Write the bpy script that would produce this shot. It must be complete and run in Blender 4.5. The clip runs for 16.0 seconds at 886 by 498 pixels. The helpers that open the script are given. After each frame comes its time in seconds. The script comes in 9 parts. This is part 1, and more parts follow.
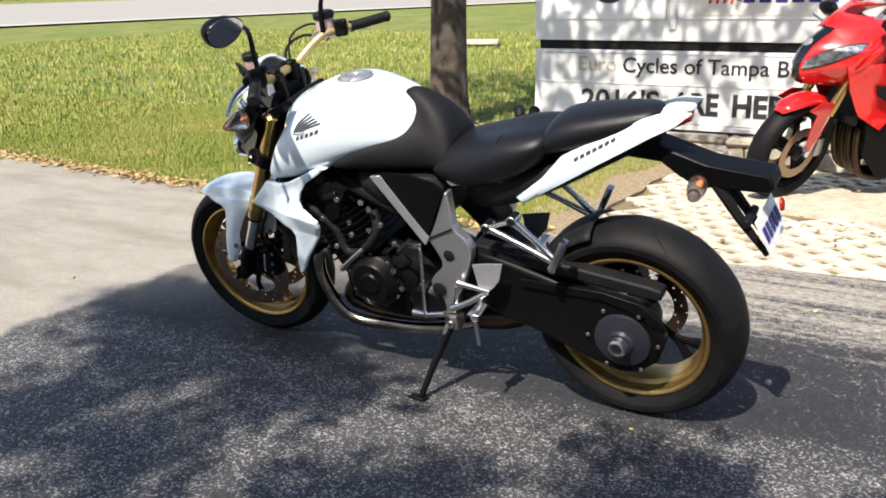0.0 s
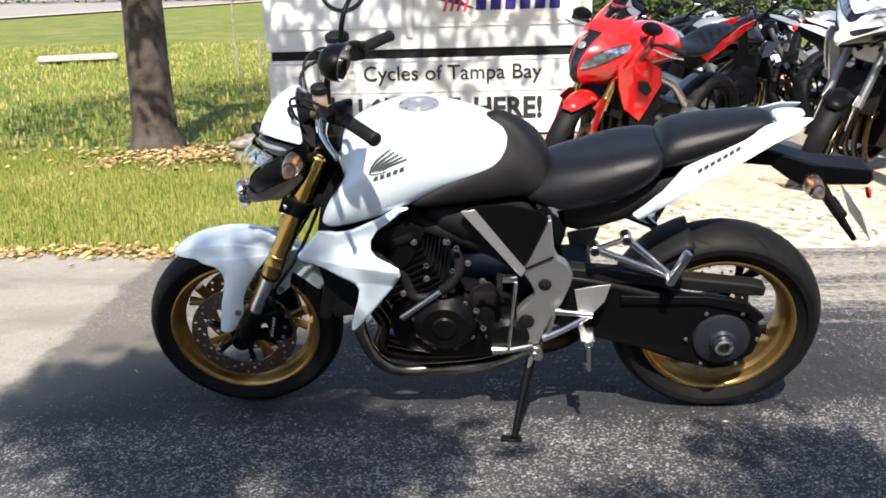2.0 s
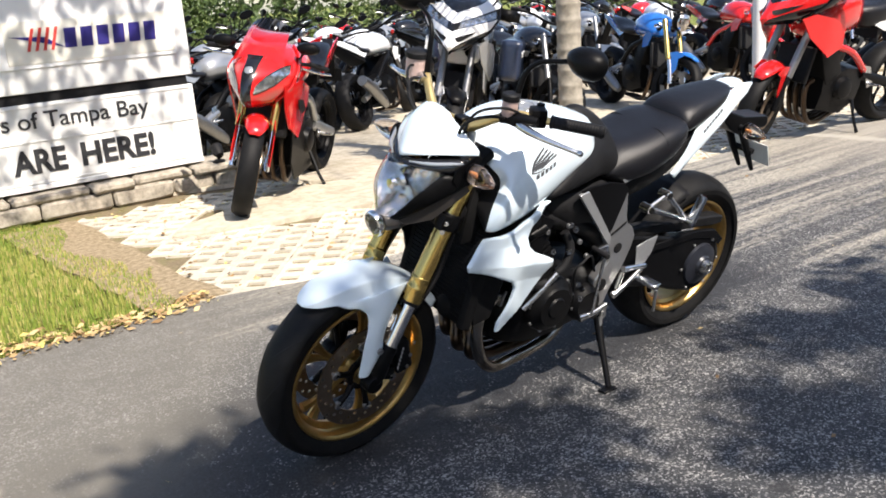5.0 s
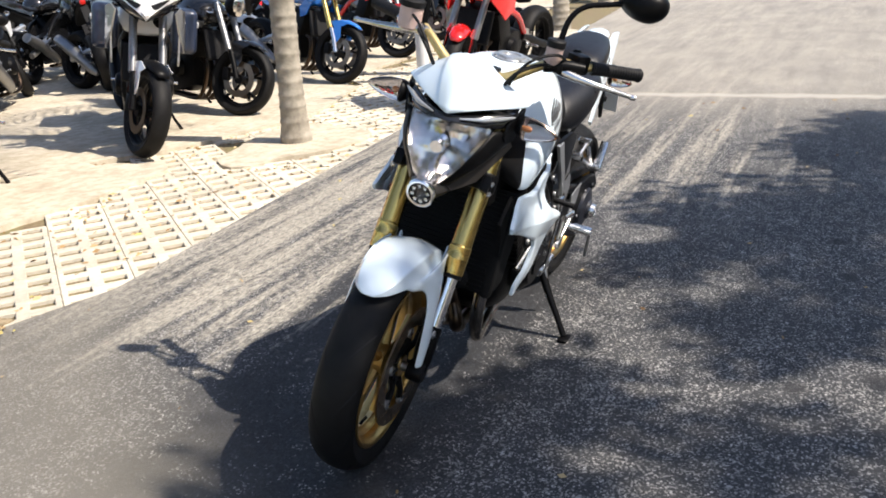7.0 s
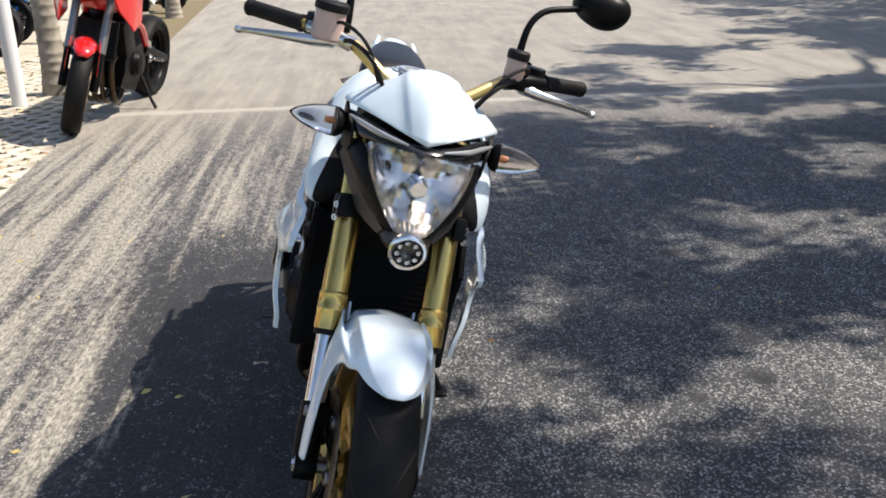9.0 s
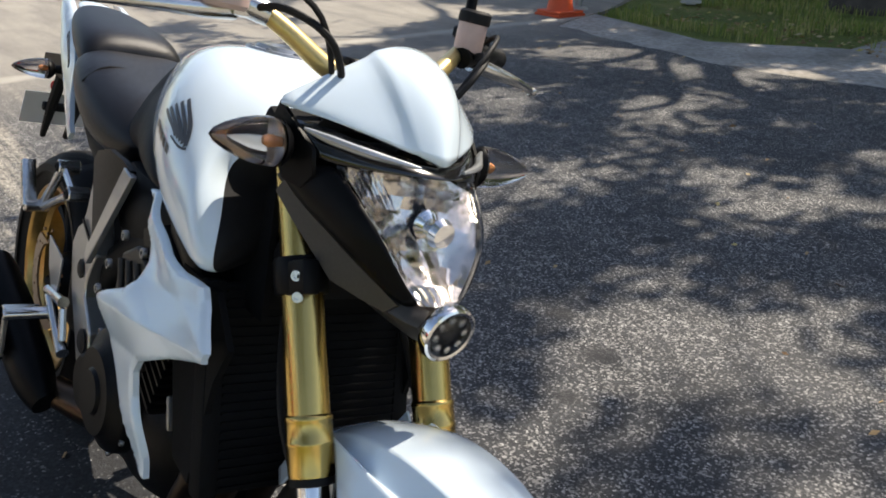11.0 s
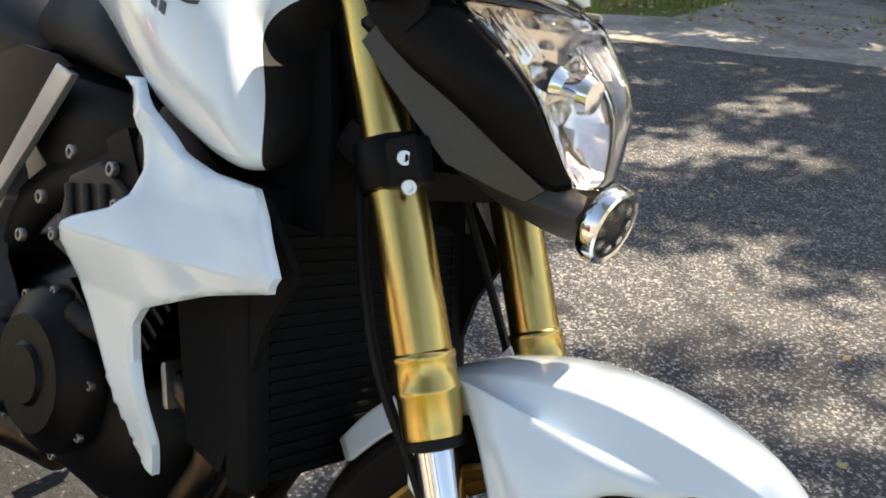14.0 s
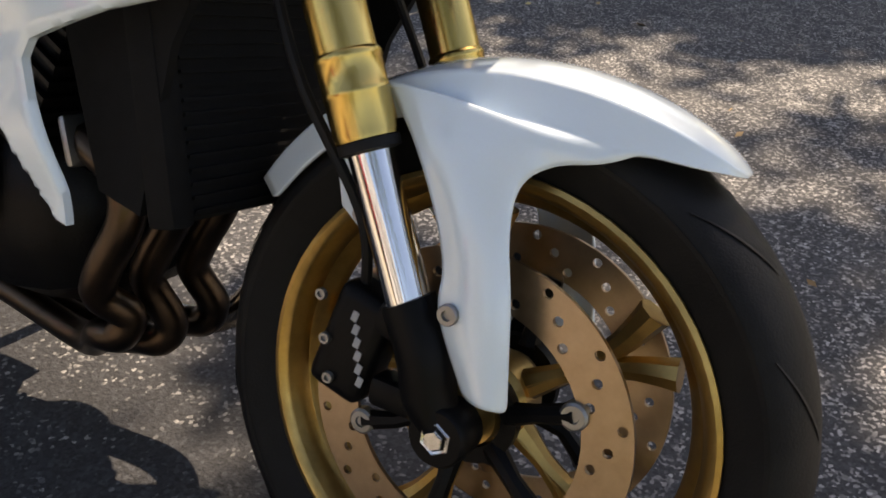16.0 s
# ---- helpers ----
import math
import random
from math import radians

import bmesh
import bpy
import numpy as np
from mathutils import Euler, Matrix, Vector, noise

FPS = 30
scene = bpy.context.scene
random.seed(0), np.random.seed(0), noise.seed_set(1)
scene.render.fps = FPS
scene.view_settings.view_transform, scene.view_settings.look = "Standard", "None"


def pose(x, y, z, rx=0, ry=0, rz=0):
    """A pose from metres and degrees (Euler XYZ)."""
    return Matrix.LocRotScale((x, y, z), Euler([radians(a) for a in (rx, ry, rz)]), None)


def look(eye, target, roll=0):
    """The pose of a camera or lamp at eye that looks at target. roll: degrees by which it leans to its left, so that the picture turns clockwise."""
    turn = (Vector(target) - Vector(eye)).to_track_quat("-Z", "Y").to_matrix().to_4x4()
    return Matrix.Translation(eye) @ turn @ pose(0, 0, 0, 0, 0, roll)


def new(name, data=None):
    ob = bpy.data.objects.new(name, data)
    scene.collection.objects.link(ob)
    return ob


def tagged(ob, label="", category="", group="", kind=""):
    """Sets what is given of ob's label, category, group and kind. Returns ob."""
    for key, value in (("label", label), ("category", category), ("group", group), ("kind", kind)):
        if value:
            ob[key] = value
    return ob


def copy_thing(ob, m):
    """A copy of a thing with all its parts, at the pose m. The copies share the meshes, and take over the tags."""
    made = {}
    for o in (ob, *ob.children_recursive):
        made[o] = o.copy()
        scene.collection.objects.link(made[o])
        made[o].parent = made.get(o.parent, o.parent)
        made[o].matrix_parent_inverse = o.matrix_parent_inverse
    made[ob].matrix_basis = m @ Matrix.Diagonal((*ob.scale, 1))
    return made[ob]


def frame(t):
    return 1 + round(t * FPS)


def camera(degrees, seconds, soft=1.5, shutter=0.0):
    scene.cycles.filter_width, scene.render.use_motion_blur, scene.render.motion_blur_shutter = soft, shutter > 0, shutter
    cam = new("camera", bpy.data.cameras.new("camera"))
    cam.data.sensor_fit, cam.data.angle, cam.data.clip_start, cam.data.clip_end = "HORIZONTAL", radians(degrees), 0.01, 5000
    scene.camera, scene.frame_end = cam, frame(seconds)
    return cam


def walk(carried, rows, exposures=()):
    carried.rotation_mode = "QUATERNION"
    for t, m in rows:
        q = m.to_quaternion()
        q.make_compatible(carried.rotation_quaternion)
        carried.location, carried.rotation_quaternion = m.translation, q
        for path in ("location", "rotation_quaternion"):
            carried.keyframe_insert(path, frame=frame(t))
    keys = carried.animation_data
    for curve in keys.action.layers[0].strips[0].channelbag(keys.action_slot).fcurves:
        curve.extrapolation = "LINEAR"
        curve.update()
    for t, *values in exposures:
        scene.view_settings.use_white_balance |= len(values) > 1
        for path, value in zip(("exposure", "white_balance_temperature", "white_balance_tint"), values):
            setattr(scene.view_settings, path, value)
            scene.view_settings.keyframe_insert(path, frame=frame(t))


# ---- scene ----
cam = camera(52.4, 16.0, soft=1.8)
PATH = [
    (0, (-0.803, 2.548, 1.215), (0.187, 0.892, 0.687), -0.5),
    (0.5, (-0.417, 2.676, 1.206), (0.392, 0.914, 0.716), -0.7),
    (1, (-0.066, 2.7, 1.206), (0.588, 0.87, 0.735), -0.4),
    (1.5, (0.287, 2.739, 1.235), (0.716, 0.854, 0.721), 0.0),
    (2, (0.631, 2.779, 1.273), (0.772, 0.856, 0.742), -1.6),
    (2.5, (0.989, 2.767, 1.27), (0.9, 0.838, 0.749), -0.5),
    (3, (1.347, 2.766, 1.271), (1.052, 0.854, 0.764), -1.1),
    (3.2, (1.504, 2.763, 1.27), (1.113, 0.876, 0.736), -1.2),
    (5.3, (2.837, 2.184, 1.342), (1.64, 0.678, 0.792), -5.6),
    (5.5, (2.937, 2.095, 1.342), (1.689, 0.637, 0.78), -5.9),
    (6, (3.159, 1.831, 1.329), (1.687, 0.602, 0.76), -4.7),
    (6.5, (3.308, 1.525, 1.334), (1.72, 0.454, 0.76), -4.0),
    (7, (3.336, 1.19, 1.342), (1.633, 0.372, 0.685), -3.9),
    (7.5, (3.388, 0.923, 1.361), (1.6, 0.357, 0.665), -4.8),
    (8, (3.293, 0.620, 1.343), (1.441, 0.298, 0.671), -3.1),
    (8.5, (3.171, 0.432, 1.342), (1.294, 0.275, 0.671), -2.1),
    (9, (3.029, 0.155, 1.332), (1.154, 0.3, 0.653), -1.4),
    (9.5, (2.811, -0.034, 1.293), (0.965, 0.344, 0.624), -2.6),
    (10, (2.592, -0.197, 1.285), (0.783, 0.383, 0.658), -0.7),
    (10.2, (2.517, -0.244, 1.29), (0.779, 0.471, 0.607), -0.9),
    (12.3, (1.803, -0.476, 1.182), (0.484, 0.86, 0.492), 1.5),
    (12.5, (1.778, -0.488, 1.164), (0.481, 0.878, 0.49), 1.1),
    (13, (1.768, -0.484, 1.116), (0.503, 0.915, 0.45), 1.0),
    (13.5, (1.777, -0.48, 1.082), (0.558, 0.934, 0.366), 1.8),
    (14, (1.8, -0.481, 1.042), (0.599, 0.916, 0.263), 2.3),
    (14.5, (1.814, -0.491, 0.997), (0.645, 0.888, 0.141), 2.6),
    (15, (1.82, -0.503, 0.96), (0.694, 0.871, 0.041), 3.3),
    (15.5, (1.819, -0.52, 0.927), (0.774, 0.879, -0.049), 2.3),
    (16, (1.796, -0.535, 0.888), (0.876, 0.913, -0.14), 1.1),
]
walk(cam, [(t, look(eye, target, roll)) for t, eye, target, roll in PATH],
     exposures=[(0.0, 0.76, 6700, 14), (3.0, 0.88, 6650, 14), (5.5, 0.80, 6750, 14), (7.5, 0.72, 6800, 14), (10.0, 0.60, 6850, 13), (12.3, 0.72, 7450, 12), (13.5, 1.22, 7700, 12), (14.0, 1.32, 8050, 13), (14.5, 1.15, 8300, 15), (15.0, 0.82, 8500, 16), (15.5, 0.66, 8500, 18), (16.0, 0.98, 8400, 19)])

# ---- sky and sun ----
SUN_ELEVATION, SUN_TURN = 50.0, -3.0
world = bpy.data.worlds.new("sky")
scene.world = world
world.use_nodes = True
wn = world.node_tree
sky = wn.nodes.new("ShaderNodeTexSky")
sky.sky_type, sky.sun_disc = "NISHITA", False
sky.sun_elevation, sky.sun_rotation = radians(SUN_ELEVATION), radians(SUN_TURN)
wn.links.new(sky.outputs[0], wn.nodes["Background"].inputs[0])
wn.nodes["Background"].inputs[1].default_value = 0.135
sun = new("sun", bpy.data.lights.new("sun", "SUN"))
sun.data.energy, sun.data.angle, sun.data.color = 5.0, radians(0.55), (1.0, 0.95, 0.85)
SUN_FROM = Vector((math.sin(radians(SUN_TURN)) * math.cos(radians(SUN_ELEVATION)), math.cos(radians(SUN_TURN)) * math.cos(radians(SUN_ELEVATION)), math.sin(radians(SUN_ELEVATION))))
sun.matrix_world = look(SUN_FROM * 30, (0, 0, 0))


# ---- materials ----
def material(name, color, rough=0.5, metal=0.0, vary=0.0, scale=40.0, bump=0.0, bump_scale=200.0, coat=0.0, second=None, space="Object", rough_vary=0.0, ior=1.45, dirt=None, dirt_scale=6.0, dirt_amount=0.3):
    """A surface with grain at one scale, blotches at another, and fine relief."""
    m = bpy.data.materials.new(name)
    m.use_nodes = True
    n, l = m.node_tree.nodes, m.node_tree.links
    b = n["Principled BSDF"]
    b.inputs["Base Color"].default_value = (*color, 1)
    b.inputs["Roughness"].default_value, b.inputs["Metallic"].default_value = rough, metal
    b.inputs["Coat Weight"].default_value, b.inputs["Coat Roughness"].default_value = coat, 0.04
    b.inputs["IOR"].default_value = ior
    tc = n.new("ShaderNodeTexCoord")
    out = None
    if vary:
        t = n.new("ShaderNodeTexNoise")
        t.inputs["Scale"].default_value, t.inputs["Detail"].default_value, t.inputs["Roughness"].default_value = scale, 8, 0.65
        l.new(tc.outputs[space], t.inputs["Vector"])
        r = n.new("ShaderNodeValToRGB")
        r.color_ramp.elements[0].position, r.color_ramp.elements[1].position = 0.3, 0.7
        dark = second or tuple(c * (1 - vary) for c in color)
        r.color_ramp.elements[0].color, r.color_ramp.elements[1].color = (*dark, 1), (*(min(1, c * (1 + vary * 0.5)) for c in color), 1)
        l.new(t.outputs["Fac"], r.inputs["Fac"])
        out = r.outputs["Color"]
        if rough_vary:
            mr = n.new("ShaderNodeMapRange")
            mr.inputs["To Min"].default_value, mr.inputs["To Max"].default_value = rough - rough_vary, rough + rough_vary
            l.new(t.outputs["Fac"], mr.inputs["Value"])
            l.new(mr.outputs["Result"], b.inputs["Roughness"])
    if dirt:
        t2 = n.new("ShaderNodeTexNoise")
        t2.inputs["Scale"].default_value, t2.inputs["Detail"].default_value = dirt_scale, 6
        l.new(tc.outputs[space], t2.inputs["Vector"])
        r2 = n.new("ShaderNodeValToRGB")
        r2.color_ramp.elements[0].position, r2.color_ramp.elements[1].position = 0.45, 0.75
        r2.color_ramp.elements[0].color, r2.color_ramp.elements[1].color = (0, 0, 0, 1), (dirt_amount,) * 3 + (1,)
        l.new(t2.outputs["Fac"], r2.inputs["Fac"])
        mx = n.new("ShaderNodeMix")
        mx.data_type = "RGBA"
        l.new(r2.outputs["Color"], mx.inputs[0])
        if out:
            l.new(out, mx.inputs[6])
        else:
            mx.inputs[6].default_value = (*color, 1)
        mx.inputs[7].default_value = (*dirt, 1)
        out = mx.outputs[2]
    if out:
        l.new(out, b.inputs["Base Color"])
    if bump:
        t3 = n.new("ShaderNodeTexNoise")
        t3.inputs["Scale"].default_value, t3.inputs["Detail"].default_value = bump_scale, 4
        l.new(tc.outputs[space], t3.inputs["Vector"])
        bp = n.new("ShaderNodeBump")
        bp.inputs["Strength"].default_value, bp.inputs["Distance"].default_value = bump, 0.002
        l.new(t3.outputs["Fac"], bp.inputs["Height"])
        l.new(bp.outputs["Normal"], b.inputs["Normal"])
    return m


def glass(name, color=(1, 1, 1), rough=0.02):
    m = bpy.data.materials.new(name)
    m.use_nodes = True
    b = m.node_tree.nodes["Principled BSDF"]
    b.inputs["Base Color"].default_value = (*color, 1)
    b.inputs["Transmission Weight"].default_value, b.inputs["Roughness"].default_value, b.inputs["IOR"].default_value = 1.0, rough, 1.3
    return m


PEARL = material("pearl white paint", (0.67, 0.775, 0.85), 0.24, 0.05, 0.03, 900, coat=1.0, dirt=(0.58, 0.70, 0.79), dirt_scale=3, dirt_amount=0.12)
DEEP_BLACK = material("deep black plastic", (0.0055, 0.0055, 0.006), 0.75, 0, 0.4, 60, 0.2, 500, ior=1.25)
BLACK_SATIN = material("satin black plastic", (0.004, 0.004, 0.0045), 0.40, 0, 0.3, 60, 0.08, 700, rough_vary=0.06, ior=1.21)
BLACK_MATT = material("matt black plastic", (0.007, 0.007, 0.008), 0.60, 0, 0.35, 50, 0.15, 900, dirt=(0.026, 0.025, 0.024), dirt_scale=9, dirt_amount=0.2, ior=1.30)
BLACK_GLOSS = material("gloss black paint", (0.008, 0.008, 0.009), 0.15, 0, 0.2, 40, coat=0.6)
GREY_PANEL = material("dark grey painted plastic", (0.060, 0.054, 0.050), 0.36, 0.45, 0.15, 300)
ENGINE = material("black cast engine metal", (0.0035, 0.0035, 0.004), 0.40, 0.0, 0.5, 70, 0.25, 300, dirt=(0.009, 0.0085, 0.008), dirt_scale=14, dirt_amount=0.3, ior=1.23)
RUBBER = material("tyre rubber", (0.0055, 0.0055, 0.006), 0.60, 0, 0.35, 35, 0.25, 400, dirt=(0.020, 0.019, 0.0175), dirt_scale=12, dirt_amount=0.3, ior=1.28)
LEATHER = material("black seat vinyl", (0.007, 0.007, 0.009), 0.40, 0, 0.25, 120, 0.22, 1400, rough_vary=0.05, ior=1.38)
GOLD_FORK = material("gold anodised aluminium", (0.62, 0.43, 0.14), 0.24, 1.0, 0.03, 25, rough_vary=0.03)
GOLD_RIM = material("gold painted wheel", (0.50, 0.32, 0.11), 0.30, 0.9, 0.12, 90, dirt=(0.09, 0.06, 0.03), dirt_scale=20, dirt_amount=0.35)
GOLD_BAR = material("gold handlebar", (0.66, 0.50, 0.22), 0.38, 0.8, 0.1, 60)
CHROME = material("chrome", (0.80, 0.80, 0.81), 0.09, 1.0, 0.05, 50)
ALU = material("silver painted aluminium", (0.46, 0.465, 0.47), 0.36, 0.85, 0.08, 120, 0.06, 800, dirt=(0.2, 0.2, 0.2), dirt_scale=10, dirt_amount=0.2)
ALU_BRIGHT = material("bright cast aluminium", (0.62, 0.62, 0.62), 0.25, 1.0, 0.1, 80)
DISC = material("brake disc steel", (0.36, 0.27, 0.19), 0.33, 1.0, 0.15, 60, rough_vary=0.08)
EXHAUST = material("heat-browned exhaust steel", (0.10, 0.066, 0.044), 0.32, 1.0, 0.35, 9, second=(0.045, 0.036, 0.03), rough_vary=0.1)
STEEL = material("dull steel", (0.30, 0.30, 0.30), 0.40, 0.9, 0.15, 60)
REFLECTOR = material("headlamp reflector", (0.66, 0.62, 0.58), 0.14, 1.0, 0.06, 30, 0.6, 60)
LENS = glass("clear lens")
LENS_SMOKE = glass("smoked lens", (0.68, 0.64, 0.63))
AMBER = material("amber bulb", (0.46, 0.19, 0.07), 0.25, 0.0, 0.2, 50, coat=0.5)
HUB = material("blue-grey hub metal", (0.022, 0.024, 0.032), 0.36, 0.2, 0.2, 60, 0.1, 300)
PIPE = material("polished exhaust steel", (0.46, 0.42, 0.37), 0.20, 1.0, 0.25, 14, second=(0.22, 0.18, 0.14), rough_vary=0.05)
HEAD_BROWN = material("brown-black cast cover", (0.026, 0.022, 0.019), 0.50, 0.1, 0.3, 60, 0.3, 250)
BOWL = material("indicator bowl", (0.40, 0.33, 0.29), 0.26, 0.9, 0.3, 120, 0.8, 90)
RED_LENS = material("red lens", (0.55, 0.02, 0.015), 0.2, 0, 0.1, 60, coat=0.6)
MIRROR = material("mirror glass", (0.85, 0.86, 0.87), 0.02, 1.0)
LOGO_DARK = material("dark grey decal", (0.05, 0.052, 0.058), 0.35)
LOGO_GREY = material("silver grey decal", (0.33, 0.335, 0.35), 0.35)
RESERVOIR = material("translucent fluid pot", (0.55, 0.40, 0.36), 0.4, 0, 0.1, 40)
WHITE_PLASTIC = material("white printed label", (0.72, 0.72, 0.70), 0.45, 0, 0.05, 30)
RED_PAINT = material("red paint", (0.62, 0.012, 0.012), 0.2, 0, 0.06, 200, coat=1.0)
WHITE_PAINT = material("white paint", (0.74, 0.75, 0.76), 0.22, 0, 0.04, 100, coat=1.0)
BLUE_PAINT = material("blue paint", (0.015, 0.14, 0.50), 0.22, 0, 0.06, 100, coat=1.0)
NAVY_PAINT = material("navy blue pannier", (0.02, 0.03, 0.06), 0.3, 0, 0.15, 30, coat=0.5)
SILVER_PAINT = material("silver paint", (0.42, 0.43, 0.44), 0.28, 0.6, 0.06, 100, coat=0.7)



# ---- mesh tools ----
from mathutils.geometry import tessellate_polygon
def part(name, bm, mat, parent=None, label="", m=None, sharp=38, sub=0, bevel=0.0):
    """Links a bmesh as one mesh object under a thing or part."""
    if m is not None:
        bmesh.ops.transform(bm, matrix=m, verts=bm.verts)
    me = bpy.data.meshes.new(name)
    bm.to_mesh(me)
    bm.free()
    me.shade_smooth()
    me.set_sharp_from_angle(angle=radians(sharp))
    for mm in (mat if isinstance(mat, (list, tuple)) else [mat]):
        me.materials.append(mm)
    ob = new(name, me)
    if parent is not None:
        ob.parent = parent
    if label:
        tagged(ob, label)
    if bevel:
        b = ob.modifiers.new("bevel", "BEVEL")
        b.width, b.segments, b.limit_method, b.angle_limit = bevel, 2, "ANGLE", radians(40)
    if sub:
        s = ob.modifiers.new("round", "SUBSURF")
        s.levels = s.render_levels = sub
    return ob


def thing(name, label, category, m=None, group="", kind=""):
    e = new(name)
    e.empty_display_size = 0.1
    if m is not None:
        e.matrix_world = m
    return tagged(e, label, category, group, kind)


def join(*bms):
    out = bms[0]
    for b in bms[1:]:
        me = bpy.data.meshes.new("tmp")
        b.to_mesh(me)
        out.from_mesh(me)
        b.free()
        bpy.data.meshes.remove(me)
    return out


def mirrored(bm):
    """Adds the mirror image across the middle plane (y = 0)."""
    other = bm.copy()
    bmesh.ops.scale(other, vec=(1, -1, 1), verts=other.verts)
    bmesh.ops.reverse_faces(other, faces=other.faces)
    return join(bm, other)


def flip(bm):
    bmesh.ops.scale(bm, vec=(1, -1, 1), verts=bm.verts)
    bmesh.ops.reverse_faces(bm, faces=bm.faces)
    return bm


def box(sx, sy, sz, at=(0, 0, 0), bevel=0.0, seg=2, m=None, taper=1.0):
    bm = bmesh.new()
    bmesh.ops.create_cube(bm, size=1)
    for v in bm.verts:
        k = taper if v.co.z > 0 else 1.0
        v.co = Vector((v.co.x * sx * k, v.co.y * sy * k, v.co.z * sz))
    if bevel:
        bmesh.ops.bevel(bm, geom=bm.edges[:], offset=bevel, segments=seg, affect="EDGES", profile=0.6)
    bmesh.ops.transform(bm, matrix=Matrix.Translation(at) @ (m or Matrix()), verts=bm.verts)
    return bm


def smooth_line(pts, n=6, closed=False):
    """Catmull-Rom through the points."""
    pts = [Vector(p) for p in pts]
    out, k = [], len(pts)
    for i in range(k if closed else k - 1):
        p0, p1, p2, p3 = (pts[(i + j) % k] if closed else pts[min(max(i + j, 0), k - 1)] for j in (-1, 0, 1, 2))
        for s in range(n):
            t = s / n
            out.append(0.5 * ((2 * p1) + (p2 - p0) * t + (2 * p0 - 5 * p1 + 4 * p2 - p3) * t * t + (3 * p1 - p0 - 3 * p2 + p3) * t ** 3))
    if not closed:
        out.append(pts[-1])
    return out


def loft(rings, cap=True, closed=True):
    """A skin over rings of equal length."""
    bm = bmesh.new()
    rows = [[bm.verts.new(p) for p in r] for r in rings]
    k = len(rows[0])
    for a, b in zip(rows, rows[1:]):
        for i in range(k if closed else k - 1):
            j = (i + 1) % k
            bm.faces.new((a[i], a[j], b[j], b[i]))
    if cap:
        bm.faces.new(rows[0][::-1])
        bm.faces.new(rows[-1])
    bmesh.ops.recalc_face_normals(bm, faces=bm.faces)
    return bm


def tube(pts, r, seg=10, smooth=0, cap=True, flat=1.0):
    pts = smooth_line(pts, smooth) if smooth else [Vector(p) for p in pts]
    n = len(pts)
    rr = r if isinstance(r, (list, tuple)) else [r, r]
    rings, up = [], None
    for i, p in enumerate(pts):
        d = (pts[min(i + 1, n - 1)] - pts[max(i - 1, 0)]).normalized()
        if up is None:
            up = Vector((0, 0, 1)) if abs(d.z) < 0.9 else Vector((1, 0, 0))
        side = d.cross(up).normalized()
        up = side.cross(d).normalized()
        f = i / (n - 1) * (len(rr) - 1)
        a = min(int(f), len(rr) - 2)
        ra = rr[a] + (rr[a + 1] - rr[a]) * (f - a)
        rings.append([p + (side * math.cos(q) * flat + up * math.sin(q)) * ra for q in (2 * math.pi * s / seg for s in range(seg))])
    return loft(rings, cap)


def lathe(profile, seg=48, at=(0, 0, 0), close=False):
    """Turns (radius, y) about the wheel axis y."""
    bm = bmesh.new()
    rows = []
    for s in range(seg):
        a = 2 * math.pi * s / seg
        rows.append([bm.verts.new((at[0] + r * math.cos(a), at[1] + y, at[2] + r * math.sin(a))) for r, y in profile])
    k = len(profile)
    for s in range(seg):
        a, b = rows[s], rows[(s + 1) % seg]
        for i in range(k if close else k - 1):
            j = (i + 1) % k
            if profile[i][0] < 1e-6 and profile[j][0] < 1e-6:
                continue
            bm.faces.new((a[i], a[j], b[j], b[i]))
    bmesh.ops.remove_doubles(bm, verts=bm.verts, dist=1e-6)
    bmesh.ops.recalc_face_normals(bm, faces=bm.faces)
    return bm


def spin(profile, base, axis, seg=24):
    """Turns (radius, height) about an axis that starts at base."""
    bm = lathe(profile, seg)
    q = Vector((0, 1, 0)).rotation_difference(Vector(axis)).to_matrix().to_4x4()
    bmesh.ops.transform(bm, matrix=Matrix.Translation(base) @ q, verts=bm.verts)
    return bm


def rod(a, b, r, seg=12, bevel=0.15):
    a, b = Vector(a), Vector(b)
    h = (b - a).length
    e = min(r * bevel, h * 0.2)
    return spin([(0, 0), (r - e, 0), (r, e), (r, h - e), (r - e, h), (0, h)], a, b - a, seg)


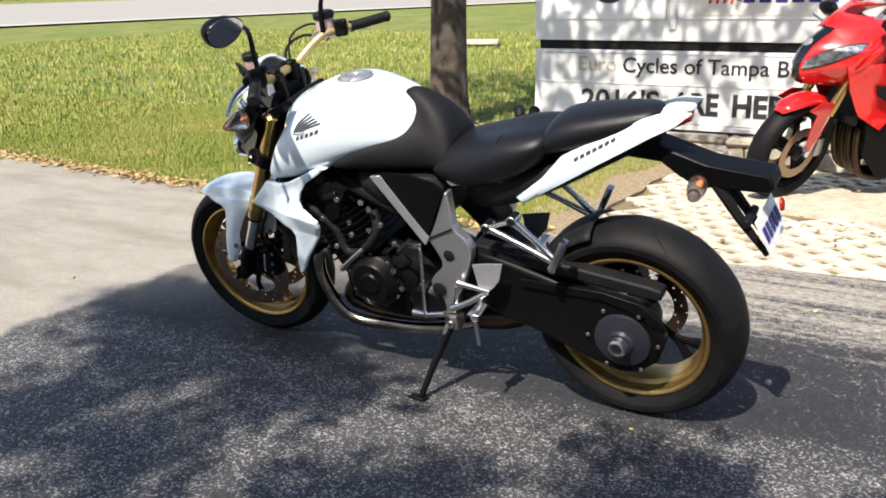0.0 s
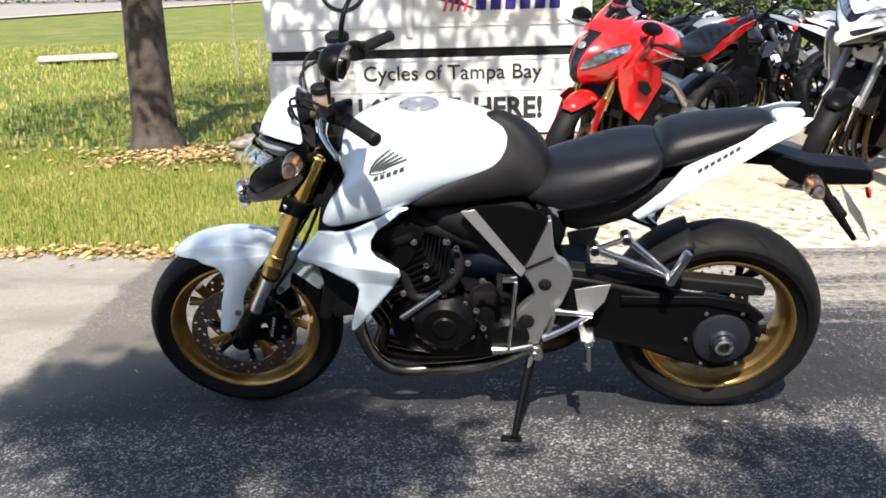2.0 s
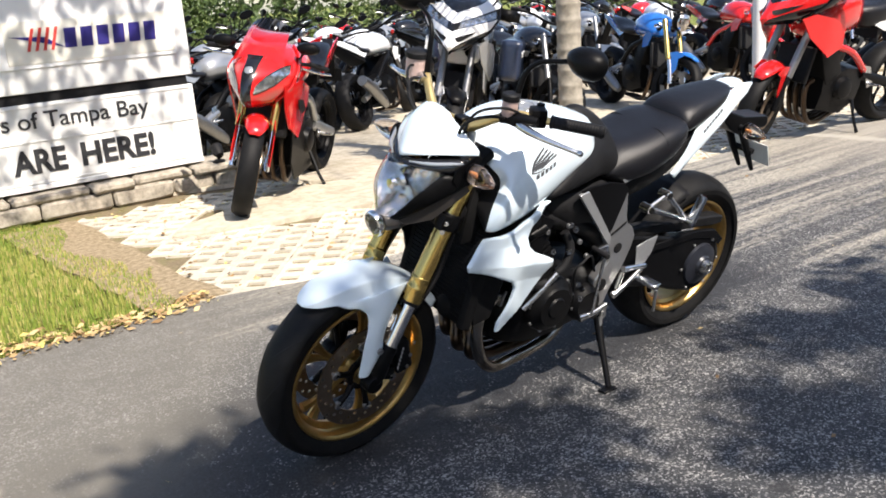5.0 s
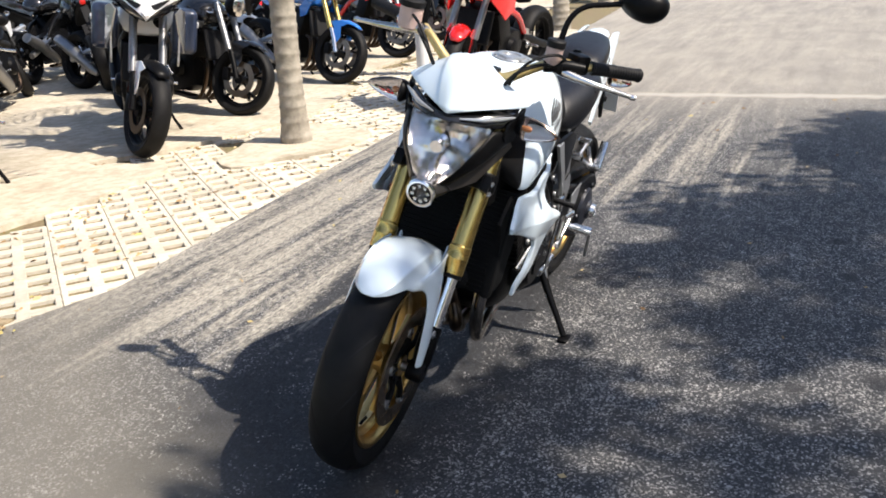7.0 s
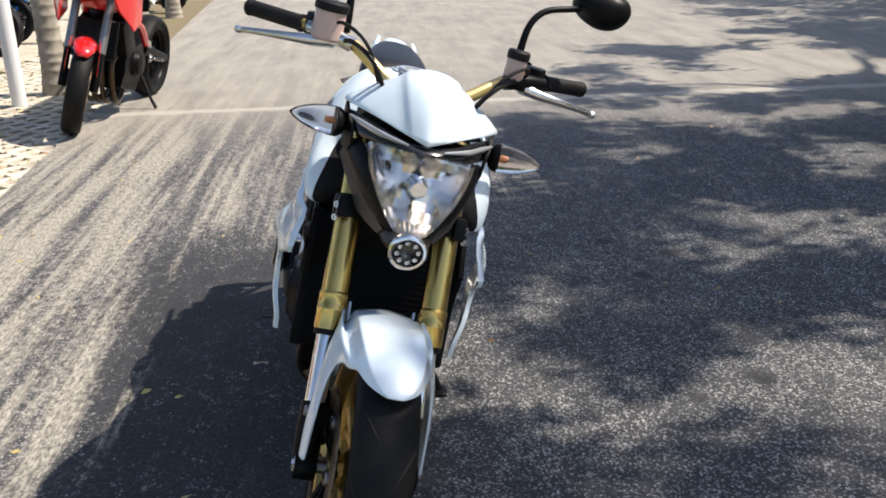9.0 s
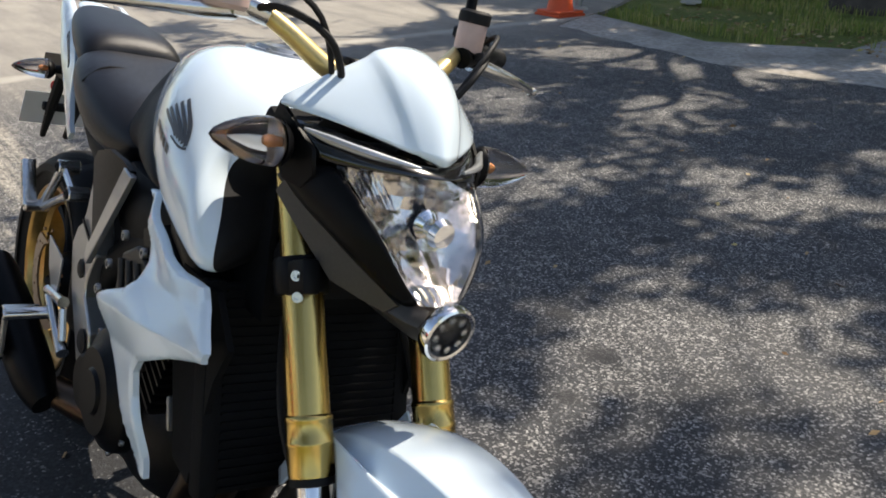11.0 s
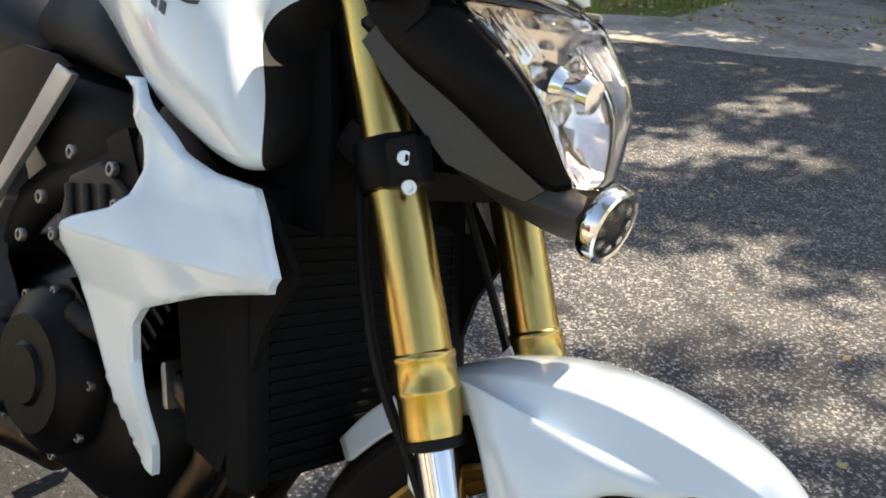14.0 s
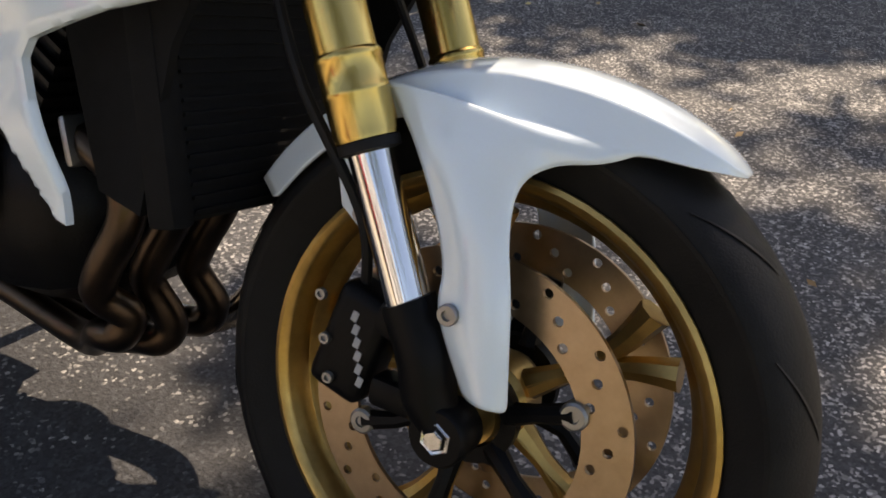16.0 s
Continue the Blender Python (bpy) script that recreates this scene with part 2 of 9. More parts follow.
def plate(outline, yf, thick=0.006, cuts=0, edge=0.0, rounded=0, limit=0.025):
    """A panel in side view: outline of (x, z), y from yf(x, z), with thickness towards the middle plane."""
    if rounded:
        outline = [(p.x, p.y) for p in smooth_line([(x, z, 0) for x, z in outline], rounded, True)]
    bm = bmesh.new()
    vs = [bm.verts.new((x, 0, z)) for x, z in outline]
    for tri in tessellate_polygon([[Vector((x, z, 0)) for x, z in outline]]):
        try:
            bm.faces.new([vs[i] for i in tri])
        except ValueError:
            pass
    bmesh.ops.recalc_face_normals(bm, faces=bm.faces)
    if cuts:
        for _ in range(cuts):
            bmesh.ops.subdivide_edges(bm, edges=[e for e in bm.edges if e.calc_length() > limit], cuts=1)
            bmesh.ops.triangulate(bm, faces=[g for g in bm.faces if len(g.verts) > 4])
    rim = {v for e in bm.edges if len(e.link_faces) == 1 for v in e.verts}
    front = bm.verts[:]
    back = bmesh.ops.duplicate(bm, geom=bm.faces[:] + bm.edges[:] + bm.verts[:])
    vm = back["vert_map"]
    bmesh.ops.reverse_faces(bm, faces=[g for g in back["geom"] if isinstance(g, bmesh.types.BMFace)])
    rim_edges = [e for e in bm.edges if len(e.link_faces) == 1 and e.verts[0] in rim and e.verts[1] in rim]
    for v in front:
        w = vm[v]
        y = yf(v.co.x, v.co.z) if callable(yf) else yf
        v.co.y = y - (edge if v in rim else 0)
        w.co.y = y - thick
    for e in rim_edges:
        a, b = e.verts
        bm.faces.new((a, b, vm[b], vm[a]))
    bmesh.ops.recalc_face_normals(bm, faces=bm.faces)
    return bm


def bolt(at, axis, r=0.006, h=0.005):
    return spin([(0, h * 0.4), (r * 0.45, h * 0.4), (r * 0.5, h), (r * 0.9, h), (r, h * 0.8), (r, 0)], at, axis, 12)



# ---- ground ----
def rise(x, y):
    """The lawn climbs gently towards the road behind the sign."""
    return 0.03 * max(0.0, -5.6 - y) * min(1.0, max(0.0, (x - 1.0) / 1.4))


def nodes_of(m):
    m.use_nodes = True
    return m.node_tree.nodes, m.node_tree.links, m.node_tree.nodes["Principled BSDF"]


def math_node(n, l, op, a, b=None, c=None):
    k = n.new("ShaderNodeMath")
    k.operation = op
    for i, v in enumerate((a, b, c)):
        if v is None:
            continue
        if isinstance(v, (int, float)):
            k.inputs[i].default_value = v
        else:
            l.new(v, k.inputs[i])
    return k.outputs[0]


def noise_node(n, l, vec, scale, detail=6, rough=0.6, stretch=None, turn=0):
    t = n.new("ShaderNodeTexNoise")
    t.inputs["Scale"].default_value, t.inputs["Detail"].default_value, t.inputs["Roughness"].default_value = scale, detail, rough
    if stretch:
        mp = n.new("ShaderNodeMapping")
        mp.inputs["Scale"].default_value = stretch
        mp.inputs["Rotation"].default_value = (0, 0, radians(turn))
        l.new(vec, mp.inputs["Vector"])
        vec = mp.outputs[0]
    l.new(vec, t.inputs["Vector"])
    return t.outputs["Fac"]


def ramp(n, l, fac, stops):
    r = n.new("ShaderNodeValToRGB")
    e = r.color_ramp.elements
    while len(e) < len(stops):
        e.new(0.5)
    for k, (p, c) in zip(e, stops):
        k.position, k.color = p, (*c, 1) if isinstance(c, tuple) else (c, c, c, 1)
    l.new(fac, r.inputs["Fac"])
    return r.outputs["Color"]


def mix(n, l, fac, a, b, mode="MIX"):
    k = n.new("ShaderNodeMix")
    k.data_type, k.blend_type = "RGBA", mode
    for i, v in ((0, fac), (6, a), (7, b)):
        if isinstance(v, tuple):
            k.inputs[i].default_value = (*v, 1)
        elif isinstance(v, (int, float)):
            k.inputs[i].default_value = v
        else:
            l.new(v, k.inputs[i])
    return k.outputs[2]


def asphalt_material():
    m = bpy.data.materials.new("worn asphalt")
    n, l, b = nodes_of(m)
    tc = n.new("ShaderNodeTexCoord")
    v = tc.outputs["Object"]
    sep = n.new("ShaderNodeSeparateXYZ")
    l.new(v, sep.inputs[0])
    x, y = sep.outputs[0], sep.outputs[1]
    # single stones of the aggregate, pale where the binder has worn away
    cells = n.new("ShaderNodeTexVoronoi")
    cells.inputs["Scale"].default_value = 175
    l.new(v, cells.inputs["Vector"])
    pick = n.new("ShaderNodeSeparateColor")
    l.new(cells.outputs["Color"], pick.inputs[0])
    stone = pick.outputs[0]
    grain = ramp(n, l, stone, [(0.0, 0.50), (0.5, 0.85), (0.8, 1.25), (1.0, 1.9)])
    blotch = ramp(n, l, noise_node(n, l, v, 1.3, 5), [(0.3, (0.034, 0.036, 0.040)), (0.55, (0.052, 0.053, 0.056)), (0.75, (0.078, 0.077, 0.076))])
    col = mix(n, l, 1.0, blotch, grain, "MULTIPLY")
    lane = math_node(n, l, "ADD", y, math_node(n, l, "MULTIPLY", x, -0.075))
    # smooth tarry strip under the motorcycle, its colour darkened to deepen the cast shadow
    tar_shade_edge = math_node(n, l, "ABSOLUTE", math_node(n, l, "ADD", math_node(n, l, "ADD", lane, 0.33), math_node(n, l, "MULTIPLY", math_node(n, l, "SUBTRACT", noise_node(n, l, v, 2.2, 4), 0.5), 0.30)))
    tar_shade = ramp(n, l, tar_shade_edge, [(0.36, 1.0), (0.56, 0.0)])
    def fade(value, lo, hi):
        r = n.new("ShaderNodeMapRange")
        r.interpolation_type = "SMOOTHSTEP"
        l.new(value, r.inputs["Value"])
        r.inputs["From Min"].default_value, r.inputs["From Max"].default_value = lo, hi
        return r.outputs[0]
    tar_shade = math_node(n, l, "MULTIPLY", tar_shade, fade(x, -1.2, -0.4))
    col = mix(n, l, tar_shade, col, mix(n, l, 1.0, col, (0.47, 0.48, 0.51), "MULTIPLY"))
    patches = math_node(n, l, "ADD", math_node(n, l, "MULTIPLY", math_node(n, l, "SUBTRACT", noise_node(n, l, v, 2.4, 6, 0.7), 0.5), 0.70), math_node(n, l, "MULTIPLY", math_node(n, l, "SUBTRACT", noise_node(n, l, v, 13, 5, 0.7), 0.5), 0.95))
    worn = math_node(n, l, "SUBTRACT", math_node(n, l, "ADD", stone, patches), math_node(n, l, "MULTIPLY", tar_shade, 0.26))
    tone = ramp(n, l, pick.outputs[1], [(0.0, (0.15, 0.146, 0.137)), (0.6, (0.26, 0.253, 0.242)), (1.0, (0.45, 0.437, 0.415))])
    col = mix(n, l, ramp(n, l, worn, [(0.68, 0.0), (0.80, 0.7), (0.98, 1.0)]), col, tone)
    # long faint drag marks everywhere
    drag = ramp(n, l, noise_node(n, l, v, 4.0, 6, 0.7, (0.22, 3.4, 1), 4), [(0.34, 0.62), (0.5, 1.0), (0.66, 1.5)])
    col = mix(n, l, 0.40, col, drag, "MULTIPLY")
    # pale dragged streaks along the lane, strongest beside the pavers
    streak = noise_node(n, l, v, 3.0, 5, 0.65, (0.16, 3.2, 1), 4)
    fine = noise_node(n, l, v, 26, 4, 0.7)
    near_pavers = n.new("ShaderNodeMapRange")
    near_pavers.interpolation_type = "SMOOTHSTEP"
    l.new(lane, near_pavers.inputs["Value"])
    near_pavers.inputs["From Min"].default_value, near_pavers.inputs["From Max"].default_value = -0.25, -1.05
    west = n.new("ShaderNodeMapRange")
    west.interpolation_type = "SMOOTHSTEP"
    l.new(x, west.inputs["Value"])
    west.inputs["From Min"].default_value, west.inputs["From Max"].default_value = 1.9, 0.6
    k = math_node(n, l, "MULTIPLY", near_pavers.outputs[0], west.outputs[0])
    k = math_node(n, l, "MAXIMUM", k, math_node(n, l, "MULTIPLY", math_node(n, l, "MULTIPLY", fade(x, -0.3, -1.3), 0.72), fade(lane, 1.7, 0.5)))
    k = math_node(n, l, "ADD", math_node(n, l, "MULTIPLY", k, 0.58), math_node(n, l, "ADD", math_node(n, l, "SUBTRACT", math_node(n, l, "MULTIPLY", streak, 1.8), 0.56), math_node(n, l, "MULTIPLY", math_node(n, l, "SUBTRACT", fine, 0.5), 0.8)))
    km = ramp(n, l, k, [(0.70, 0.0), (0.86, 0.5), (1.06, 0.95)])
    grit = noise_node(n, l, v, 60, 5, 0.8, (0.45, 1.5, 1), 4)
    km = mix(n, l, 1.0, km, ramp(n, l, grit, [(0.36, 0.15), (0.5, 0.8), (0.6, 1.0)]), "MULTIPLY")
    col = mix(n, l, km, col, ramp(n, l, grit, [(0.35, (0.27, 0.245, 0.20)), (0.62, (0.50, 0.46, 0.38))]))
    # older, paler paving far down the lane and beyond the seam in front
    far = n.new("ShaderNodeMapRange")
    far.interpolation_type = "SMOOTHSTEP"
    l.new(x, far.inputs["Value"])
    far.inputs["From Min"].default_value, far.inputs["From Max"].default_value = -2.2, -5.0
    old = mix(n, l, noise_node(n, l, v, 2.2, 6), (0.26, 0.24, 0.205), (0.44, 0.405, 0.345))
    old = mix(n, l, ramp(n, l, noise_node(n, l, v, 2.4, 6, 0.7, (0.32, 1.7, 1), 4), [(0.42, 0.0), (0.66, 0.55)]), old, (0.15, 0.14, 0.13))
    col = mix(n, l, math_node(n, l, "MULTIPLY", far.outputs[0], 0.85), col, old)
    # browner, smoother strip before the seam
    strip = n.new("ShaderNodeMapRange")
    strip.interpolation_type = "SMOOTHSTEP"
    l.new(math_node(n, l, "SUBTRACT", x, math_node(n, l, "MULTIPLY", y, 0.9)), strip.inputs["Value"])
    strip.inputs["From Min"].default_value, strip.inputs["From Max"].default_value = 1.7, 2.5
    col = mix(n, l, math_node(n, l, "MULTIPLY", strip.outputs[0], 0.6), col, mix(n, l, noise_node(n, l, v, 6, 6), (0.17, 0.155, 0.125), (0.25, 0.23, 0.19)))
    seam = n.new("ShaderNodeMapRange")
    l.new(math_node(n, l, "ADD", math_node(n, l, "ADD", x, math_node(n, l, "MULTIPLY", y, 0.06)), math_node(n, l, "MULTIPLY", noise_node(n, l, v, 7, 5), 0.22)), seam.inputs["Value"])
    seam.inputs["From Min"].default_value, seam.inputs["From Max"].default_value = 2.46, 2.52
    tan = mix(n, l, noise_node(n, l, v, 5, 6), (0.27, 0.25, 0.205), (0.39, 0.36, 0.30))
    tan = mix(n, l, 0.25, tan, grain, "MULTIPLY")
    tan = mix(n, l, ramp(n, l, noise_node(n, l, v, 1.6, 6, 0.7, (0.5, 1.6, 1), 30), [(0.46, 0.0), (0.62, 0.55)]), tan, (0.20, 0.175, 0.13))
    col = mix(n, l, seam.outputs[0], col, tan)
    # pale joint across the lane
    bar = math_node(n, l, "ABSOLUTE", math_node(n, l, "ADD", x, math_node(n, l, "ADD", 4.08, math_node(n, l, "MULTIPLY", math_node(n, l, "SUBTRACT", noise_node(n, l, v, 4, 3), 0.5), 0.16))))
    bm_ = ramp(n, l, bar, [(0.0, 0.75), (0.05, 0.6), (0.11, 0.0)])
    col = mix(n, l, bm_, col, (0.46, 0.43, 0.37))
    # a few round oil spots
    blur = math_node(n, l, "MULTIPLY", math_node(n, l, "SUBTRACT", noise_node(n, l, v, 14, 3), 0.5), 0.9)
    for ox, oy, orad in ((0.38, 1.39, 0.055), (0.64, 1.31, 0.065), (0.75, 1.08, 0.045), (-0.47, 1.40, 0.06), (-0.23, 1.20, 0.045), (-0.64, 1.15, 0.05), (0.15, 2.1, 0.05)):
        dx = math_node(n, l, "MULTIPLY", math_node(n, l, "SUBTRACT", x, ox), 1 / orad)
        dy = math_node(n, l, "MULTIPLY", math_node(n, l, "SUBTRACT", y, oy), 1 / orad)
        d2 = math_node(n, l, "ADD", math_node(n, l, "ADD", math_node(n, l, "MULTIPLY", dx, dx), math_node(n, l, "MULTIPLY", dy, dy)), blur)
        col = mix(n, l, ramp(n, l, d2, [(0.25, 0.85), (1.0, 0.0)]), col, (0.018, 0.018, 0.020))
    l.new(col, b.inputs["Base Color"])
    b.inputs["Roughness"].default_value = 0.8
    bp = n.new("ShaderNodeBump")
    bp.inputs["Strength"].default_value, bp.inputs["Distance"].default_value = 0.8, 0.004
    l.new(math_node(n, l, "ADD", stone, noise_node(n, l, v, 170, 3, 0.7)), bp.inputs["Height"])
    l.new(bp.outputs[0], b.inputs["Normal"])
    return m


def lawn_material():
    m = bpy.data.materials.new("lawn soil and thatch")
    n, l, b = nodes_of(m)
    tc = n.new("ShaderNodeTexCoord")
    v = tc.outputs["Object"]
    c1 = ramp(n, l, noise_node(n, l, v, 1.1, 6), [(0.3, (0.10, 0.145, 0.022)), (0.5, (0.16, 0.195, 0.030)), (0.68, (0.26, 0.24, 0.065))])
    c2 = ramp(n, l, noise_node(n, l, v, 45, 5, 0.75), [(0.3, 0.45), (0.7, 1.45)])
    l.new(mix(n, l, 1.0, c1, c2, "MULTIPLY"), b.inputs["Base Color"])
    b.inputs["Roughness"].default_value = 0.9
    bp = n.new("ShaderNodeBump")
    bp.inputs["Strength"].default_value, bp.inputs["Distance"].default_value = 1.0, 0.03
    l.new(noise_node(n, l, v, 60, 4), bp.inputs["Height"])
    l.new(bp.outputs[0], b.inputs["Normal"])
    return m


ASPHALT = asphalt_material()
LAWN = lawn_material()
SAND = material("pale sandy concrete", (0.52, 0.47, 0.38), 0.9, 0, 0.35, 14, 0.6, 120, second=(0.36, 0.31, 0.23), dirt=(0.24, 0.20, 0.13), dirt_scale=3, dirt_amount=0.5)
VERGE = material("grey-white verge sand", (0.44, 0.41, 0.37), 0.95, 0, 0.4, 22, 0.8, 90, second=(0.25, 0.23, 0.20), dirt=(0.13, 0.115, 0.085), dirt_scale=2.2, dirt_amount=0.7)
ROAD = material("pale road surface", (0.30, 0.285, 0.255), 0.85, 0, 0.2, 3, 0.3, 60)
CONCRETE = material("weathered concrete", (0.50, 0.47, 0.41), 0.85, 0, 0.25, 18, 0.5, 150, dirt=(0.22, 0.19, 0.15), dirt_scale=5, dirt_amount=0.5)
DIRT = material("bare dirt and leaf litter", (0.30, 0.235, 0.15), 0.95, 0, 0.5, 30, 0.8, 90, second=(0.13, 0.095, 0.05))

# the land: one sheet, asphalt height at zero, climbing slowly behind the sign
bm = bmesh.new()
xs = [-400, -120, -60, -30, -15, 0, 1.0, 2.4, 8, 15, 30, 60, 120, 400]
ys = [-400, -160, -90, -60, -40, -25, -15, -9, -5.6, -2, 6, 12, 30, 90, 400]
grid = [[bm.verts.new((x, y, rise(x, y) - 0.03)) for x in xs] for y in ys]
for a, b2 in zip(grid, grid[1:]):
    for i in range(len(xs) - 1):
        bm.faces.new((a[i], a[i + 1], b2[i + 1], b2[i]))
ground = part("ground", bm, LAWN)
tagged(ground, "grassy ground with dry thatch patches", "ground", kind="structure")


def slab(name, outline, z, mat, label, category, depth=0.06, kind="structure"):
    bm = bmesh.new()
    f = bm.faces.new([bm.verts.new((x, y, z)) for x, y in outline])
    if f.normal.z < 0:
        f.normal_flip()
    g = bmesh.ops.extrude_face_region(bm, geom=[f])
    bmesh.ops.translate(bm, vec=(0, 0, -depth), verts=[v for v in g["geom"] if isinstance(v, bmesh.types.BMVert)])
    bmesh.ops.recalc_face_normals(bm, faces=bm.faces)
    return tagged(part(name, bm, mat), label, category, kind=kind)


def wobble(a, b, n, amp, seed):
    rnd = random.Random(seed)
    return [(a[0] + (b[0] - a[0]) * i / n + rnd.uniform(-amp, amp), a[1] + (b[1] - a[1]) * i / n + rnd.uniform(-amp, amp)) for i in range(n + 1)]


LANE_EDGE = [(-40, -4.6), (-12, -2.6), (-4.1, -2.0), (-2.35, -1.9), (-1.1, -1.8), (0.67, -1.66), (1.12, -1.80)]
edge = LANE_EDGE + wobble((1.3, -1.78), (2.9, -1.76), 14, 0.02, 1) + wobble((3.0, -1.77), (7.0, -2.2), 22, 0.025, 2) + [(14, -3.6), (24, -6.0), (26, -2), (16, 2.5), (9, 6), (4, 6.4)]
north = wobble((3.6, 6.3), (-0.25, 5.42), 16, 0.05, 3) + wobble((-0.4, 5.38), (-1.92, 4.95), 8, 0.05, 4) + wobble((-2.1, 4.95), (-3.75, 5.2), 8, 0.06, 5) + [(-4.0, 5.5), (-4.25, 6.2), (-5.2, 7.8), (-6.6, 8.7), (-9, 10.6), (-13, 10.4), (-19, 9.6), (-40, 12)]
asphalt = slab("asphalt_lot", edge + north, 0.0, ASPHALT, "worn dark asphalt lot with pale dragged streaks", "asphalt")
# the verge of pale sand between asphalt and lawn
slab("sand_verge", [(4.2, 6.35), (-0.25, 5.38), (-1.92, 4.90), (-3.9, 5.15), (-4.3, 5.6), (-4.2, 6.0), (-2.6, 5.7), (-1.75, 6.4), (-1.95, 8.4), (-2.2, 10.2), (0.5, 10.8), (4, 11.4), (9, 11.5), (9, 7.4)], -0.008, VERGE, "pale sandy strip at the asphalt's edge", "sand", 0.05)
# the road beyond the lawn
bm = bmesh.new()
ra, rb = (2.0, -76.0), (44.0, 20.0)
d = Vector((rb[0] - ra[0], rb[1] - ra[1], 0)).normalized()
nn = Vector((d.y, -d.x, 0))
def strip(bm, o0, o1, lift, n=60, k=5):
    rows = []
    for i in range(n + 1):
        p = Vector((*ra, 0)).lerp(Vector((*rb, 0)), i / n)
        row = []
        for j in range(k + 1):
            q = p + nn * (o0 + (o1 - o0) * j / k)
            row.append(bm.verts.new((q.x, q.y, rise(q.x, q.y) + lift)))
        rows.append(row)
    for a, b3 in zip(rows, rows[1:]):
        for j in range(k):
            bm.faces.new((a[j], a[j + 1], b3[j + 1], b3[j]))
strip(bm, 6.4, 62.0, 0.02)
bmesh.ops.recalc_face_normals(bm, faces=bm.faces)
tagged(part("road", bm, ROAD), "pale sunlit road beyond the lawn", "road", kind="structure")
bm = bmesh.new()
strip(bm, 5.2, 6.5, 0.05, 60, 1)
bmesh.ops.recalc_face_normals(bm, faces=bm.faces)
tagged(part("kerb", bm, CONCRETE), "pale concrete road kerb along the lawn", "kerb", kind="structure")


# ---- trees ----
BARK = material("furrowed brown bark", (0.088, 0.068, 0.052), 0.95, 0, 0.55, 9, 1.0, 28, second=(0.030, 0.024, 0.019), dirt=(0.14, 0.125, 0.105), dirt_scale=4, dirt_amount=0.4)
PALM_BARK = material("grey ringed palm trunk", (0.30, 0.27, 0.22), 0.9, 0, 0.4, 16, 0.6, 60, second=(0.17, 0.15, 0.12), dirt=(0.42, 0.39, 0.33), dirt_scale=7, dirt_amount=0.5)
LEAF = material("oak leaf", (0.055, 0.095, 0.022), 0.55, 0, 0.4, 3, dirt=(0.10, 0.12, 0.03), dirt_scale=2, dirt_amount=0.6)


def bark_trunk(r0, h, seed, seg=40, lean=(0, 0), flare=1.45, furrow=0.06):
    rnd = random.Random(seed)
    bm = bmesh.new()
    rows = []
    n = 44
    for i in range(n + 1):
        f = i / n
        z = f * h
        r = r0 * (1 - 0.28 * f) * (1 + (flare - 1) * math.exp(-z / 0.16))
        ring = []
        for s in range(seg):
            a = 2 * math.pi * s / seg
            u = noise.noise(Vector((math.cos(a) * 7, math.sin(a) * 7, z * 1.3 + seed)))
            w = noise.noise(Vector((math.cos(a) * 2, math.sin(a) * 2, z * 0.8 + seed * 3)))
            rr = r * (1 + furrow * u + 0.06 * w)
            ring.append((rr * math.cos(a) + lean[0] * z, rr * math.sin(a) + lean[1] * z, z - 0.05))
        rows.append(ring)
    return loft(rows)


def limb(a, b, r0, r1, seed, sag=0.4):
    rnd = random.Random(seed)
    a, b = Vector(a), Vector(b)
    pts = [a]
    for i in range(1, 6):
        p = a.lerp(b, i / 6)
        pts.append(p + Vector((rnd.uniform(-sag, sag), rnd.uniform(-sag, sag), rnd.uniform(-sag, sag) * 0.6 + sag * 0.8 * math.sin(math.pi * i / 6))))
    pts.append(b)
    return tube(pts, [r0, r1], 9, 4)


def leaf_cloud(clumps, per, size, seed, spread):
    """Many single folded leaves round clump centres."""
    rng = np.random.default_rng(seed)
    c = np.repeat(np.array(clumps), per, axis=0)
    k = len(c)
    c = c + rng.normal(0, 1, (k, 3)) * np.array(spread)
    u = rng.normal(0, 1, (k, 3))
    u /= np.linalg.norm(u, axis=1, keepdims=True)
    w = np.cross(u, rng.normal(0, 1, (k, 3)))
    w /= np.linalg.norm(w, axis=1, keepdims=True)
    s = size * rng.uniform(0.6, 1.3, (k, 1))
    up = np.cross(u, w) * s * 0.12
    pts = np.stack([c - u * s, c + w * s * 0.42 + up, c + u * s, c - w * s * 0.42 + up], axis=1).reshape(-1, 3)
    me = bpy.data.meshes.new("crown")
    idx = np.arange(k * 4).reshape(-1, 4)
    me.from_pydata(pts.tolist(), [], np.concatenate([idx[:, [0, 1, 2]], idx[:, [0, 2, 3]]]).tolist())
    return me


def crown(name, me, parent, mat):
    me.materials.append(mat)
    ob = new(name, me)
    ob.parent = parent
    return ob


def broad_tree(label, at, r, h, limbs, clumps, per, size, seed, spread=(0.34, 0.34, 0.22), name="oak_tree"):
    t = thing(name, label, "tree", Matrix.Translation(at))
    part("trunk", bark_trunk(r, h, seed), BARK, t)
    for i, (a, b, r0, r1) in enumerate(limbs):
        part("limb", limb(a, b, r0, r1, seed + i), BARK, t)
    crown("crown", leaf_cloud(clumps, per, size, seed, spread), t, LEAF)
    return t


def scatter(n, lo, hi, seed, keep=lambda p: True):
    rnd, out = random.Random(seed), []
    while len(out) < n:
        p = tuple(rnd.uniform(a, b) for a, b in zip(lo, hi))
        if keep(p):
            out.append(p)
    return out


# the great oak north of the lot, whose crown shades the asphalt and the motorcycle
OAK = (-3.0, 8.7, 0)
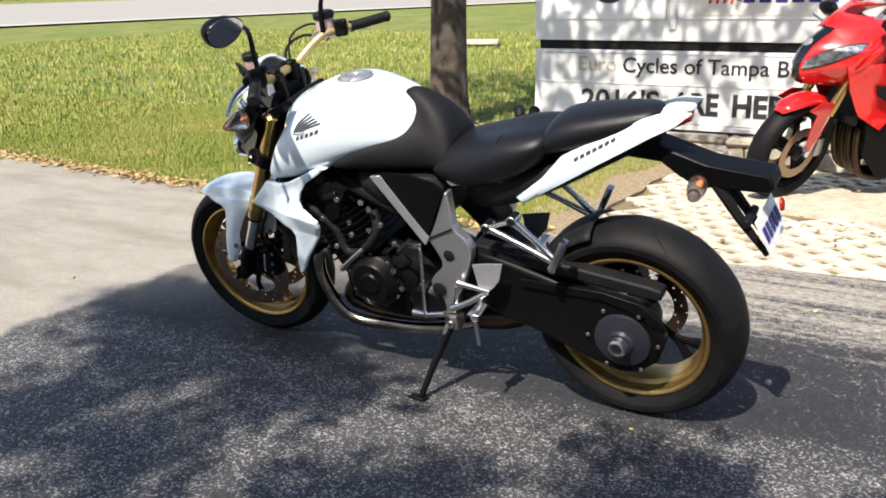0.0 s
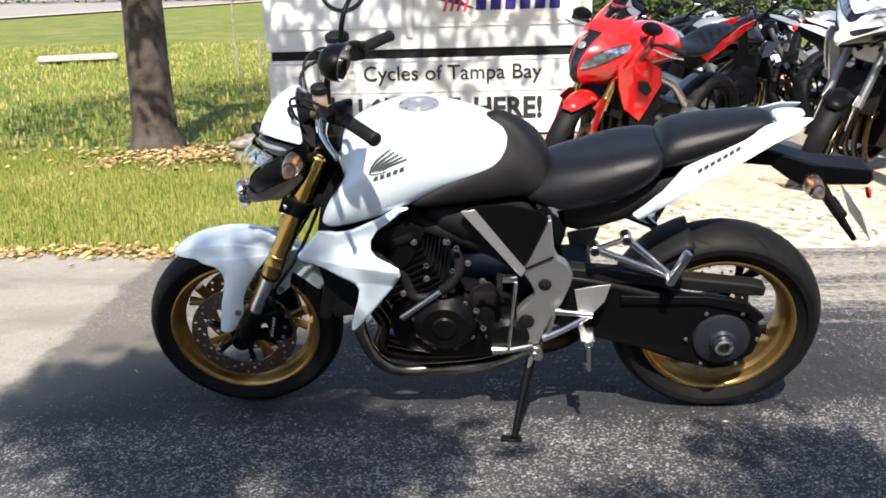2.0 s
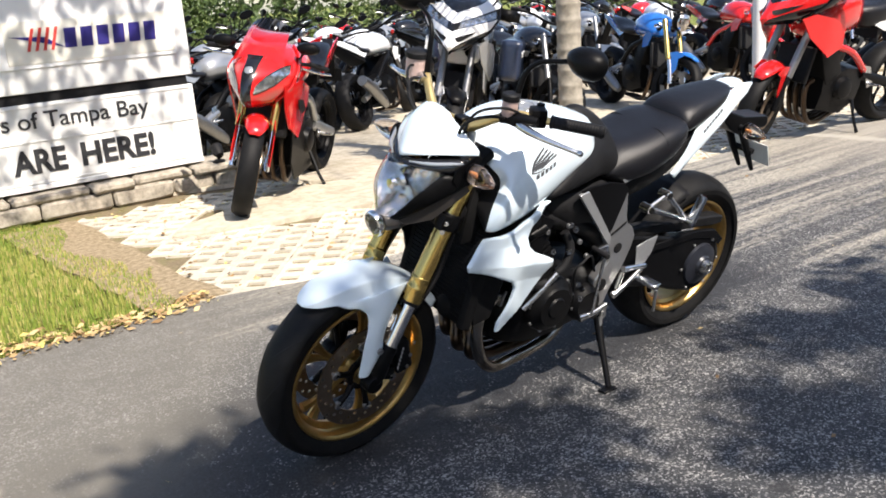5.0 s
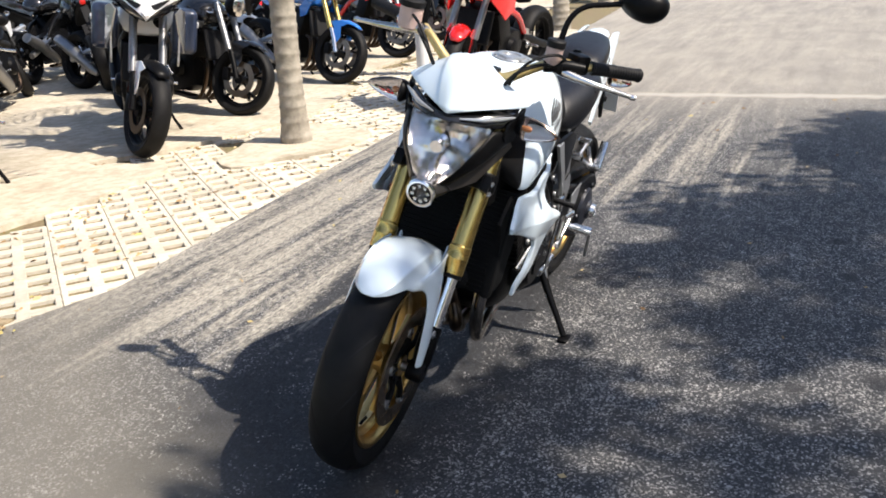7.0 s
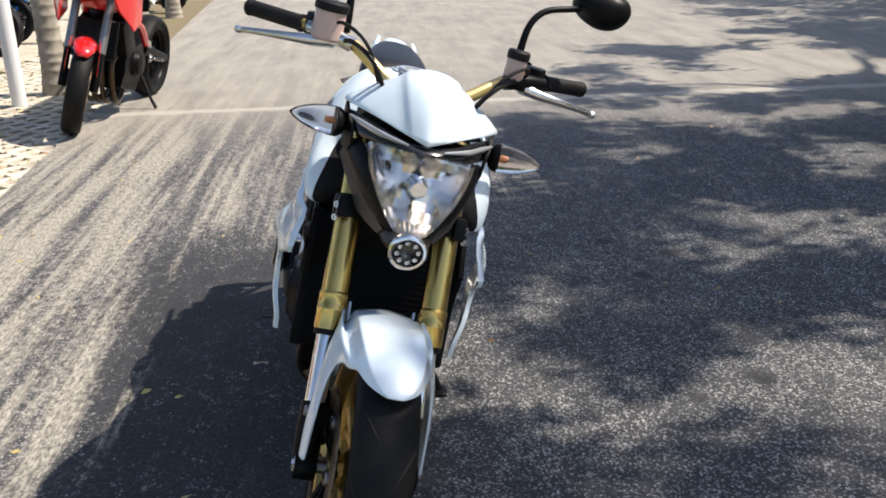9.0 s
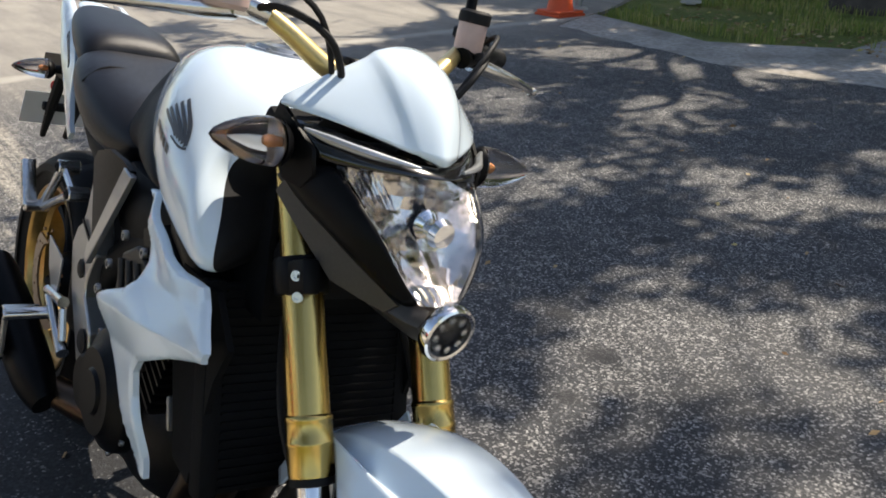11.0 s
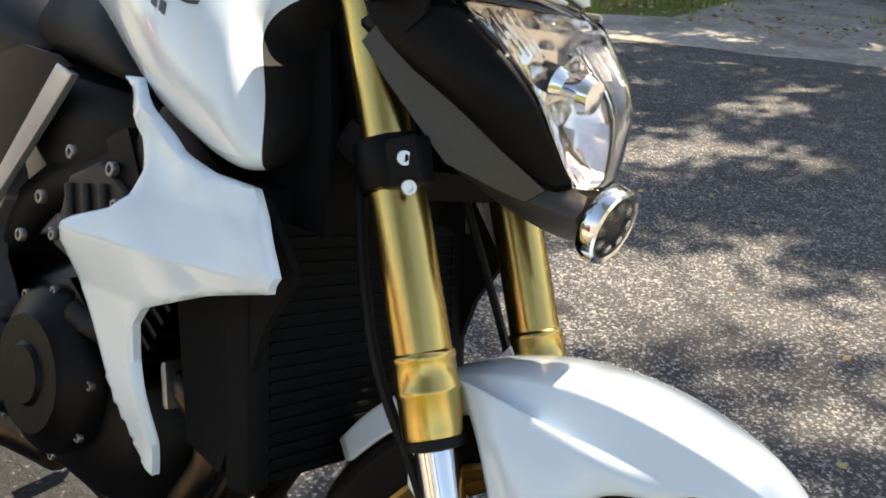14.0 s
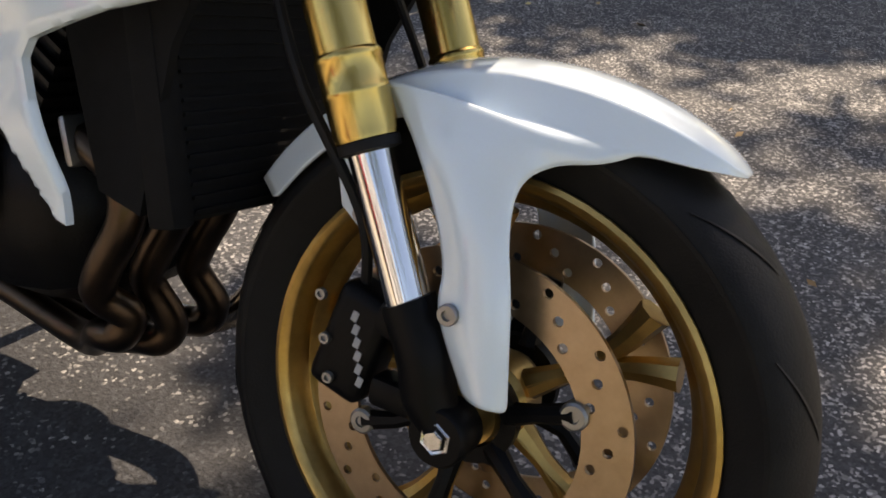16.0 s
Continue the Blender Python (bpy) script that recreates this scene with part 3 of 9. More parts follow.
# where the sun finds its way through, by the spot it falls on: x, y, half width, half depth
GAPS = [(2.05, 0.76, 0.40, 0.20), (1.88, 0.42, 0.34, 0.16), (1.54, 0.68, 0.18, 0.12), (1.95, 1.25, 0.36, 0.28), (2.20, 0.05, 0.22, 0.13), (0.40, 0.52, 0.24, 0.13), (0.56, 0.95, 0.18, 0.12), (0.88, 1.06, 0.12, 0.09),
        (1.04, 0.56, 0.13, 0.09), (0.84, 1.38, 0.10, 0.08), (1.12, 1.14, 0.09, 0.07), (-0.39, 0.80, 0.36, 0.14), (0.0, 2.1, 0.2, 0.10), (-0.6, 2.9, 0.3, 0.16), (-1.4, 3.6, 0.4, 0.18), (0.3, 3.2, 0.3, 0.15)]
def over_lot(p):
    gx, gy = p[0] + OAK[0], p[1] + OAK[1] - 0.84 * p[2]
    rim_y = float(np.interp(gx, (-4.2, -2.0, -1.3, -0.1, 0.3, 0.6, 0.95, 1.2, 1.8, 2.0, 2.3, 3.2), (1.2, 0.9, 0.4, 0.5, 0.38, 0.06, -0.14, -0.28, -0.26, -0.12, 0.1, 0.6)))
    if gy < rim_y + 0.10 * math.sin(gx * 5.1) + 0.08 * math.sin(gx * 2.3) or gy > 11 or gx > (2.35 if gy < 0.30 else 1.85 if gy < 4.6 else 6.4) + 0.25 * math.sin(gy * 3.0):
        return False
    if gx < -4.2 and gy < 1.2 - 0.55 * (gx + 4.2):
        return False
    for cx, cy, rx, ry in GAPS:
        if ((gx - cx) / (rx + 0.05)) ** 2 + ((gy - cy) / (ry + 0.05)) ** 2 < 1:
            return False
    thin = 0.75 * noise.noise(Vector((gx * 0.8, gy * 1.1, 3.1))) + 0.85 * noise.noise(Vector((gx * 2.6, gy * 3.2, 7.0)))
    dense = min(1.0, max(0.0, (gx + 5.0) / 1.8)) - 0.45 * min(1.0, max(0.0, (gx - 1.3) / 0.3)) * (gy < 4.6)
    return thin < -0.25 + 0.42 * dense + (0.0 if gy < 5.4 else 0.08 if gx > -0.6 and gy < 8.6 else 0.5) - (0.07 if 1.5 < gy < 5.0 and gx < 0.6 else 0.0)
clumps = scatter(2150, (-5.5, -6.5, 4.2), (9.6, 6.5, 7.6), 5, over_lot)
clumps += scatter(650, (-4.5, 1.5, 4.2), (5.5, 8.5, 7.4), 15, lambda p: 6.2 < p[1] + OAK[1] - 0.84 * p[2] < 12.5 and noise.noise(Vector((p[0] * 0.9, (p[1] - 0.84 * p[2]) * 1.2, 5.0))) < 0.22)
broad_tree("large oak with spreading limbs over the asphalt", OAK, 0.30, 4.4,
           [((0, 0, 3.9), (3.4, -2.2, 6.4), 0.055, 0.008), ((0, 0, 4.1), (1.0, -2.6, 6.8), 0.055, 0.008), ((0, 0, 4.2), (-2.6, -2.0, 6.6), 0.05, 0.008),
            ((0, 0, 4.2), (3.6, 1.6, 7.0), 0.14, 0.03), ((0, 0, 4.0), (-3.0, 2.0, 6.8), 0.14, 0.03)],
           clumps, 62, 0.080, 5, (0.125, 0.125, 0.10))
# the trunk beside the sign
cl = scatter(120, (-2.6, -1.6, 3.6), (2.6, 3.6, 6.2), 9, lambda p: (p[0] / 2.6) ** 2 + ((p[1] - 1.0) / 2.7) ** 2 < 1 and noise.noise(Vector((p[0], p[1], p[2]))) < 0.15)
# last limb and 46 clumps are unseen additions that cast dapples on the sign
broad_tree("furrowed brown tree trunk standing in the lawn", (3.92, -5.5, 0), 0.195, 3.8, [((0, 0, 3.4), (1.6, 1.2, 5.4), 0.09, 0.02), ((0, 0, 3.5), (-1.7, 1.6, 5.6), 0.09, 0.02), ((0, 0, 3.6), (0.2, 2.6, 5.9), 0.08, 0.02), ((0, 0, 3.5), (-2.5, 3.7, 5.1), 0.08, 0.015)], cl + scatter(46, (-4.0, 2.9, 4.3), (-1.1, 4.7, 5.7), 10, lambda p: noise.noise(Vector((p[0] * 1.6, p[1] * 1.6, p[2]))) < 0.1), 34, 0.09, 9, name="lawn_tree")

# a second oak at the far end of the lot
far_cl = scatter(420, (-4.5, -4.6, 3.6), (4.0, 3.0, 6.4), 12, lambda p: 5.4 < p[1] + 12.4 - 0.84 * p[2] < 12 and noise.noise(Vector((p[0] * 0.8, (p[1] - 0.84 * p[2]) * 1.1, 2.0))) < 0.2)
broad_tree("broad oak shading the far end of the lot", (-10.4, 12.4, 0), 0.26, 3.6, [((0, 0, 3.2), (2.6, -2.4, 5.4), 0.12, 0.02), ((0, 0, 3.3), (-2.4, -2.4, 5.3), 0.12, 0.02), ((0, 0, 3.3), (0.3, 2.0, 5.6), 0.12, 0.02)], far_cl, 46, 0.10, 12, (0.22, 0.22, 0.16))



# ---- the sign ----
SIGN_PAINT = material("weathered white sign paint", (0.70, 0.70, 0.68), 0.6, 0, 0.08, 12, 0.1, 80, dirt=(0.45, 0.44, 0.40), dirt_scale=2.5, dirt_amount=0.35)
SIGN_FACE = material("white sign face", (0.76, 0.765, 0.76), 0.45, 0, 0.05, 5, dirt=(0.55, 0.54, 0.5), dirt_scale=3, dirt_amount=0.3)
LETTER_BLACK = material("black sign letters", (0.025, 0.026, 0.03), 0.5, 0, 0.2, 30)
LETTER_FADED = material("faded tan sign letters", (0.52, 0.45, 0.36), 0.6, 0, 0.3, 30)
LOGO_NAVY = material("navy sign emblem", (0.025, 0.02, 0.16), 0.45, 0, 0.1, 20)
LOGO_RED = material("red sign emblem", (0.55, 0.05, 0.04), 0.45, 0, 0.1, 20)
CREAM = material("cream sign panel", (0.72, 0.70, 0.62), 0.5, 0, 0.05, 6)
SY = -4.75


def panel(name, x0, x1, z0, z1, y, depth, mat, parent, label="", bevel=0.004):
    return part(name, box(x1 - x0, depth, z1 - z0, ((x0 + x1) / 2, y - depth / 2, (z0 + z1) / 2), bevel, 1), mat, parent, label)


sign = thing("roadside_sign", "large white two-tier shop sign with black letters", "sign", kind="")
panel("upper_cabinet", -0.07, 2.61, 0.90, 2.15, SY, 0.42, SIGN_PAINT, sign)
panel("lower_cabinet", -0.05, 2.60, 0.20, 0.825, SY + 0.005, 0.42, SIGN_PAINT, sign)
panel("dark_gap", -0.02, 2.57, 0.82, 0.905, SY - 0.02, 0.36, BLACK_MATT, sign)
panel("face_panel", 1.46, 2.50, 1.07, 2.08, SY + 0.012, 0.012, SIGN_FACE, sign)
panel("face_panel", 0.03, 1.36, 1.07, 2.08, SY + 0.012, 0.012, SIGN_FACE, sign)
panel("cream_panel", 0.05, 1.27, 1.10, 1.40, SY + 0.018, 0.006, CREAM, sign)
for z in (0.245, 0.545, 0.795):
    panel("letter_rail", -0.02, 2.57, z, z + 0.018, SY + 0.012, 0.008, SIGN_PAINT, sign)
for x in (1.405,):
    panel("divider", x - 0.03, x + 0.03, 0.99, 2.12, SY + 0.016, 0.014, SIGN_PAINT, sign)
panel("base_rail", -0.05, 2.60, 0.20, 0.235, SY + 0.02, 0.02, SIGN_PAINT, sign)
# black disc emblem, plain
part("round_emblem", spin([(0.0, 0.004), (0.10, 0.004), (0.20, 0.006), (0.20, 0.0)], (1.94, SY + 0.012, 1.40), (0, 1, 0), 48), LETTER_BLACK, sign, "round black emblem")
part("round_emblem_ring", spin([(0.095, 0.0085), (0.165, 0.0085), (0.165, 0.006), (0.095, 0.006)], (1.94, SY + 0.012, 1.40), (0, 1, 0), 48), SIGN_FACE, sign)


def lettering(text, x_left, x_right, z, height, mat, parent, y, bold=0.0, name="letter"):
    """Raised letters between two places: x falls towards the reader's right. Every letter is a part of its own."""
    def shape(body):
        cu = bpy.data.curves.new("text", "FONT")
        cu.body, cu.size, cu.extrude, cu.offset = body, 1.0, 0.004, bold
        tmp = new("tmp_text", cu)
        me = bpy.data.meshes.new_from_object(tmp.evaluated_get(bpy.context.evaluated_depsgraph_get()))
        bpy.data.objects.remove(tmp)
        return me
    def span(me):
        c = [v.co.x for v in me.vertices]
        return min(c), max(c)
    whole = shape(text)
    x0, x1 = span(whole)
    tall = max(v.co.y for v in shape("H").vertices)
    kx, kz = (x_left - x_right) / (x1 - x0), height / tall
    for i, ch in enumerate(text):
        if ch == " ":
            continue
        me = shape(ch)
        c0, c1 = span(me)
        p1 = span(shape(text[:i + 1]))[1]
        me.transform(Matrix.Translation((p1 - c1 - x0, 0, 0)))
        me.transform(Matrix.Translation((x_left, y, z)) @ Matrix.Rotation(radians(180), 4, "Z") @ Matrix.Rotation(radians(90), 4, "X") @ Matrix.Diagonal((kx, kz, 1, 1)))
        me.materials.clear()
        me.materials.append(mat)
        ob = new(name, me)
        ob.parent = parent


lettering("Euro", 2.19, 1.86, 0.655, 0.115, LETTER_FADED, sign, SY + 0.008, 0.006)
lettering("Cycles of Tampa Bay", 1.80, 0.33, 0.648, 0.118, LETTER_BLACK, sign, SY + 0.008, 0.008)
lettering("2016'S", 2.16, 1.48, 0.330, 0.170, LETTER_BLACK, sign, SY + 0.008, 0.016)
lettering("ARE", 1.38, 1.00, 0.330, 0.170, LETTER_BLACK, sign, SY + 0.008, 0.035)
lettering("HERE!", 0.89, 0.33, 0.330, 0.170, LETTER_BLACK, sign, SY + 0.008, 0.035)


def flat_shape(name, pts, mat, y, parent):
    bm = bmesh.new()
    f = bm.faces.new([bm.verts.new((x, y, z)) for x, z in pts])
    bmesh.ops.recalc_face_normals(bm, faces=[f])
    if f.normal.y < 0:
        f.normal_flip()
    g = bmesh.ops.extrude_face_region(bm, geom=[f])
    bmesh.ops.translate(bm, vec=(0, 0.003, 0), verts=[v for v in g["geom"] if isinstance(v, bmesh.types.BMVert)])
    bmesh.ops.recalc_face_normals(bm, faces=bm.faces)
    return part(name, bm, mat, parent)


# emblem: plain slanted strokes and bars in its colours
EY = SY + 0.019
flat_shape("emblem_wing", [(1.24, 1.30), (1.00, 1.285), (0.86, 1.20), (1.02, 1.245)], LOGO_NAVY, EY, sign)
for i in range(4):
    x = 1.13 - i * 0.055
    flat_shape("emblem_stroke", [(x, 1.19), (x - 0.022, 1.19), (x - 0.072, 1.35), (x - 0.05, 1.35)], LOGO_RED, EY + 0.004, sign)
for i in range(6):
    x = 0.865 - i * 0.118
    flat_shape("emblem_bar", [(x, 1.195), (x - 0.085, 1.195), (x - 0.095, 1.335), (x - 0.01, 1.335)], LOGO_NAVY, EY, sign)

# stone base, spotlights
base = thing("stone_plinth", "low rough limestone plinth under the sign", "plinth")
STONE = material("rough grey-brown limestone", (0.36, 0.32, 0.26), 0.95, 0, 0.5, 22, 1.0, 60, second=(0.16, 0.14, 0.11), dirt=(0.5, 0.46, 0.38), dirt_scale=5, dirt_amount=0.5)
rnd = random.Random(12)


def rough_block(sx, sy, sz, at, seed, amp=0.012, bev=0.02):
    bm = box(sx, sy, sz, (0, 0, 0), bev, 1)
    bmesh.ops.subdivide_edges(bm, edges=[e for e in bm.edges if e.calc_length() > 0.06], cuts=3, use_grid_fill=True)
    for v in bm.verts:
        v.co += Vector((noise.noise(v.co * 9 + Vector((seed, 0, 0))), noise.noise(v.co * 9 + Vector((0, seed, 5))), noise.noise(v.co * 9 + Vector((3, 0, seed))))) * amp
    bmesh.ops.translate(bm, vec=at, verts=bm.verts)
    return bm


x = 2.92
k = 0
while x > -0.35:
    w = rnd.uniform(0.28, 0.62)
    part("stone", rough_block(w, 0.5, 0.13, (x - w / 2, SY - 0.13 + rnd.uniform(-0.02, 0.03), 0.05), k), STONE, base)
    x -= w + 0.012
    k += 1
x = 2.95
while x > -0.3:
    w = rnd.uniform(0.5, 0.85) if x > 2.0 else rnd.uniform(0.3, 0.6)
    part("cap_stone", rough_block(w, 0.52, 0.065, (x - w / 2, SY - 0.12 + rnd.uniform(-0.02, 0.03), 0.148), k + 30, 0.008), STONE, base)
    x -= w + 0.015
    k += 1


def spotlight(at, turn):
    t = thing("ground_spotlight", "small black ground spotlight on the stone plinth", "spotlight", pose(*at, 0, 0, turn), group="sign spotlights")
    part("housing", spin([(0, -0.05), (0.03, -0.05), (0.045, -0.02), (0.05, 0.05), (0.042, 0.052), (0.04, 0.03), (0, 0.03)], (0, 0, 0.07), (0.2, -0.75, 0.6), 20), BLACK_MATT, t)
    part("bracket", rod((0, 0, -0.02), (0, 0.01, 0.05), 0.012), BLACK_MATT, t)
    part("foot", spin([(0, 0), (0.05, 0), (0.05, 0.015), (0.03, 0.025), (0, 0.025)], (0, 0, -0.02), (0, 0, 1), 18), BLACK_MATT, t)
spotlight((2.56, SY + 0.11, 0.20), 0)
spotlight((2.70, SY + 0.10, 0.20), 20)
spotlight((-0.14, SY + 0.10, 0.20), -20)



# ---- the white motorcycle ----
LEAN = 14.5
hero = thing("motorcycle", "pearl-white naked motorcycle with gold forks and wheels, on its side stand", "motorcycle", Matrix.Translation((0, 0.008, 0.003)) @ Matrix.Rotation(radians(-LEAN), 4, "X"))
RW, FW = Vector((-0.004, 0, 0.321)), Vector((1.464, 0, 0.305))
AX = Vector((-0.4226, 0, 0.9063))
STEER = Matrix.Translation((1.554, 0, 0)) @ Matrix.Rotation(radians(3.8), 4, AX) @ Matrix.Translation((-1.554, 0, 0))


def rings_of(sections):
    """Closed rings across the middle plane from half profiles (x, [(y, z), ...]) or (x, [(y, z, dx), ...])."""
    out = []
    for x, half in sections:
        pts = [(x + (p[2] if len(p) > 2 else 0), p[0], p[1]) for p in half]
        mid = [(a, -b, c) for a, b, c in pts[::-1] if abs(b) > 1e-6]
        out.append(pts + mid)
    return out


def tyre(width, R, rim_r, at, name, parent, seg=64):
    w = width / 2
    prof = [(rim_r - 0.004, w * 0.62), (rim_r + 0.012, w * 0.80), (R - (R - rim_r) * 0.42, w * 1.0), (R - w * 0.62, w * 0.985)]
    for i in range(9):
        a = radians(62 - i * 15.5)
        prof.append((R - w * 0.80 + w * 0.80 * math.cos(a), w * 0.98 * math.sin(a) / math.sin(radians(62)) * 0.985))
    prof += [(r, -y) for r, y in prof[:4][::-1]]
    bm = lathe(prof, seg, at)
    return part(name, bm, RUBBER, parent, sharp=50)


def grooves(R, width, at, parent, n=11, flipy=1, m=None):
    """Slanting tread grooves: dark strips that lie just proud of the crown."""
    bms = []
    w = width / 2
    for i in range(n):
        for sgn in (1, -1):
            pts = []
            a0 = 2 * math.pi * (i + (0.5 if sgn < 0 else 0)) / n
            for k in range(7):
                f = k / 6
                lat = radians(10 + 44 * f)
                a = a0 + 0.28 * f
                r = R - w * 0.80 + w * 0.80 * math.cos(lat) + 0.0006
                y = sgn * w * 0.98 * math.sin(lat) / math.sin(radians(62)) * 0.985
                pts.append(Vector((at[0] + r * math.cos(a), at[1] + y, at[2] + r * math.sin(a))))
            bm = bmesh.new()
            rows = []
            for k, p in enumerate(pts):
                t = (pts[min(k + 1, 6)] - pts[max(k - 1, 0)]).normalized()
                nrm = Vector((p.x - at[0], (p.y - at[1]) * 0.6, p.z - at[2])).normalized()
                sd = t.cross(nrm).normalized() * 0.0022 * (1 - 0.75 * abs(k / 6 - 0.35))
                rows.append((bm.verts.new(p + sd), bm.verts.new(p - sd)))
            for q, s2 in zip(rows, rows[1:]):
                bm.faces.new((q[0], q[1], s2[1], s2[0]))
            part("tread_groove", bm, BLACK_MATT, parent, m=m)


def rim(R, width, at, name, parent, mat=None, m=None):
    w = width / 2
    half = [(R + 0.007, w - 0.004), (R + 0.007, w), (R + 0.002, w + 0.0015), (R - 0.004, w - 0.001), (R - 0.008, w - 0.006), (R - 0.010, w - 0.012), (R - 0.013, w - 0.016), (R - 0.015, w - 0.030), (R - 0.026, w - 0.040)]
    prof = half + [(R - 0.030, 0)] + [(r, -y) for r, y in half[::-1]] + [(R - 0.004, -w + 0.010), (R - 0.020, 0), (R - 0.004, w - 0.010)]
    return part(name, lathe(prof, 64, at, True), mat or GOLD_RIM, parent, m=m)


def spokes(R, at, n, parent, turn=0.0, y0=0.0, fat=1.0, mat=None, m=None, hub_r=0.035, split=True):
    for i in range(n):
        a = 2 * math.pi * i / n + turn
        bms = []
        for da in ((-0.10, 0.10) if split else (0.0,)):
            pts = []
            for f in (0, 0.25, 0.5, 0.75, 1.0):
                r = hub_r * 0.9 + (R - 0.036 - hub_r * 0.9) * f
                ang = a + da * (f ** 1.6) * 1.9 - da * 0.3
                pts.append((at[0] + r * math.cos(ang), at[1] + y0 * (1 - f), at[2] + r * math.sin(ang)))
            bms.append(tube(pts, [0.017 * fat, 0.011 * fat, 0.010 * fat, 0.012 * fat, 0.017 * fat], 8, 3))
        part("spoke", join(*bms), mat or GOLD_RIM, parent, m=m)


def drilled_ring(r_in, r_out, y, thick, at, holes, hr=0.0042):
    bm = bmesh.new()
    def circle(cx, cz, r, n, ph=0.0):
        vs = [bm.verts.new((cx + r * math.cos(2 * math.pi * i / n + ph), y, cz + r * math.sin(2 * math.pi * i / n + ph))) for i in range(n)]
        for i in range(n):
            bm.edges.new((vs[i], vs[(i + 1) % n]))
    circle(at[0], at[2], r_out, 72)
    circle(at[0], at[2], r_in, 48)
    for r, a in holes:
        circle(at[0] + r * math.cos(a), at[2] + r * math.sin(a), hr, 8)
    bmesh.ops.triangle_fill(bm, use_beauty=True, use_dissolve=False, edges=bm.edges[:])
    g = bmesh.ops.extrude_face_region(bm, geom=bm.faces[:])
    bmesh.ops.translate(bm, vec=(0, -thick, 0), verts=[v for v in g["geom"] if isinstance(v, bmesh.types.BMVert)])
    bmesh.ops.recalc_face_normals(bm, faces=bm.faces)
    return bm


# rear wheel
rear = thing("rear_wheel", "", "")
rear.parent = hero
tyre(0.182, 0.320, 0.226, RW, "tyre", rear)
grooves(0.320, 0.182, RW, rear, 11)
rim(0.226, 0.150, RW, "rim", rear)
spokes(0.226, (RW.x, -0.02, RW.z), 4, rear, 0.55, 0.0, 1.0, mat=ENGINE, hub_r=0.07)
part("hub", lathe([(0.0, -0.06), (0.05, -0.06), (0.066, -0.03), (0.066, 0.05), (0.05, 0.07), (0, 0.07)], 32, RW), ENGINE, rear)
holes = [(0.092 + 0.016 * (i % 3), 2 * math.pi * i / 33) for i in range(33)]
part("brake_disc", drilled_ring(0.085, 0.128, -0.075, 0.005, RW, holes), DISC, rear)

# front wheel
front = thing("front_wheel", "", "")
front.parent = hero
ty = tyre(0.122, 0.307, 0.228, FW, "tyre", front)
ty.data.transform(STEER)
grooves(0.307, 0.122, FW, front, 13, m=STEER)
rim(0.228, 0.100, FW, "rim", front, m=STEER)
spokes(0.228, FW, 5, front, 0.62, 0.0, 1.0, m=STEER)
part("hub", lathe([(0.0, -0.062), (0.03, -0.062), (0.034, -0.03), (0.045, -0.02), (0.045, 0.02), (0.034, 0.03), (0.03, 0.062), (0, 0.062)], 32, FW), GOLD_RIM, front, m=STEER)
for sgn in (1, -1):
    holes = [(0.128 + 0.0135 * (i % 3), 2 * math.pi * i / 42) for i in range(42)]
    part("brake_disc", drilled_ring(0.117, 0.165, sgn * 0.067 + 0.0025, 0.005, FW, holes, 0.0052), DISC, front, m=STEER)
    ring = part("disc_carrier", lathe([(0.034, sgn * 0.045), (0.05, sgn * 0.045), (0.05, sgn * 0.058), (0.034, sgn * 0.058)], 32, FW, True), BLACK_SATIN, front, m=STEER)
    for i in range(6):
        a = 2 * math.pi * i / 6 + 0.3
        part("carrier_arm", tube([(FW.x + r * math.cos(a + k), sgn * (0.050 + 0.016 * (r > 0.06)), FW.z + r * math.sin(a + k)) for r, k in ((0.04, 0), (0.075, 0.12), (0.112, 0.1))], [0.012, 0.009, 0.011], 8), BLACK_SATIN, ring, m=STEER)
    for i in range(6):
        a = 2 * math.pi * i / 6 + 0.4
        part("disc_bobbin", spin([(0.0, 0.004), (0.005, 0.004), (0.006, 0.006), (0.0110, 0.006), (0.0135, 0.004), (0.0135, -0.006)], (FW.x + 0.113 * math.cos(a), sgn * 0.0695, FW.z + 0.113 * math.sin(a)), (0, sgn, 0), 18), STEEL, front, m=STEER)
    part("wheel_axle", rod((FW.x, sgn * 0.055, FW.z), (FW.x, sgn * 0.112, FW.z), 0.013), STEEL, front, m=STEER)
axn = spin([(0, 0.018), (0.009, 0.018), (0.010, 0.012), (0.015, 0.014), (0.019, 0.010), (0.019, 0)], (FW.x, -0.112, FW.z), (0, -1, 0), 6)
part("axle_nut", join(axn, spin([(0.022, 0.0), (0.022, 0.003), (0.019, 0.003)], (FW.x, -0.112, FW.z), (0, -1, 0), 24)), ALU_BRIGHT, front, m=STEER)
part("valve", rod((FW.x + 0.10, 0.012, FW.z - 0.152), (FW.x + 0.088, 0.022, FW.z - 0.13), 0.004), BLACK_MATT, front, m=STEER)

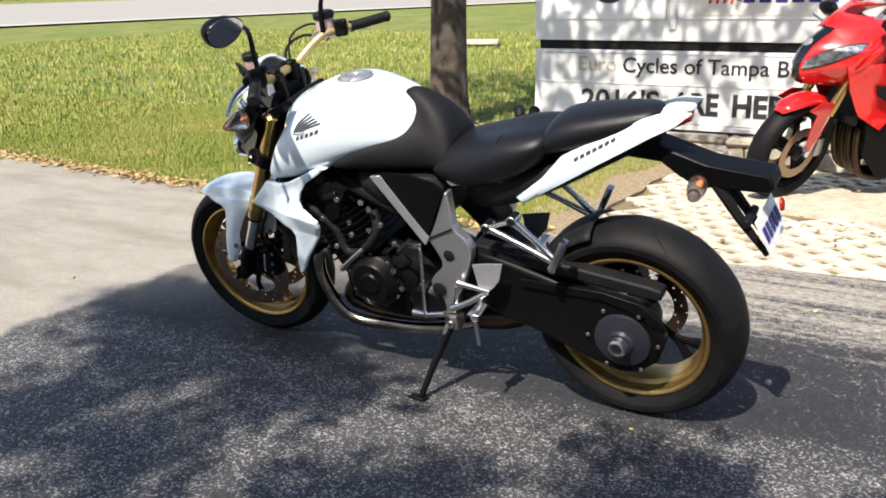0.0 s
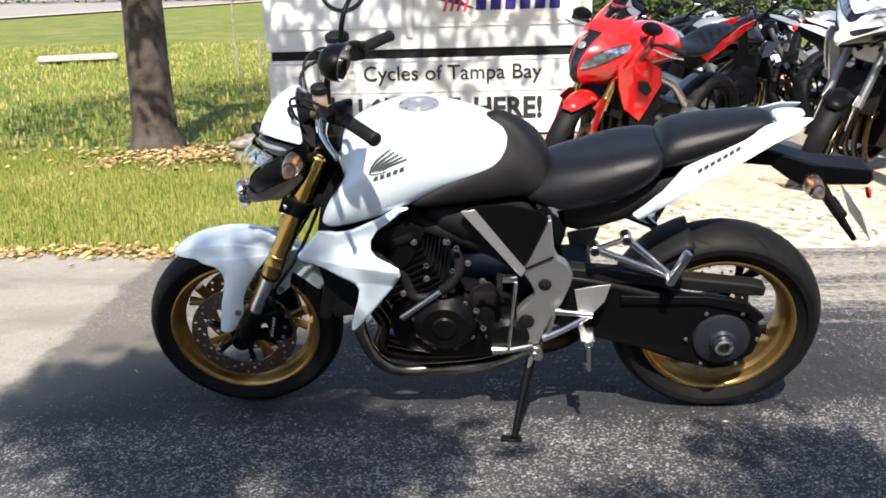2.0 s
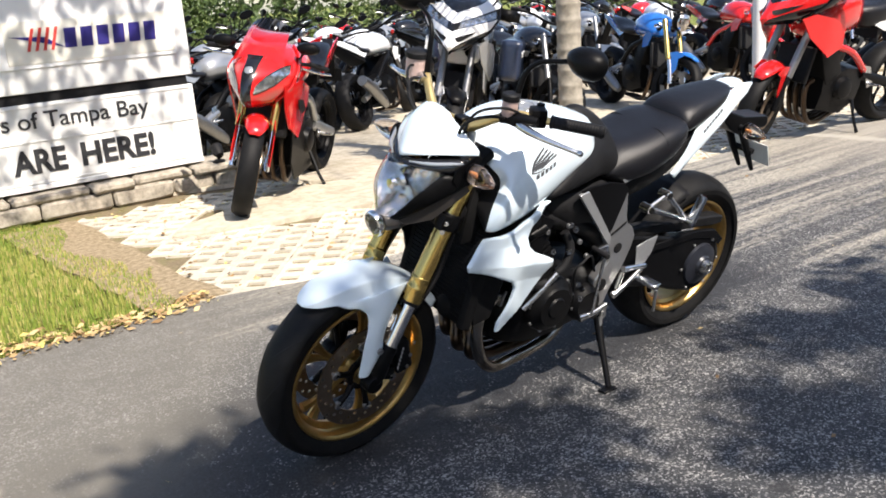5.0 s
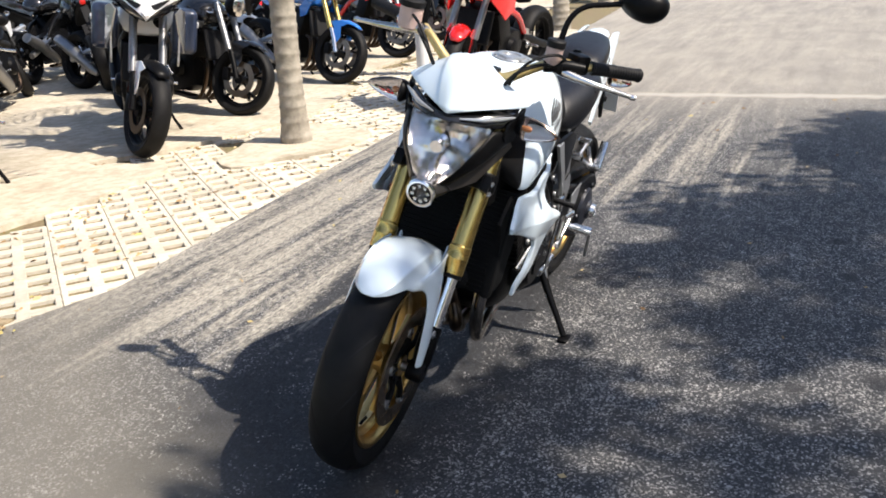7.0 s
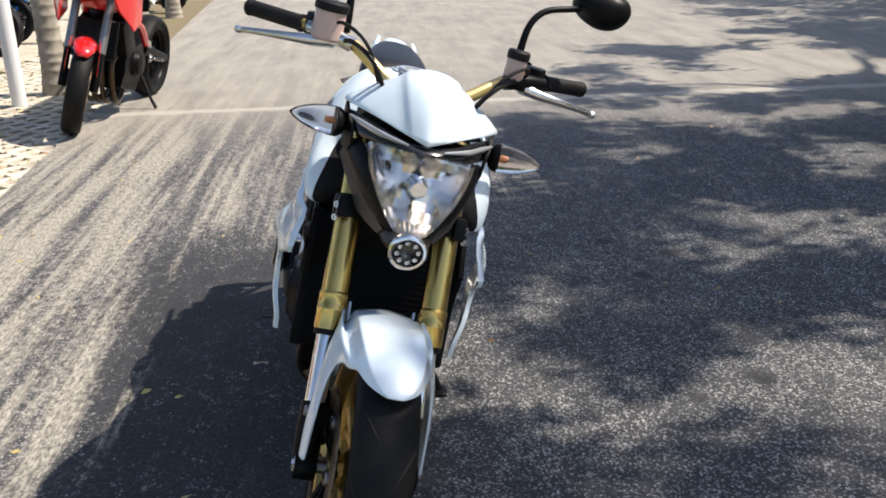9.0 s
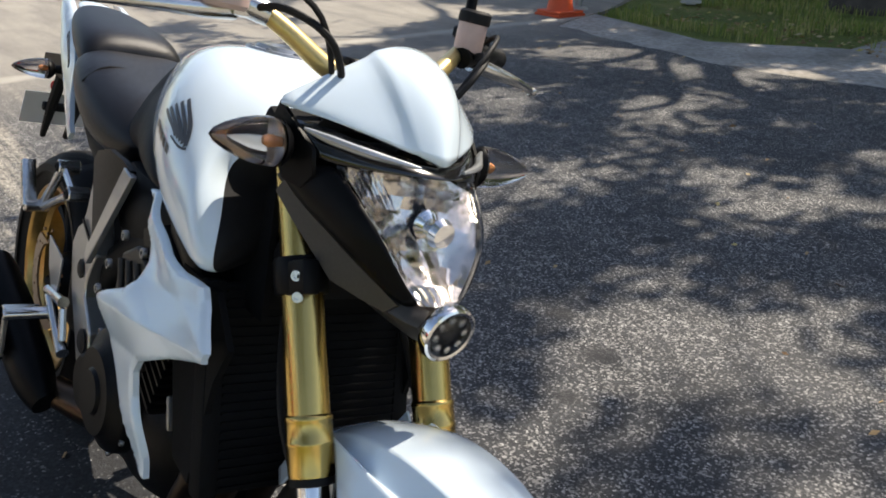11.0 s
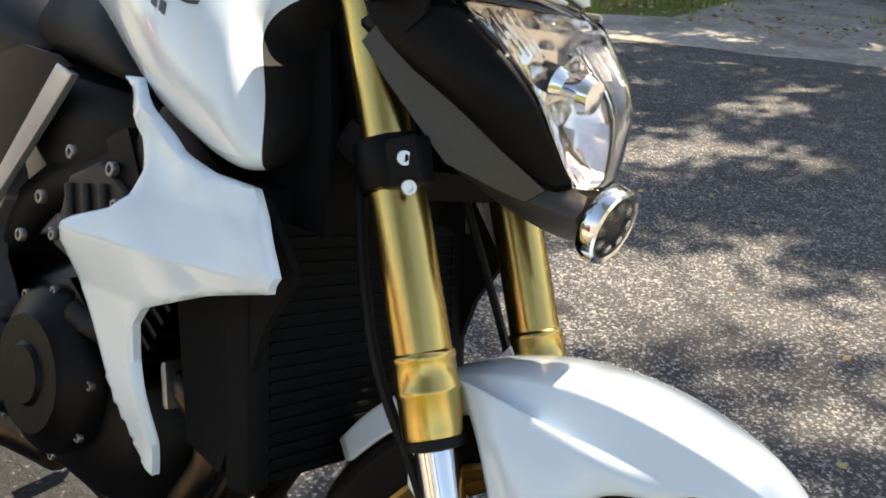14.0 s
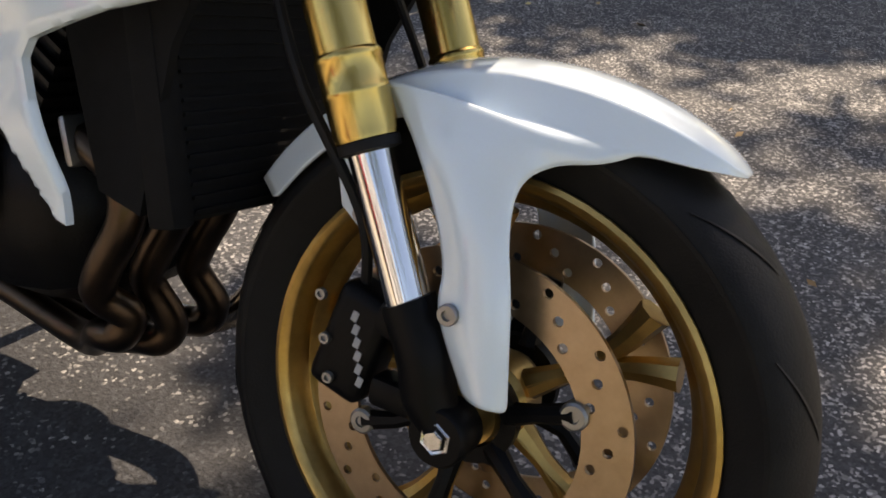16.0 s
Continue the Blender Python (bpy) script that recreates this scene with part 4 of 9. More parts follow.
# fork
FY = 0.105
def fork_x(z):
    return 1.333 - 0.50 * (z - 0.56)
fork = thing("front_fork", "", "")
fork.parent = hero
FD = Vector((-0.50, 0, 1)).normalized()
for sgn in (1, -1):
    y = sgn * FY
    b0 = Vector((fork_x(0.545), y, 0.545))
    prof = [(0.0, 0.0), (0.0235, 0.0), (0.0295, 0.002), (0.0302, 0.007), (0.0302, 0.040), (0.0310, 0.0415), (0.0310, 0.0455), (0.0302, 0.047), (0.0302, 0.071), (0.0310, 0.0725), (0.0310, 0.0765), (0.0300, 0.0785), (0.0282, 0.080), (0.0280, 0.235), (0.0262, 0.262), (0.0260, 0.425), (0.020, 0.430), (0.020, 0.436), (0, 0.436)]
    part("fork_tube", spin(prof, b0, FD, 48), GOLD_FORK, fork, "gold anodised upper fork tube", m=STEER)
    part("dust_seal", spin([(0.0215, -0.010), (0.029, -0.008), (0.029, 0.001), (0.0215, 0.001)], b0, FD, 28), BLACK_MATT, fork, m=STEER)
    part("stanchion", spin([(0.0, -0.02), (0.0215, -0.02), (0.0215, 0.185), (0, 0.185)], Vector((fork_x(0.375), y, 0.375)), FD, 28), CHROME, fork, "chrome fork stanchion", m=STEER)
    lower = [Vector((fork_x(0.415), y, 0.415)), Vector((fork_x(0.37) + 0.004, y, 0.37)), Vector((FW.x - 0.02, y, FW.z + 0.025)), Vector((FW.x, y, FW.z))]
    leg = join(tube([tuple(p) for p in lower], [0.026, 0.028, 0.026, 0.020], 14, 5), spin([(0, -0.022), (0.026, -0.022), (0.029, -0.018), (0.029, 0.018), (0.026, 0.022), (0, 0.022)], FW + Vector((0, y * 0.98, 0)), (0, 1, 0), 24))
    part("fork_leg", leg, BLACK_SATIN, fork, m=STEER)
    zc = 0.775
    cl = spin([(0.026, -0.024), (0.034, -0.024), (0.036, -0.020), (0.036, 0.020), (0.034, 0.024), (0.026, 0.024)], (fork_x(zc), y, zc), FD, 24)
    ear = box(0.045, 0.026, 0.045, (fork_x(zc) + 0.028, y + sgn * 0.018, zc + 0.008), 0.005, 2, Matrix.Rotation(radians(-23), 4, "Y"))
    part("lower_clamp", join(cl, ear), BLACK_SATIN, fork, m=STEER)
    for dz in (-0.011, 0.013):
        part("clamp_screw", bolt((fork_x(zc + dz) + 0.040, y + sgn * 0.030, zc + dz), (0.75, sgn * 0.66, 0.1), 0.0075, 0.006), ALU_BRIGHT, fork, m=STEER)
    part("fork_cap", spin([(0, 0.012), (0.012, 0.012), (0.013, 0.006), (0.019, 0.006), (0.022, 0.0)], (fork_x(0.545) + FD.x * 0.436, y, 0.545 + FD.z * 0.436), FD, 20), GOLD_BAR, fork, m=STEER)
    # caliper behind the leg
    cx, cz = FW.x - 0.115, FW.z + 0.045
    cal = join(box(0.062, 0.050, 0.115, (cx, sgn * 0.080, cz), 0.014, 3, Matrix.Rotation(radians(14), 4, "Y")), box(0.05, 0.034, 0.035, (cx + 0.05, sgn * 0.09, cz + 0.035), 0.008, 2, Matrix.Rotation(radians(14), 4, "Y")), box(0.05, 0.034, 0.03, (cx + 0.055, sgn * 0.09, cz - 0.035), 0.008, 2))
    c_ob = part("brake_caliper", cal, BLACK_SATIN, fork, m=STEER)
    for dz in (-0.038, 0.0, 0.042):
        part("caliper_bolt", bolt((cx - 0.024 - dz * 0.25, sgn * 0.105, cz + dz), (0, sgn, 0), 0.006), STEEL, c_ob, m=STEER)
    for i in range(6):
        part("caliper_mark", box(0.0065, 0.0012, 0.010, (cx + 0.012 - 0.25 * (i - 2.5) * 0.012, sgn * 0.1056, cz + (i - 2.5) * 0.0125), 0, 1, Matrix.Rotation(radians(14), 4, "Y")), LOGO_GREY, c_ob, m=STEER)
    part("brake_hose", tube([(cx, sgn * 0.085, cz + 0.055), (cx - 0.01, sgn * 0.10, cz + 0.13), (fork_x(0.6) - 0.055, sgn * 0.115, 0.60), (fork_x(0.75) - 0.06, sgn * 0.09, 0.75), (1.12, sgn * 0.05, 0.93), (1.12, sgn * 0.06, 1.03)], 0.0055, 8, 6), BLACK_MATT, fork, m=STEER)
yoke = join(box(0.10, 0.25, 0.030, (1.135, 0, 0.940), 0.010, 2, Matrix.Rotation(radians(25), 4, "Y")), box(0.09, 0.22, 0.04, (fork_x(0.775) - 0.03, 0, 0.775), 0.012, 2, Matrix.Rotation(radians(23), 4, "Y")), rod((1.19, 0, 0.74), (1.085, 0, 0.95), 0.035))
part("yoke", yoke, DEEP_BLACK, fork, m=STEER)

# front mudguard
def guard_ring(phi, half, R, drop):
    """Across the guard: a low crown, a crease, then a steep flank."""
    out = []
    for u in (-1, -0.92, -0.82, -0.74, -0.52, -0.26, 0, 0.26, 0.52, 0.74, 0.82, 0.92, 1):
        k = abs(u)
        r = R - (drop * 0.24 * (k / 0.74) ** 2 if k <= 0.74 else drop * (0.24 + 0.76 * ((k - 0.74) / 0.26) ** 0.9))
        y = half * (k if k <= 0.74 else 0.74 + (k - 0.74) * 0.72 + 0.0) / 0.927 * (1 if u >= 0 else -1)
        out.append((FW.x + r * math.cos(phi), y, FW.z + r * math.sin(phi)))
    return out
stations = [(56, 0.014, 0.333, 0.003), (58, 0.034, 0.335, 0.009), (62, 0.053, 0.337, 0.022), (69, 0.067, 0.338, 0.036), (78, 0.076, 0.337, 0.046), (88, 0.080, 0.336, 0.050), (98, 0.081, 0.335, 0.050), (108, 0.079, 0.334, 0.048), (118, 0.074, 0.333, 0.044), (130, 0.070, 0.332, 0.042), (142, 0.066, 0.331, 0.042), (150, 0.060, 0.330, 0.040)]
top = [guard_ring(radians(a), h, R, d) for a, h, R, d in stations]
guard_top = loft(top, cap=False, closed=False)
fold = guard_top.edges.layers.float.new("crease_edge")
guard_top.verts.ensure_lookup_table()
for e in guard_top.edges:
    i, j = sorted(v.index for v in e.verts)
    if j - i == 13 and i % 13 in (3, 9):
        e[fold] = 0.62
# the legs grow out of the guard's rim and run down outside the fork
rim_pts = [Vector((FW.x + (R - d) * math.cos(radians(a)), h, FW.z + (R - d) * math.sin(radians(a)))) for a, h, R, d in stations[3:9]]
fore = smooth_line([rim_pts[0], (1.545, 0.078, 0.572), (1.508, 0.086, 0.562), (1.486, 0.096, 0.540), (1.489, 0.106, 0.500), (1.503, 0.111, 0.450), (1.513, 0.114, 0.400), (1.522, 0.115, 0.350)], 3)
aft = smooth_line([rim_pts[-1], (1.330, 0.082, 0.600), (1.360, 0.090, 0.575), (1.388, 0.099, 0.545), (1.420, 0.107, 0.495), (1.437, 0.112, 0.455), (1.441, 0.115, 0.415), (1.478, 0.115, 0.350)], 3)
leg_rows = []
for k in range(len(fore)):
    v = k / (len(fore) - 1)
    row = []
    for j, e in enumerate(rim_pts):
        u = j / (len(rim_pts) - 1)
        p = fore[k].lerp(aft[k], u) + (e - fore[0].lerp(aft[0], u)) * (1 - v) ** 3
        p.y += 0.010 * math.sin(math.pi * u) * min(1, v * 3)
        row.append(p)
    leg_rows.append(row)
leg_mesh = loft(leg_rows, False, False)
guard_top = join(guard_top, mirrored(leg_mesh))
bmesh.ops.remove_doubles(guard_top, verts=guard_top.verts, dist=0.0012)
bmesh.ops.recalc_face_normals(guard_top, faces=guard_top.faces)
mg = thing("front_mudguard", "", "")
mg.parent = hero
ob = part("guard", guard_top, PEARL, mg, m=STEER, sub=2, sharp=80)
so = ob.modifiers.new("thick", "SOLIDIFY")
so.thickness, so.offset = 0.004, -1
for sgn in (1, -1):
    part("guard_bolt", bolt((1.455, sgn * 0.122, 0.422), (0, sgn, 0), 0.010, 0.006), STEEL, mg, m=STEER)
    part("guard_tab", plate([(1.30, 0.60), (1.275, 0.56), (1.30, 0.47), (1.335, 0.445), (1.35, 0.47), (1.34, 0.55)], 0.070 if sgn > 0 else 0.070, 0.004) if sgn > 0 else flip(plate([(1.30, 0.60), (1.275, 0.56), (1.30, 0.47), (1.335, 0.445), (1.35, 0.47), (1.34, 0.55)], 0.070, 0.004)), PEARL, mg, m=STEER)
    part("guard_bolt", bolt((1.325, sgn * 0.071, 0.468), (0, sgn, 0), 0.009, 0.006), STEEL, mg, m=STEER)

# tank
TANK = [
    (0.600, [(0, 0.972), (0.040, 0.966), (0.058, 0.946), (0.068, 0.922), (0.080, 0.896), (0.090, 0.866), (0.050, 0.850), (0, 0.850)]),
    (0.690, [(0, 1.000), (0.058, 0.995), (0.092, 0.976), (0.110, 0.940), (0.122, 0.902), (0.130, 0.860), (0.070, 0.845), (0, 0.845)]),
    (0.780, [(0, 1.024), (0.080, 1.019), (0.120, 0.996), (0.144, 0.952), (0.158, 0.902), (0.160, 0.842), (0.080, 0.830), (0, 0.830)]),
    (0.870, [(0, 1.034), (0.094, 1.029), (0.140, 1.004), (0.172, 0.958), (0.192, 0.900), (0.184, 0.806), (0.090, 0.795), (0, 0.800)]),
    (0.950, [(0, 1.027), (0.096, 1.022), (0.146, 0.998), (0.186, 0.950), (0.212, 0.886), (0.198, 0.766), (0.100, 0.758), (0, 0.770)]),
    (1.020, [(0, 1.000), (0.088, 0.995), (0.140, 0.968), (0.182, 0.922), (0.214, 0.858), (0.207, 0.750), (0.110, 0.750), (0, 0.780)]),
    (1.060, [(0, 0.990, -0.006), (0.075, 0.984, -0.008), (0.128, 0.952, -0.010), (0.172, 0.908, -0.010), (0.212, 0.852, 0.026), (0.211, 0.734, 0.030), (0.130, 0.744), (0, 0.780)]),
    (1.084, [(0, 0.966, 0.003), (0.075, 0.959, 0.0), (0.124, 0.938, -0.010), (0.167, 0.896, -0.024), (0.205, 0.845, 0.010), (0.212, 0.740, 0.048), (0.160, 0.738, 0.03), (0, 0.780, -0.02)]),
    (1.100, [(0, 0.936, 0.0), (0.090, 0.927, -0.003), (0.130, 0.912, -0.013), (0.154, 0.876, -0.038), (0.171, 0.822, 0.020), (0.195, 0.746, 0.050), (0.150, 0.744, 0.02), (0, 0.785, -0.04)]),
]
shell = loft(rings_of(TANK))
front_edge = shell.edges.layers.float.new("crease_edge")
shell.verts.index_update()
for e in shell.edges:
    if all(v.index >= 8 * 14 for v in e.verts):
        e[front_edge] = 1.0
for f in shell.faces:
    if len(f.verts) > 4 and f.calc_center_median().x > 1.0:
        f.material_index = 1
tank = part("fuel_tank", shell, [PEARL, BLACK_MATT], hero, "pearl white fuel tank", sub=3, sharp=80)
cap_z = 1.031
part("fuel_cap", spin([(0, 0.006), (0.026, 0.006), (0.028, 0.010), (0.040, 0.010), (0.043, 0.004), (0.056, 0.004), (0.058, 0.0)], (0.872, 0, cap_z - 0.004), (0.02, 0, 1), 36), SILVER_PAINT, hero, "silver fuel cap with ring of screws")
for i in range(7):
    a = 2 * math.pi * i / 7
    part("cap_screw", bolt((0.872 + 0.049 * math.cos(a), 0.049 * math.sin(a), cap_z - 0.001), (0, 0, 1), 0.004, 0.003), STEEL, hero)
COVER = [
    (0.503, [(0, 0.866), (0.045, 0.864), (0.075, 0.850), (0.095, 0.825), (0.104, 0.800), (0.098, 0.780), (0.050, 0.775), (0, 0.775)]),
    (0.528, [(0, 0.928), (0.045, 0.920), (0.074, 0.893), (0.098, 0.850), (0.112, 0.815), (0.108, 0.783), (0.060, 0.775), (0, 0.775)]),
    (0.568, [(0, 0.966), (0.045, 0.958), (0.072, 0.930), (0.096, 0.882), (0.118, 0.835), (0.116, 0.785), (0.060, 0.775), (0, 0.775)]),
    (0.610, [(0, 0.994), (0.040, 0.985), (0.058, 0.952), (0.074, 0.920), (0.112, 0.878), (0.126, 0.788), (0.060, 0.775), (0, 0.775)]),
    (0.660, [(0, 1.014), (0.026, 1.006), (0.044, 0.970), (0.088, 0.914), (0.132, 0.868), (0.142, 0.787), (0.070, 0.775), (0, 0.775)]),
    (0.705, [(0, 0.990), (0.030, 0.980), (0.060, 0.940), (0.108, 0.900), (0.148, 0.856), (0.153, 0.787), (0.080, 0.775), (0, 0.775)]),
    (0.780, [(0, 0.900), (0.050, 0.900), (0.090, 0.880), (0.152, 0.868), (0.173, 0.842), (0.167, 0.785), (0.080, 0.775), (0, 0.775)]),
    (0.850, [(0, 0.845), (0.060, 0.845), (0.100, 0.842), (0.162, 0.838), (0.183, 0.820), (0.178, 0.786), (0.090, 0.775), (0, 0.775)]),
    (0.925, [(0, 0.792), (0.060, 0.792), (0.120, 0.794), (0.168, 0.797), (0.178, 0.793), (0.174, 0.784), (0.090, 0.775), (0, 0.775)]),
]
part("side_cover", loft(rings_of(COVER)), BLACK_MATT, hero, "matt black cover behind the tank", sub=2, sharp=80)

# seats
SEAT = [
    (0.588, [(0, 0.800), (0.040, 0.800), (0.075, 0.800), (0.100, 0.798), (0.108, 0.790), (0.098, 0.780), (0, 0.778)]),
    (0.545, [(0, 0.846), (0.050, 0.845), (0.092, 0.834), (0.118, 0.812), (0.124, 0.784), (0.110, 0.757), (0, 0.757)]),
    (0.500, [(0, 0.874), (0.066, 0.870), (0.110, 0.850), (0.136, 0.816), (0.138, 0.774), (0.118, 0.738), (0, 0.738)]),
    (0.420, [(0, 0.878), (0.082, 0.884), (0.132, 0.864), (0.156, 0.826), (0.153, 0.780), (0.128, 0.745), (0, 0.745)]),
    (0.320, [(0, 0.902), (0.092, 0.912), (0.140, 0.892), (0.157, 0.852), (0.150, 0.806), (0.124, 0.770), (0, 0.770)]),
    (0.240, [(0, 0.914), (0.086, 0.920), (0.130, 0.904), (0.145, 0.879), (0.138, 0.840), (0.112, 0.810), (0, 0.810)]),
    (0.185, [(0, 0.922), (0.070, 0.922), (0.100, 0.910), (0.112, 0.905), (0.108, 0.885), (0.090, 0.865), (0, 0.860)]),
]
seat = part("rider_seat", loft(rings_of(SEAT)), LEATHER, hero, "black vinyl rider seat", sub=2, sharp=80)
PILLION = [
    (0.218, [(0, 0.915), (0.055, 0.913), (0.085, 0.900), (0.100, 0.880), (0.100, 0.866), (0.080, 0.850), (0, 0.850)]),
    (0.200, [(0, 0.953), (0.070, 0.948), (0.102, 0.930), (0.116, 0.900), (0.113, 0.874), (0.090, 0.855), (0, 0.855)]),
    (0.120, [(0, 0.970), (0.076, 0.965), (0.104, 0.947), (0.114, 0.918), (0.108, 0.890), (0.088, 0.872), (0, 0.872)]),
    (0.020, [(0, 0.982), (0.064, 0.978), (0.088, 0.962), (0.096, 0.940), (0.090, 0.920), (0.072, 0.906), (0, 0.906)]),
    (-0.055, [(0, 0.989), (0.048, 0.985), (0.068, 0.973), (0.074, 0.957), (0.070, 0.943), (0.054, 0.932), (0, 0.932)]),
    (-0.098, [(0, 0.990), (0.034, 0.987), (0.046, 0.978), (0.050, 0.968), (0.047, 0.960), (0.036, 0.952), (0, 0.952)]),
]
part("pillion_seat", loft(rings_of(PILLION)), LEATHER, hero, "black vinyl pillion pad", sub=2, sharp=80)
part("seat_seam", tube([(0.340, y, z) for y, z in ((-0.148, 0.864), (-0.10, 0.899), (0, 0.894), (0.10, 0.899), (0.148, 0.864))], 0.002, 6, 4), BLACK_MATT, seat)

# tail
TAIL = [(0.282, 0.746), (0.262, 0.728), (0.150, 0.792), (0.022, 0.866), (-0.090, 0.928), (-0.148, 0.956), (-0.187, 0.988), (-0.130, 0.990), (-0.060, 0.968), (0.040, 0.922), (0.150, 0.868), (0.205, 0.806)]
def tail_y(x, z):
    """The panel leans inwards at the top, more and more towards the tip."""
    k = min(1.0, max(0.0, (0.25 - x) / 0.25))
    return 0.146 - 0.215 * max(0, 0.27 - x) + 0.022 * k - 0.40 * k * (z - 0.728 - 0.58 * (0.256 - x))
for sgn in (1, -1):
    tp = plate(TAIL, tail_y, 0.014, 2, 0.004)
    tp = tp if sgn > 0 else flip(tp)
    t_ob = part("tail_panel", tp, PEARL, hero, "pearl white tail side panel", sharp=60)
    for i in range(7):
        x = 0.112 - i * 0.0165
        z = 0.856 + (0.112 - x) * 0.54
        mk = plate([(x, z), (x - 0.0115, z + 0.007), (x - 0.0105, z + 0.0165), (x + 0.001, z + 0.0095)], lambda a, b: tail_y(a, b) + 0.0016, 0.002)
        part("tail_mark", mk if sgn > 0 else flip(mk), LOGO_DARK, t_ob)
part("tail_tip", loft(rings_of([(-0.09, [(0, 0.986), (0.040, 0.982), (0.052, 0.972), (0.048, 0.958), (0, 0.956)]), (-0.145, [(0, 0.992), (0.032, 0.989), (0.042, 0.980), (0.036, 0.968), (0, 0.966)]), (-0.186, [(0, 0.991), (0.016, 0.989), (0.026, 0.985), (0.016, 0.978), (0, 0.977)])])), PEARL, hero, sub=1)
part("tail_lamp", loft(rings_of([(-0.12, [(0, 0.966), (0.030, 0.966), (0.036, 0.948), (0.022, 0.925), (0, 0.92)]), (-0.170, [(0, 0.976), (0.020, 0.976), (0.024, 0.962), (0.012, 0.948), (0, 0.946)])])), RED_LENS, hero, "red tail lamp lens")
part("subframe", loft(rings_of([(0.50, [(0, 0.78), (0.11, 0.78), (0.115, 0.72), (0.10, 0.64), (0, 0.64)]), (0.36, [(0, 0.79), (0.12, 0.785), (0.122, 0.73), (0.10, 0.67), (0, 0.67)]), (0.22, [(0, 0.84), (0.112, 0.82), (0.112, 0.76), (0.09, 0.72), (0, 0.72)]), (0.05, [(0, 0.90), (0.075, 0.885), (0.078, 0.845), (0.064, 0.82), (0, 0.82)]), (-0.12, [(0, 0.950), (0.036, 0.942), (0.036, 0.918), (0.025, 0.905), (0, 0.905)])])), BLACK_MATT, hero, sub=1)
part("side_trim", plate([(0.515, 0.765), (0.345, 0.785), (0.33, 0.78), (0.50, 0.752)], 0.127, 0.004), SILVER_PAINT, hero)
part("side_trim", flip(plate([(0.515, 0.765), (0.345, 0.785), (0.33, 0.78), (0.50, 0.752)], 0.127, 0.004)), SILVER_PAINT, hero)
part("rear_guard", join(plate([(0.02, 0.855), (-0.10, 0.843), (-0.148, 0.806), (-0.19, 0.782), (-0.372, 0.780), (-0.388, 0.795), (-0.378, 0.825), (-0.234, 0.842), (-0.10, 0.888), (-0.02, 0.91)], 0.045, 0.090, 0, 0.0)), BLACK_SATIN, hero, bevel=0.006)
plate_arm = thing("plate_holder", "", "")
plate_arm.parent = hero
part("bracket", join(tube([(-0.24, 0.03, 0.79), (-0.30, 0.032, 0.70), (-0.372, 0.030, 0.60)], [0.016, 0.014, 0.008], 8), tube([(-0.24, -0.03, 0.79), (-0.30, -0.032, 0.70), (-0.372, -0.030, 0.60)], [0.016, 0.014, 0.008], 8), rod((-0.32, -0.05, 0.69), (-0.32, 0.05, 0.69), 0.012)), BLACK_MATT, plate_arm)
lp = part("licence_plate", box(0.003, 0.178, 0.100, (-0.372, 0, 0.675), 0.001, 1, Matrix.Rotation(radians(24), 4, "Y")), WHITE_PLASTIC, plate_arm, "small white licence plate with plain bars")
for i in range(5):
    part("plate_bar", box(0.002, 0.020, 0.040, (-0.3755, -0.062 + i * 0.031, 0.677), 0, 1, Matrix.Rotation(radians(24), 4, "Y")), LOGO_NAVY, lp)
part("reflector", spin([(0, 0.006), (0.016, 0.006), (0.018, 0)], (-0.395, 0.0, 0.735), (-1, 0, 0.2), 20), RED_LENS, plate_arm)


def indicator(base, tip, name, m=None, r=0.031):
    """A teardrop lamp: short black stalk and cup, clear lens, chrome bowl and amber bulb."""
    base, tip = Vector(base), Vector(tip)
    d = tip - base
    L = d.length
    t = thing(name, "", "")
    t.parent = hero
    out = Vector((0, 1, 0)).rotation_difference(d).to_matrix().to_4x4()
    squash = (m or Matrix()) @ Matrix.Translation(base) @ out @ Matrix.Diagonal((0.80, 1, 1, 1))
    def turn(profile, seg=28):
        return lathe(profile, seg)
    part("stalk", turn([(0, 0), (0.013, 0), (0.012, L * 0.12), (0.014, L * 0.20), (0, L * 0.20)], 16), BLACK_MATT, t, m=squash)
    part("shell", turn([(0.012, L * 0.13), (r * 0.72, L * 0.16), (r * 0.96, L * 0.23), (r * 1.0, L * 0.27), (r * 0.95, L * 0.27), (r * 0.6, L * 0.22)]), BLACK_SATIN, t, m=squash)
    ob = part("lens", turn([(r * 0.99, L * 0.26), (r * 1.0, L * 0.36), (r * 0.95, L * 0.50), (r * 0.80, L * 0.66), (r * 0.55, L * 0.82), (r * 0.28, L * 0.94), (0, L)]), LENS_SMOKE, t, "clear indicator lens", m=squash)
    ob.visible_shadow = False
    part("lamp_back", turn([(r * 0.92, L * 0.30), (r * 0.70, L * 0.255), (r * 0.3, L * 0.24), (0, L * 0.24)]), BOWL, t, m=squash)
    part("bulb", turn([(0, L * 0.46), (0.004, L * 0.45), (0.0068, L * 0.40), (0.0065, L * 0.34), (0.005, L * 0.29), (0.005, L * 0.25)], 16), AMBER, t, "amber bulb", m=squash)
    return t
for sgn in (1, -1):
    indicator((-0.205, sgn * 0.045, 0.806), (-0.212, sgn * 0.160, 0.800), "indicator")
    indicator((1.205, sgn * 0.136, 0.942), (1.222, sgn * 0.268, 0.946), "indicator", m=STEER)

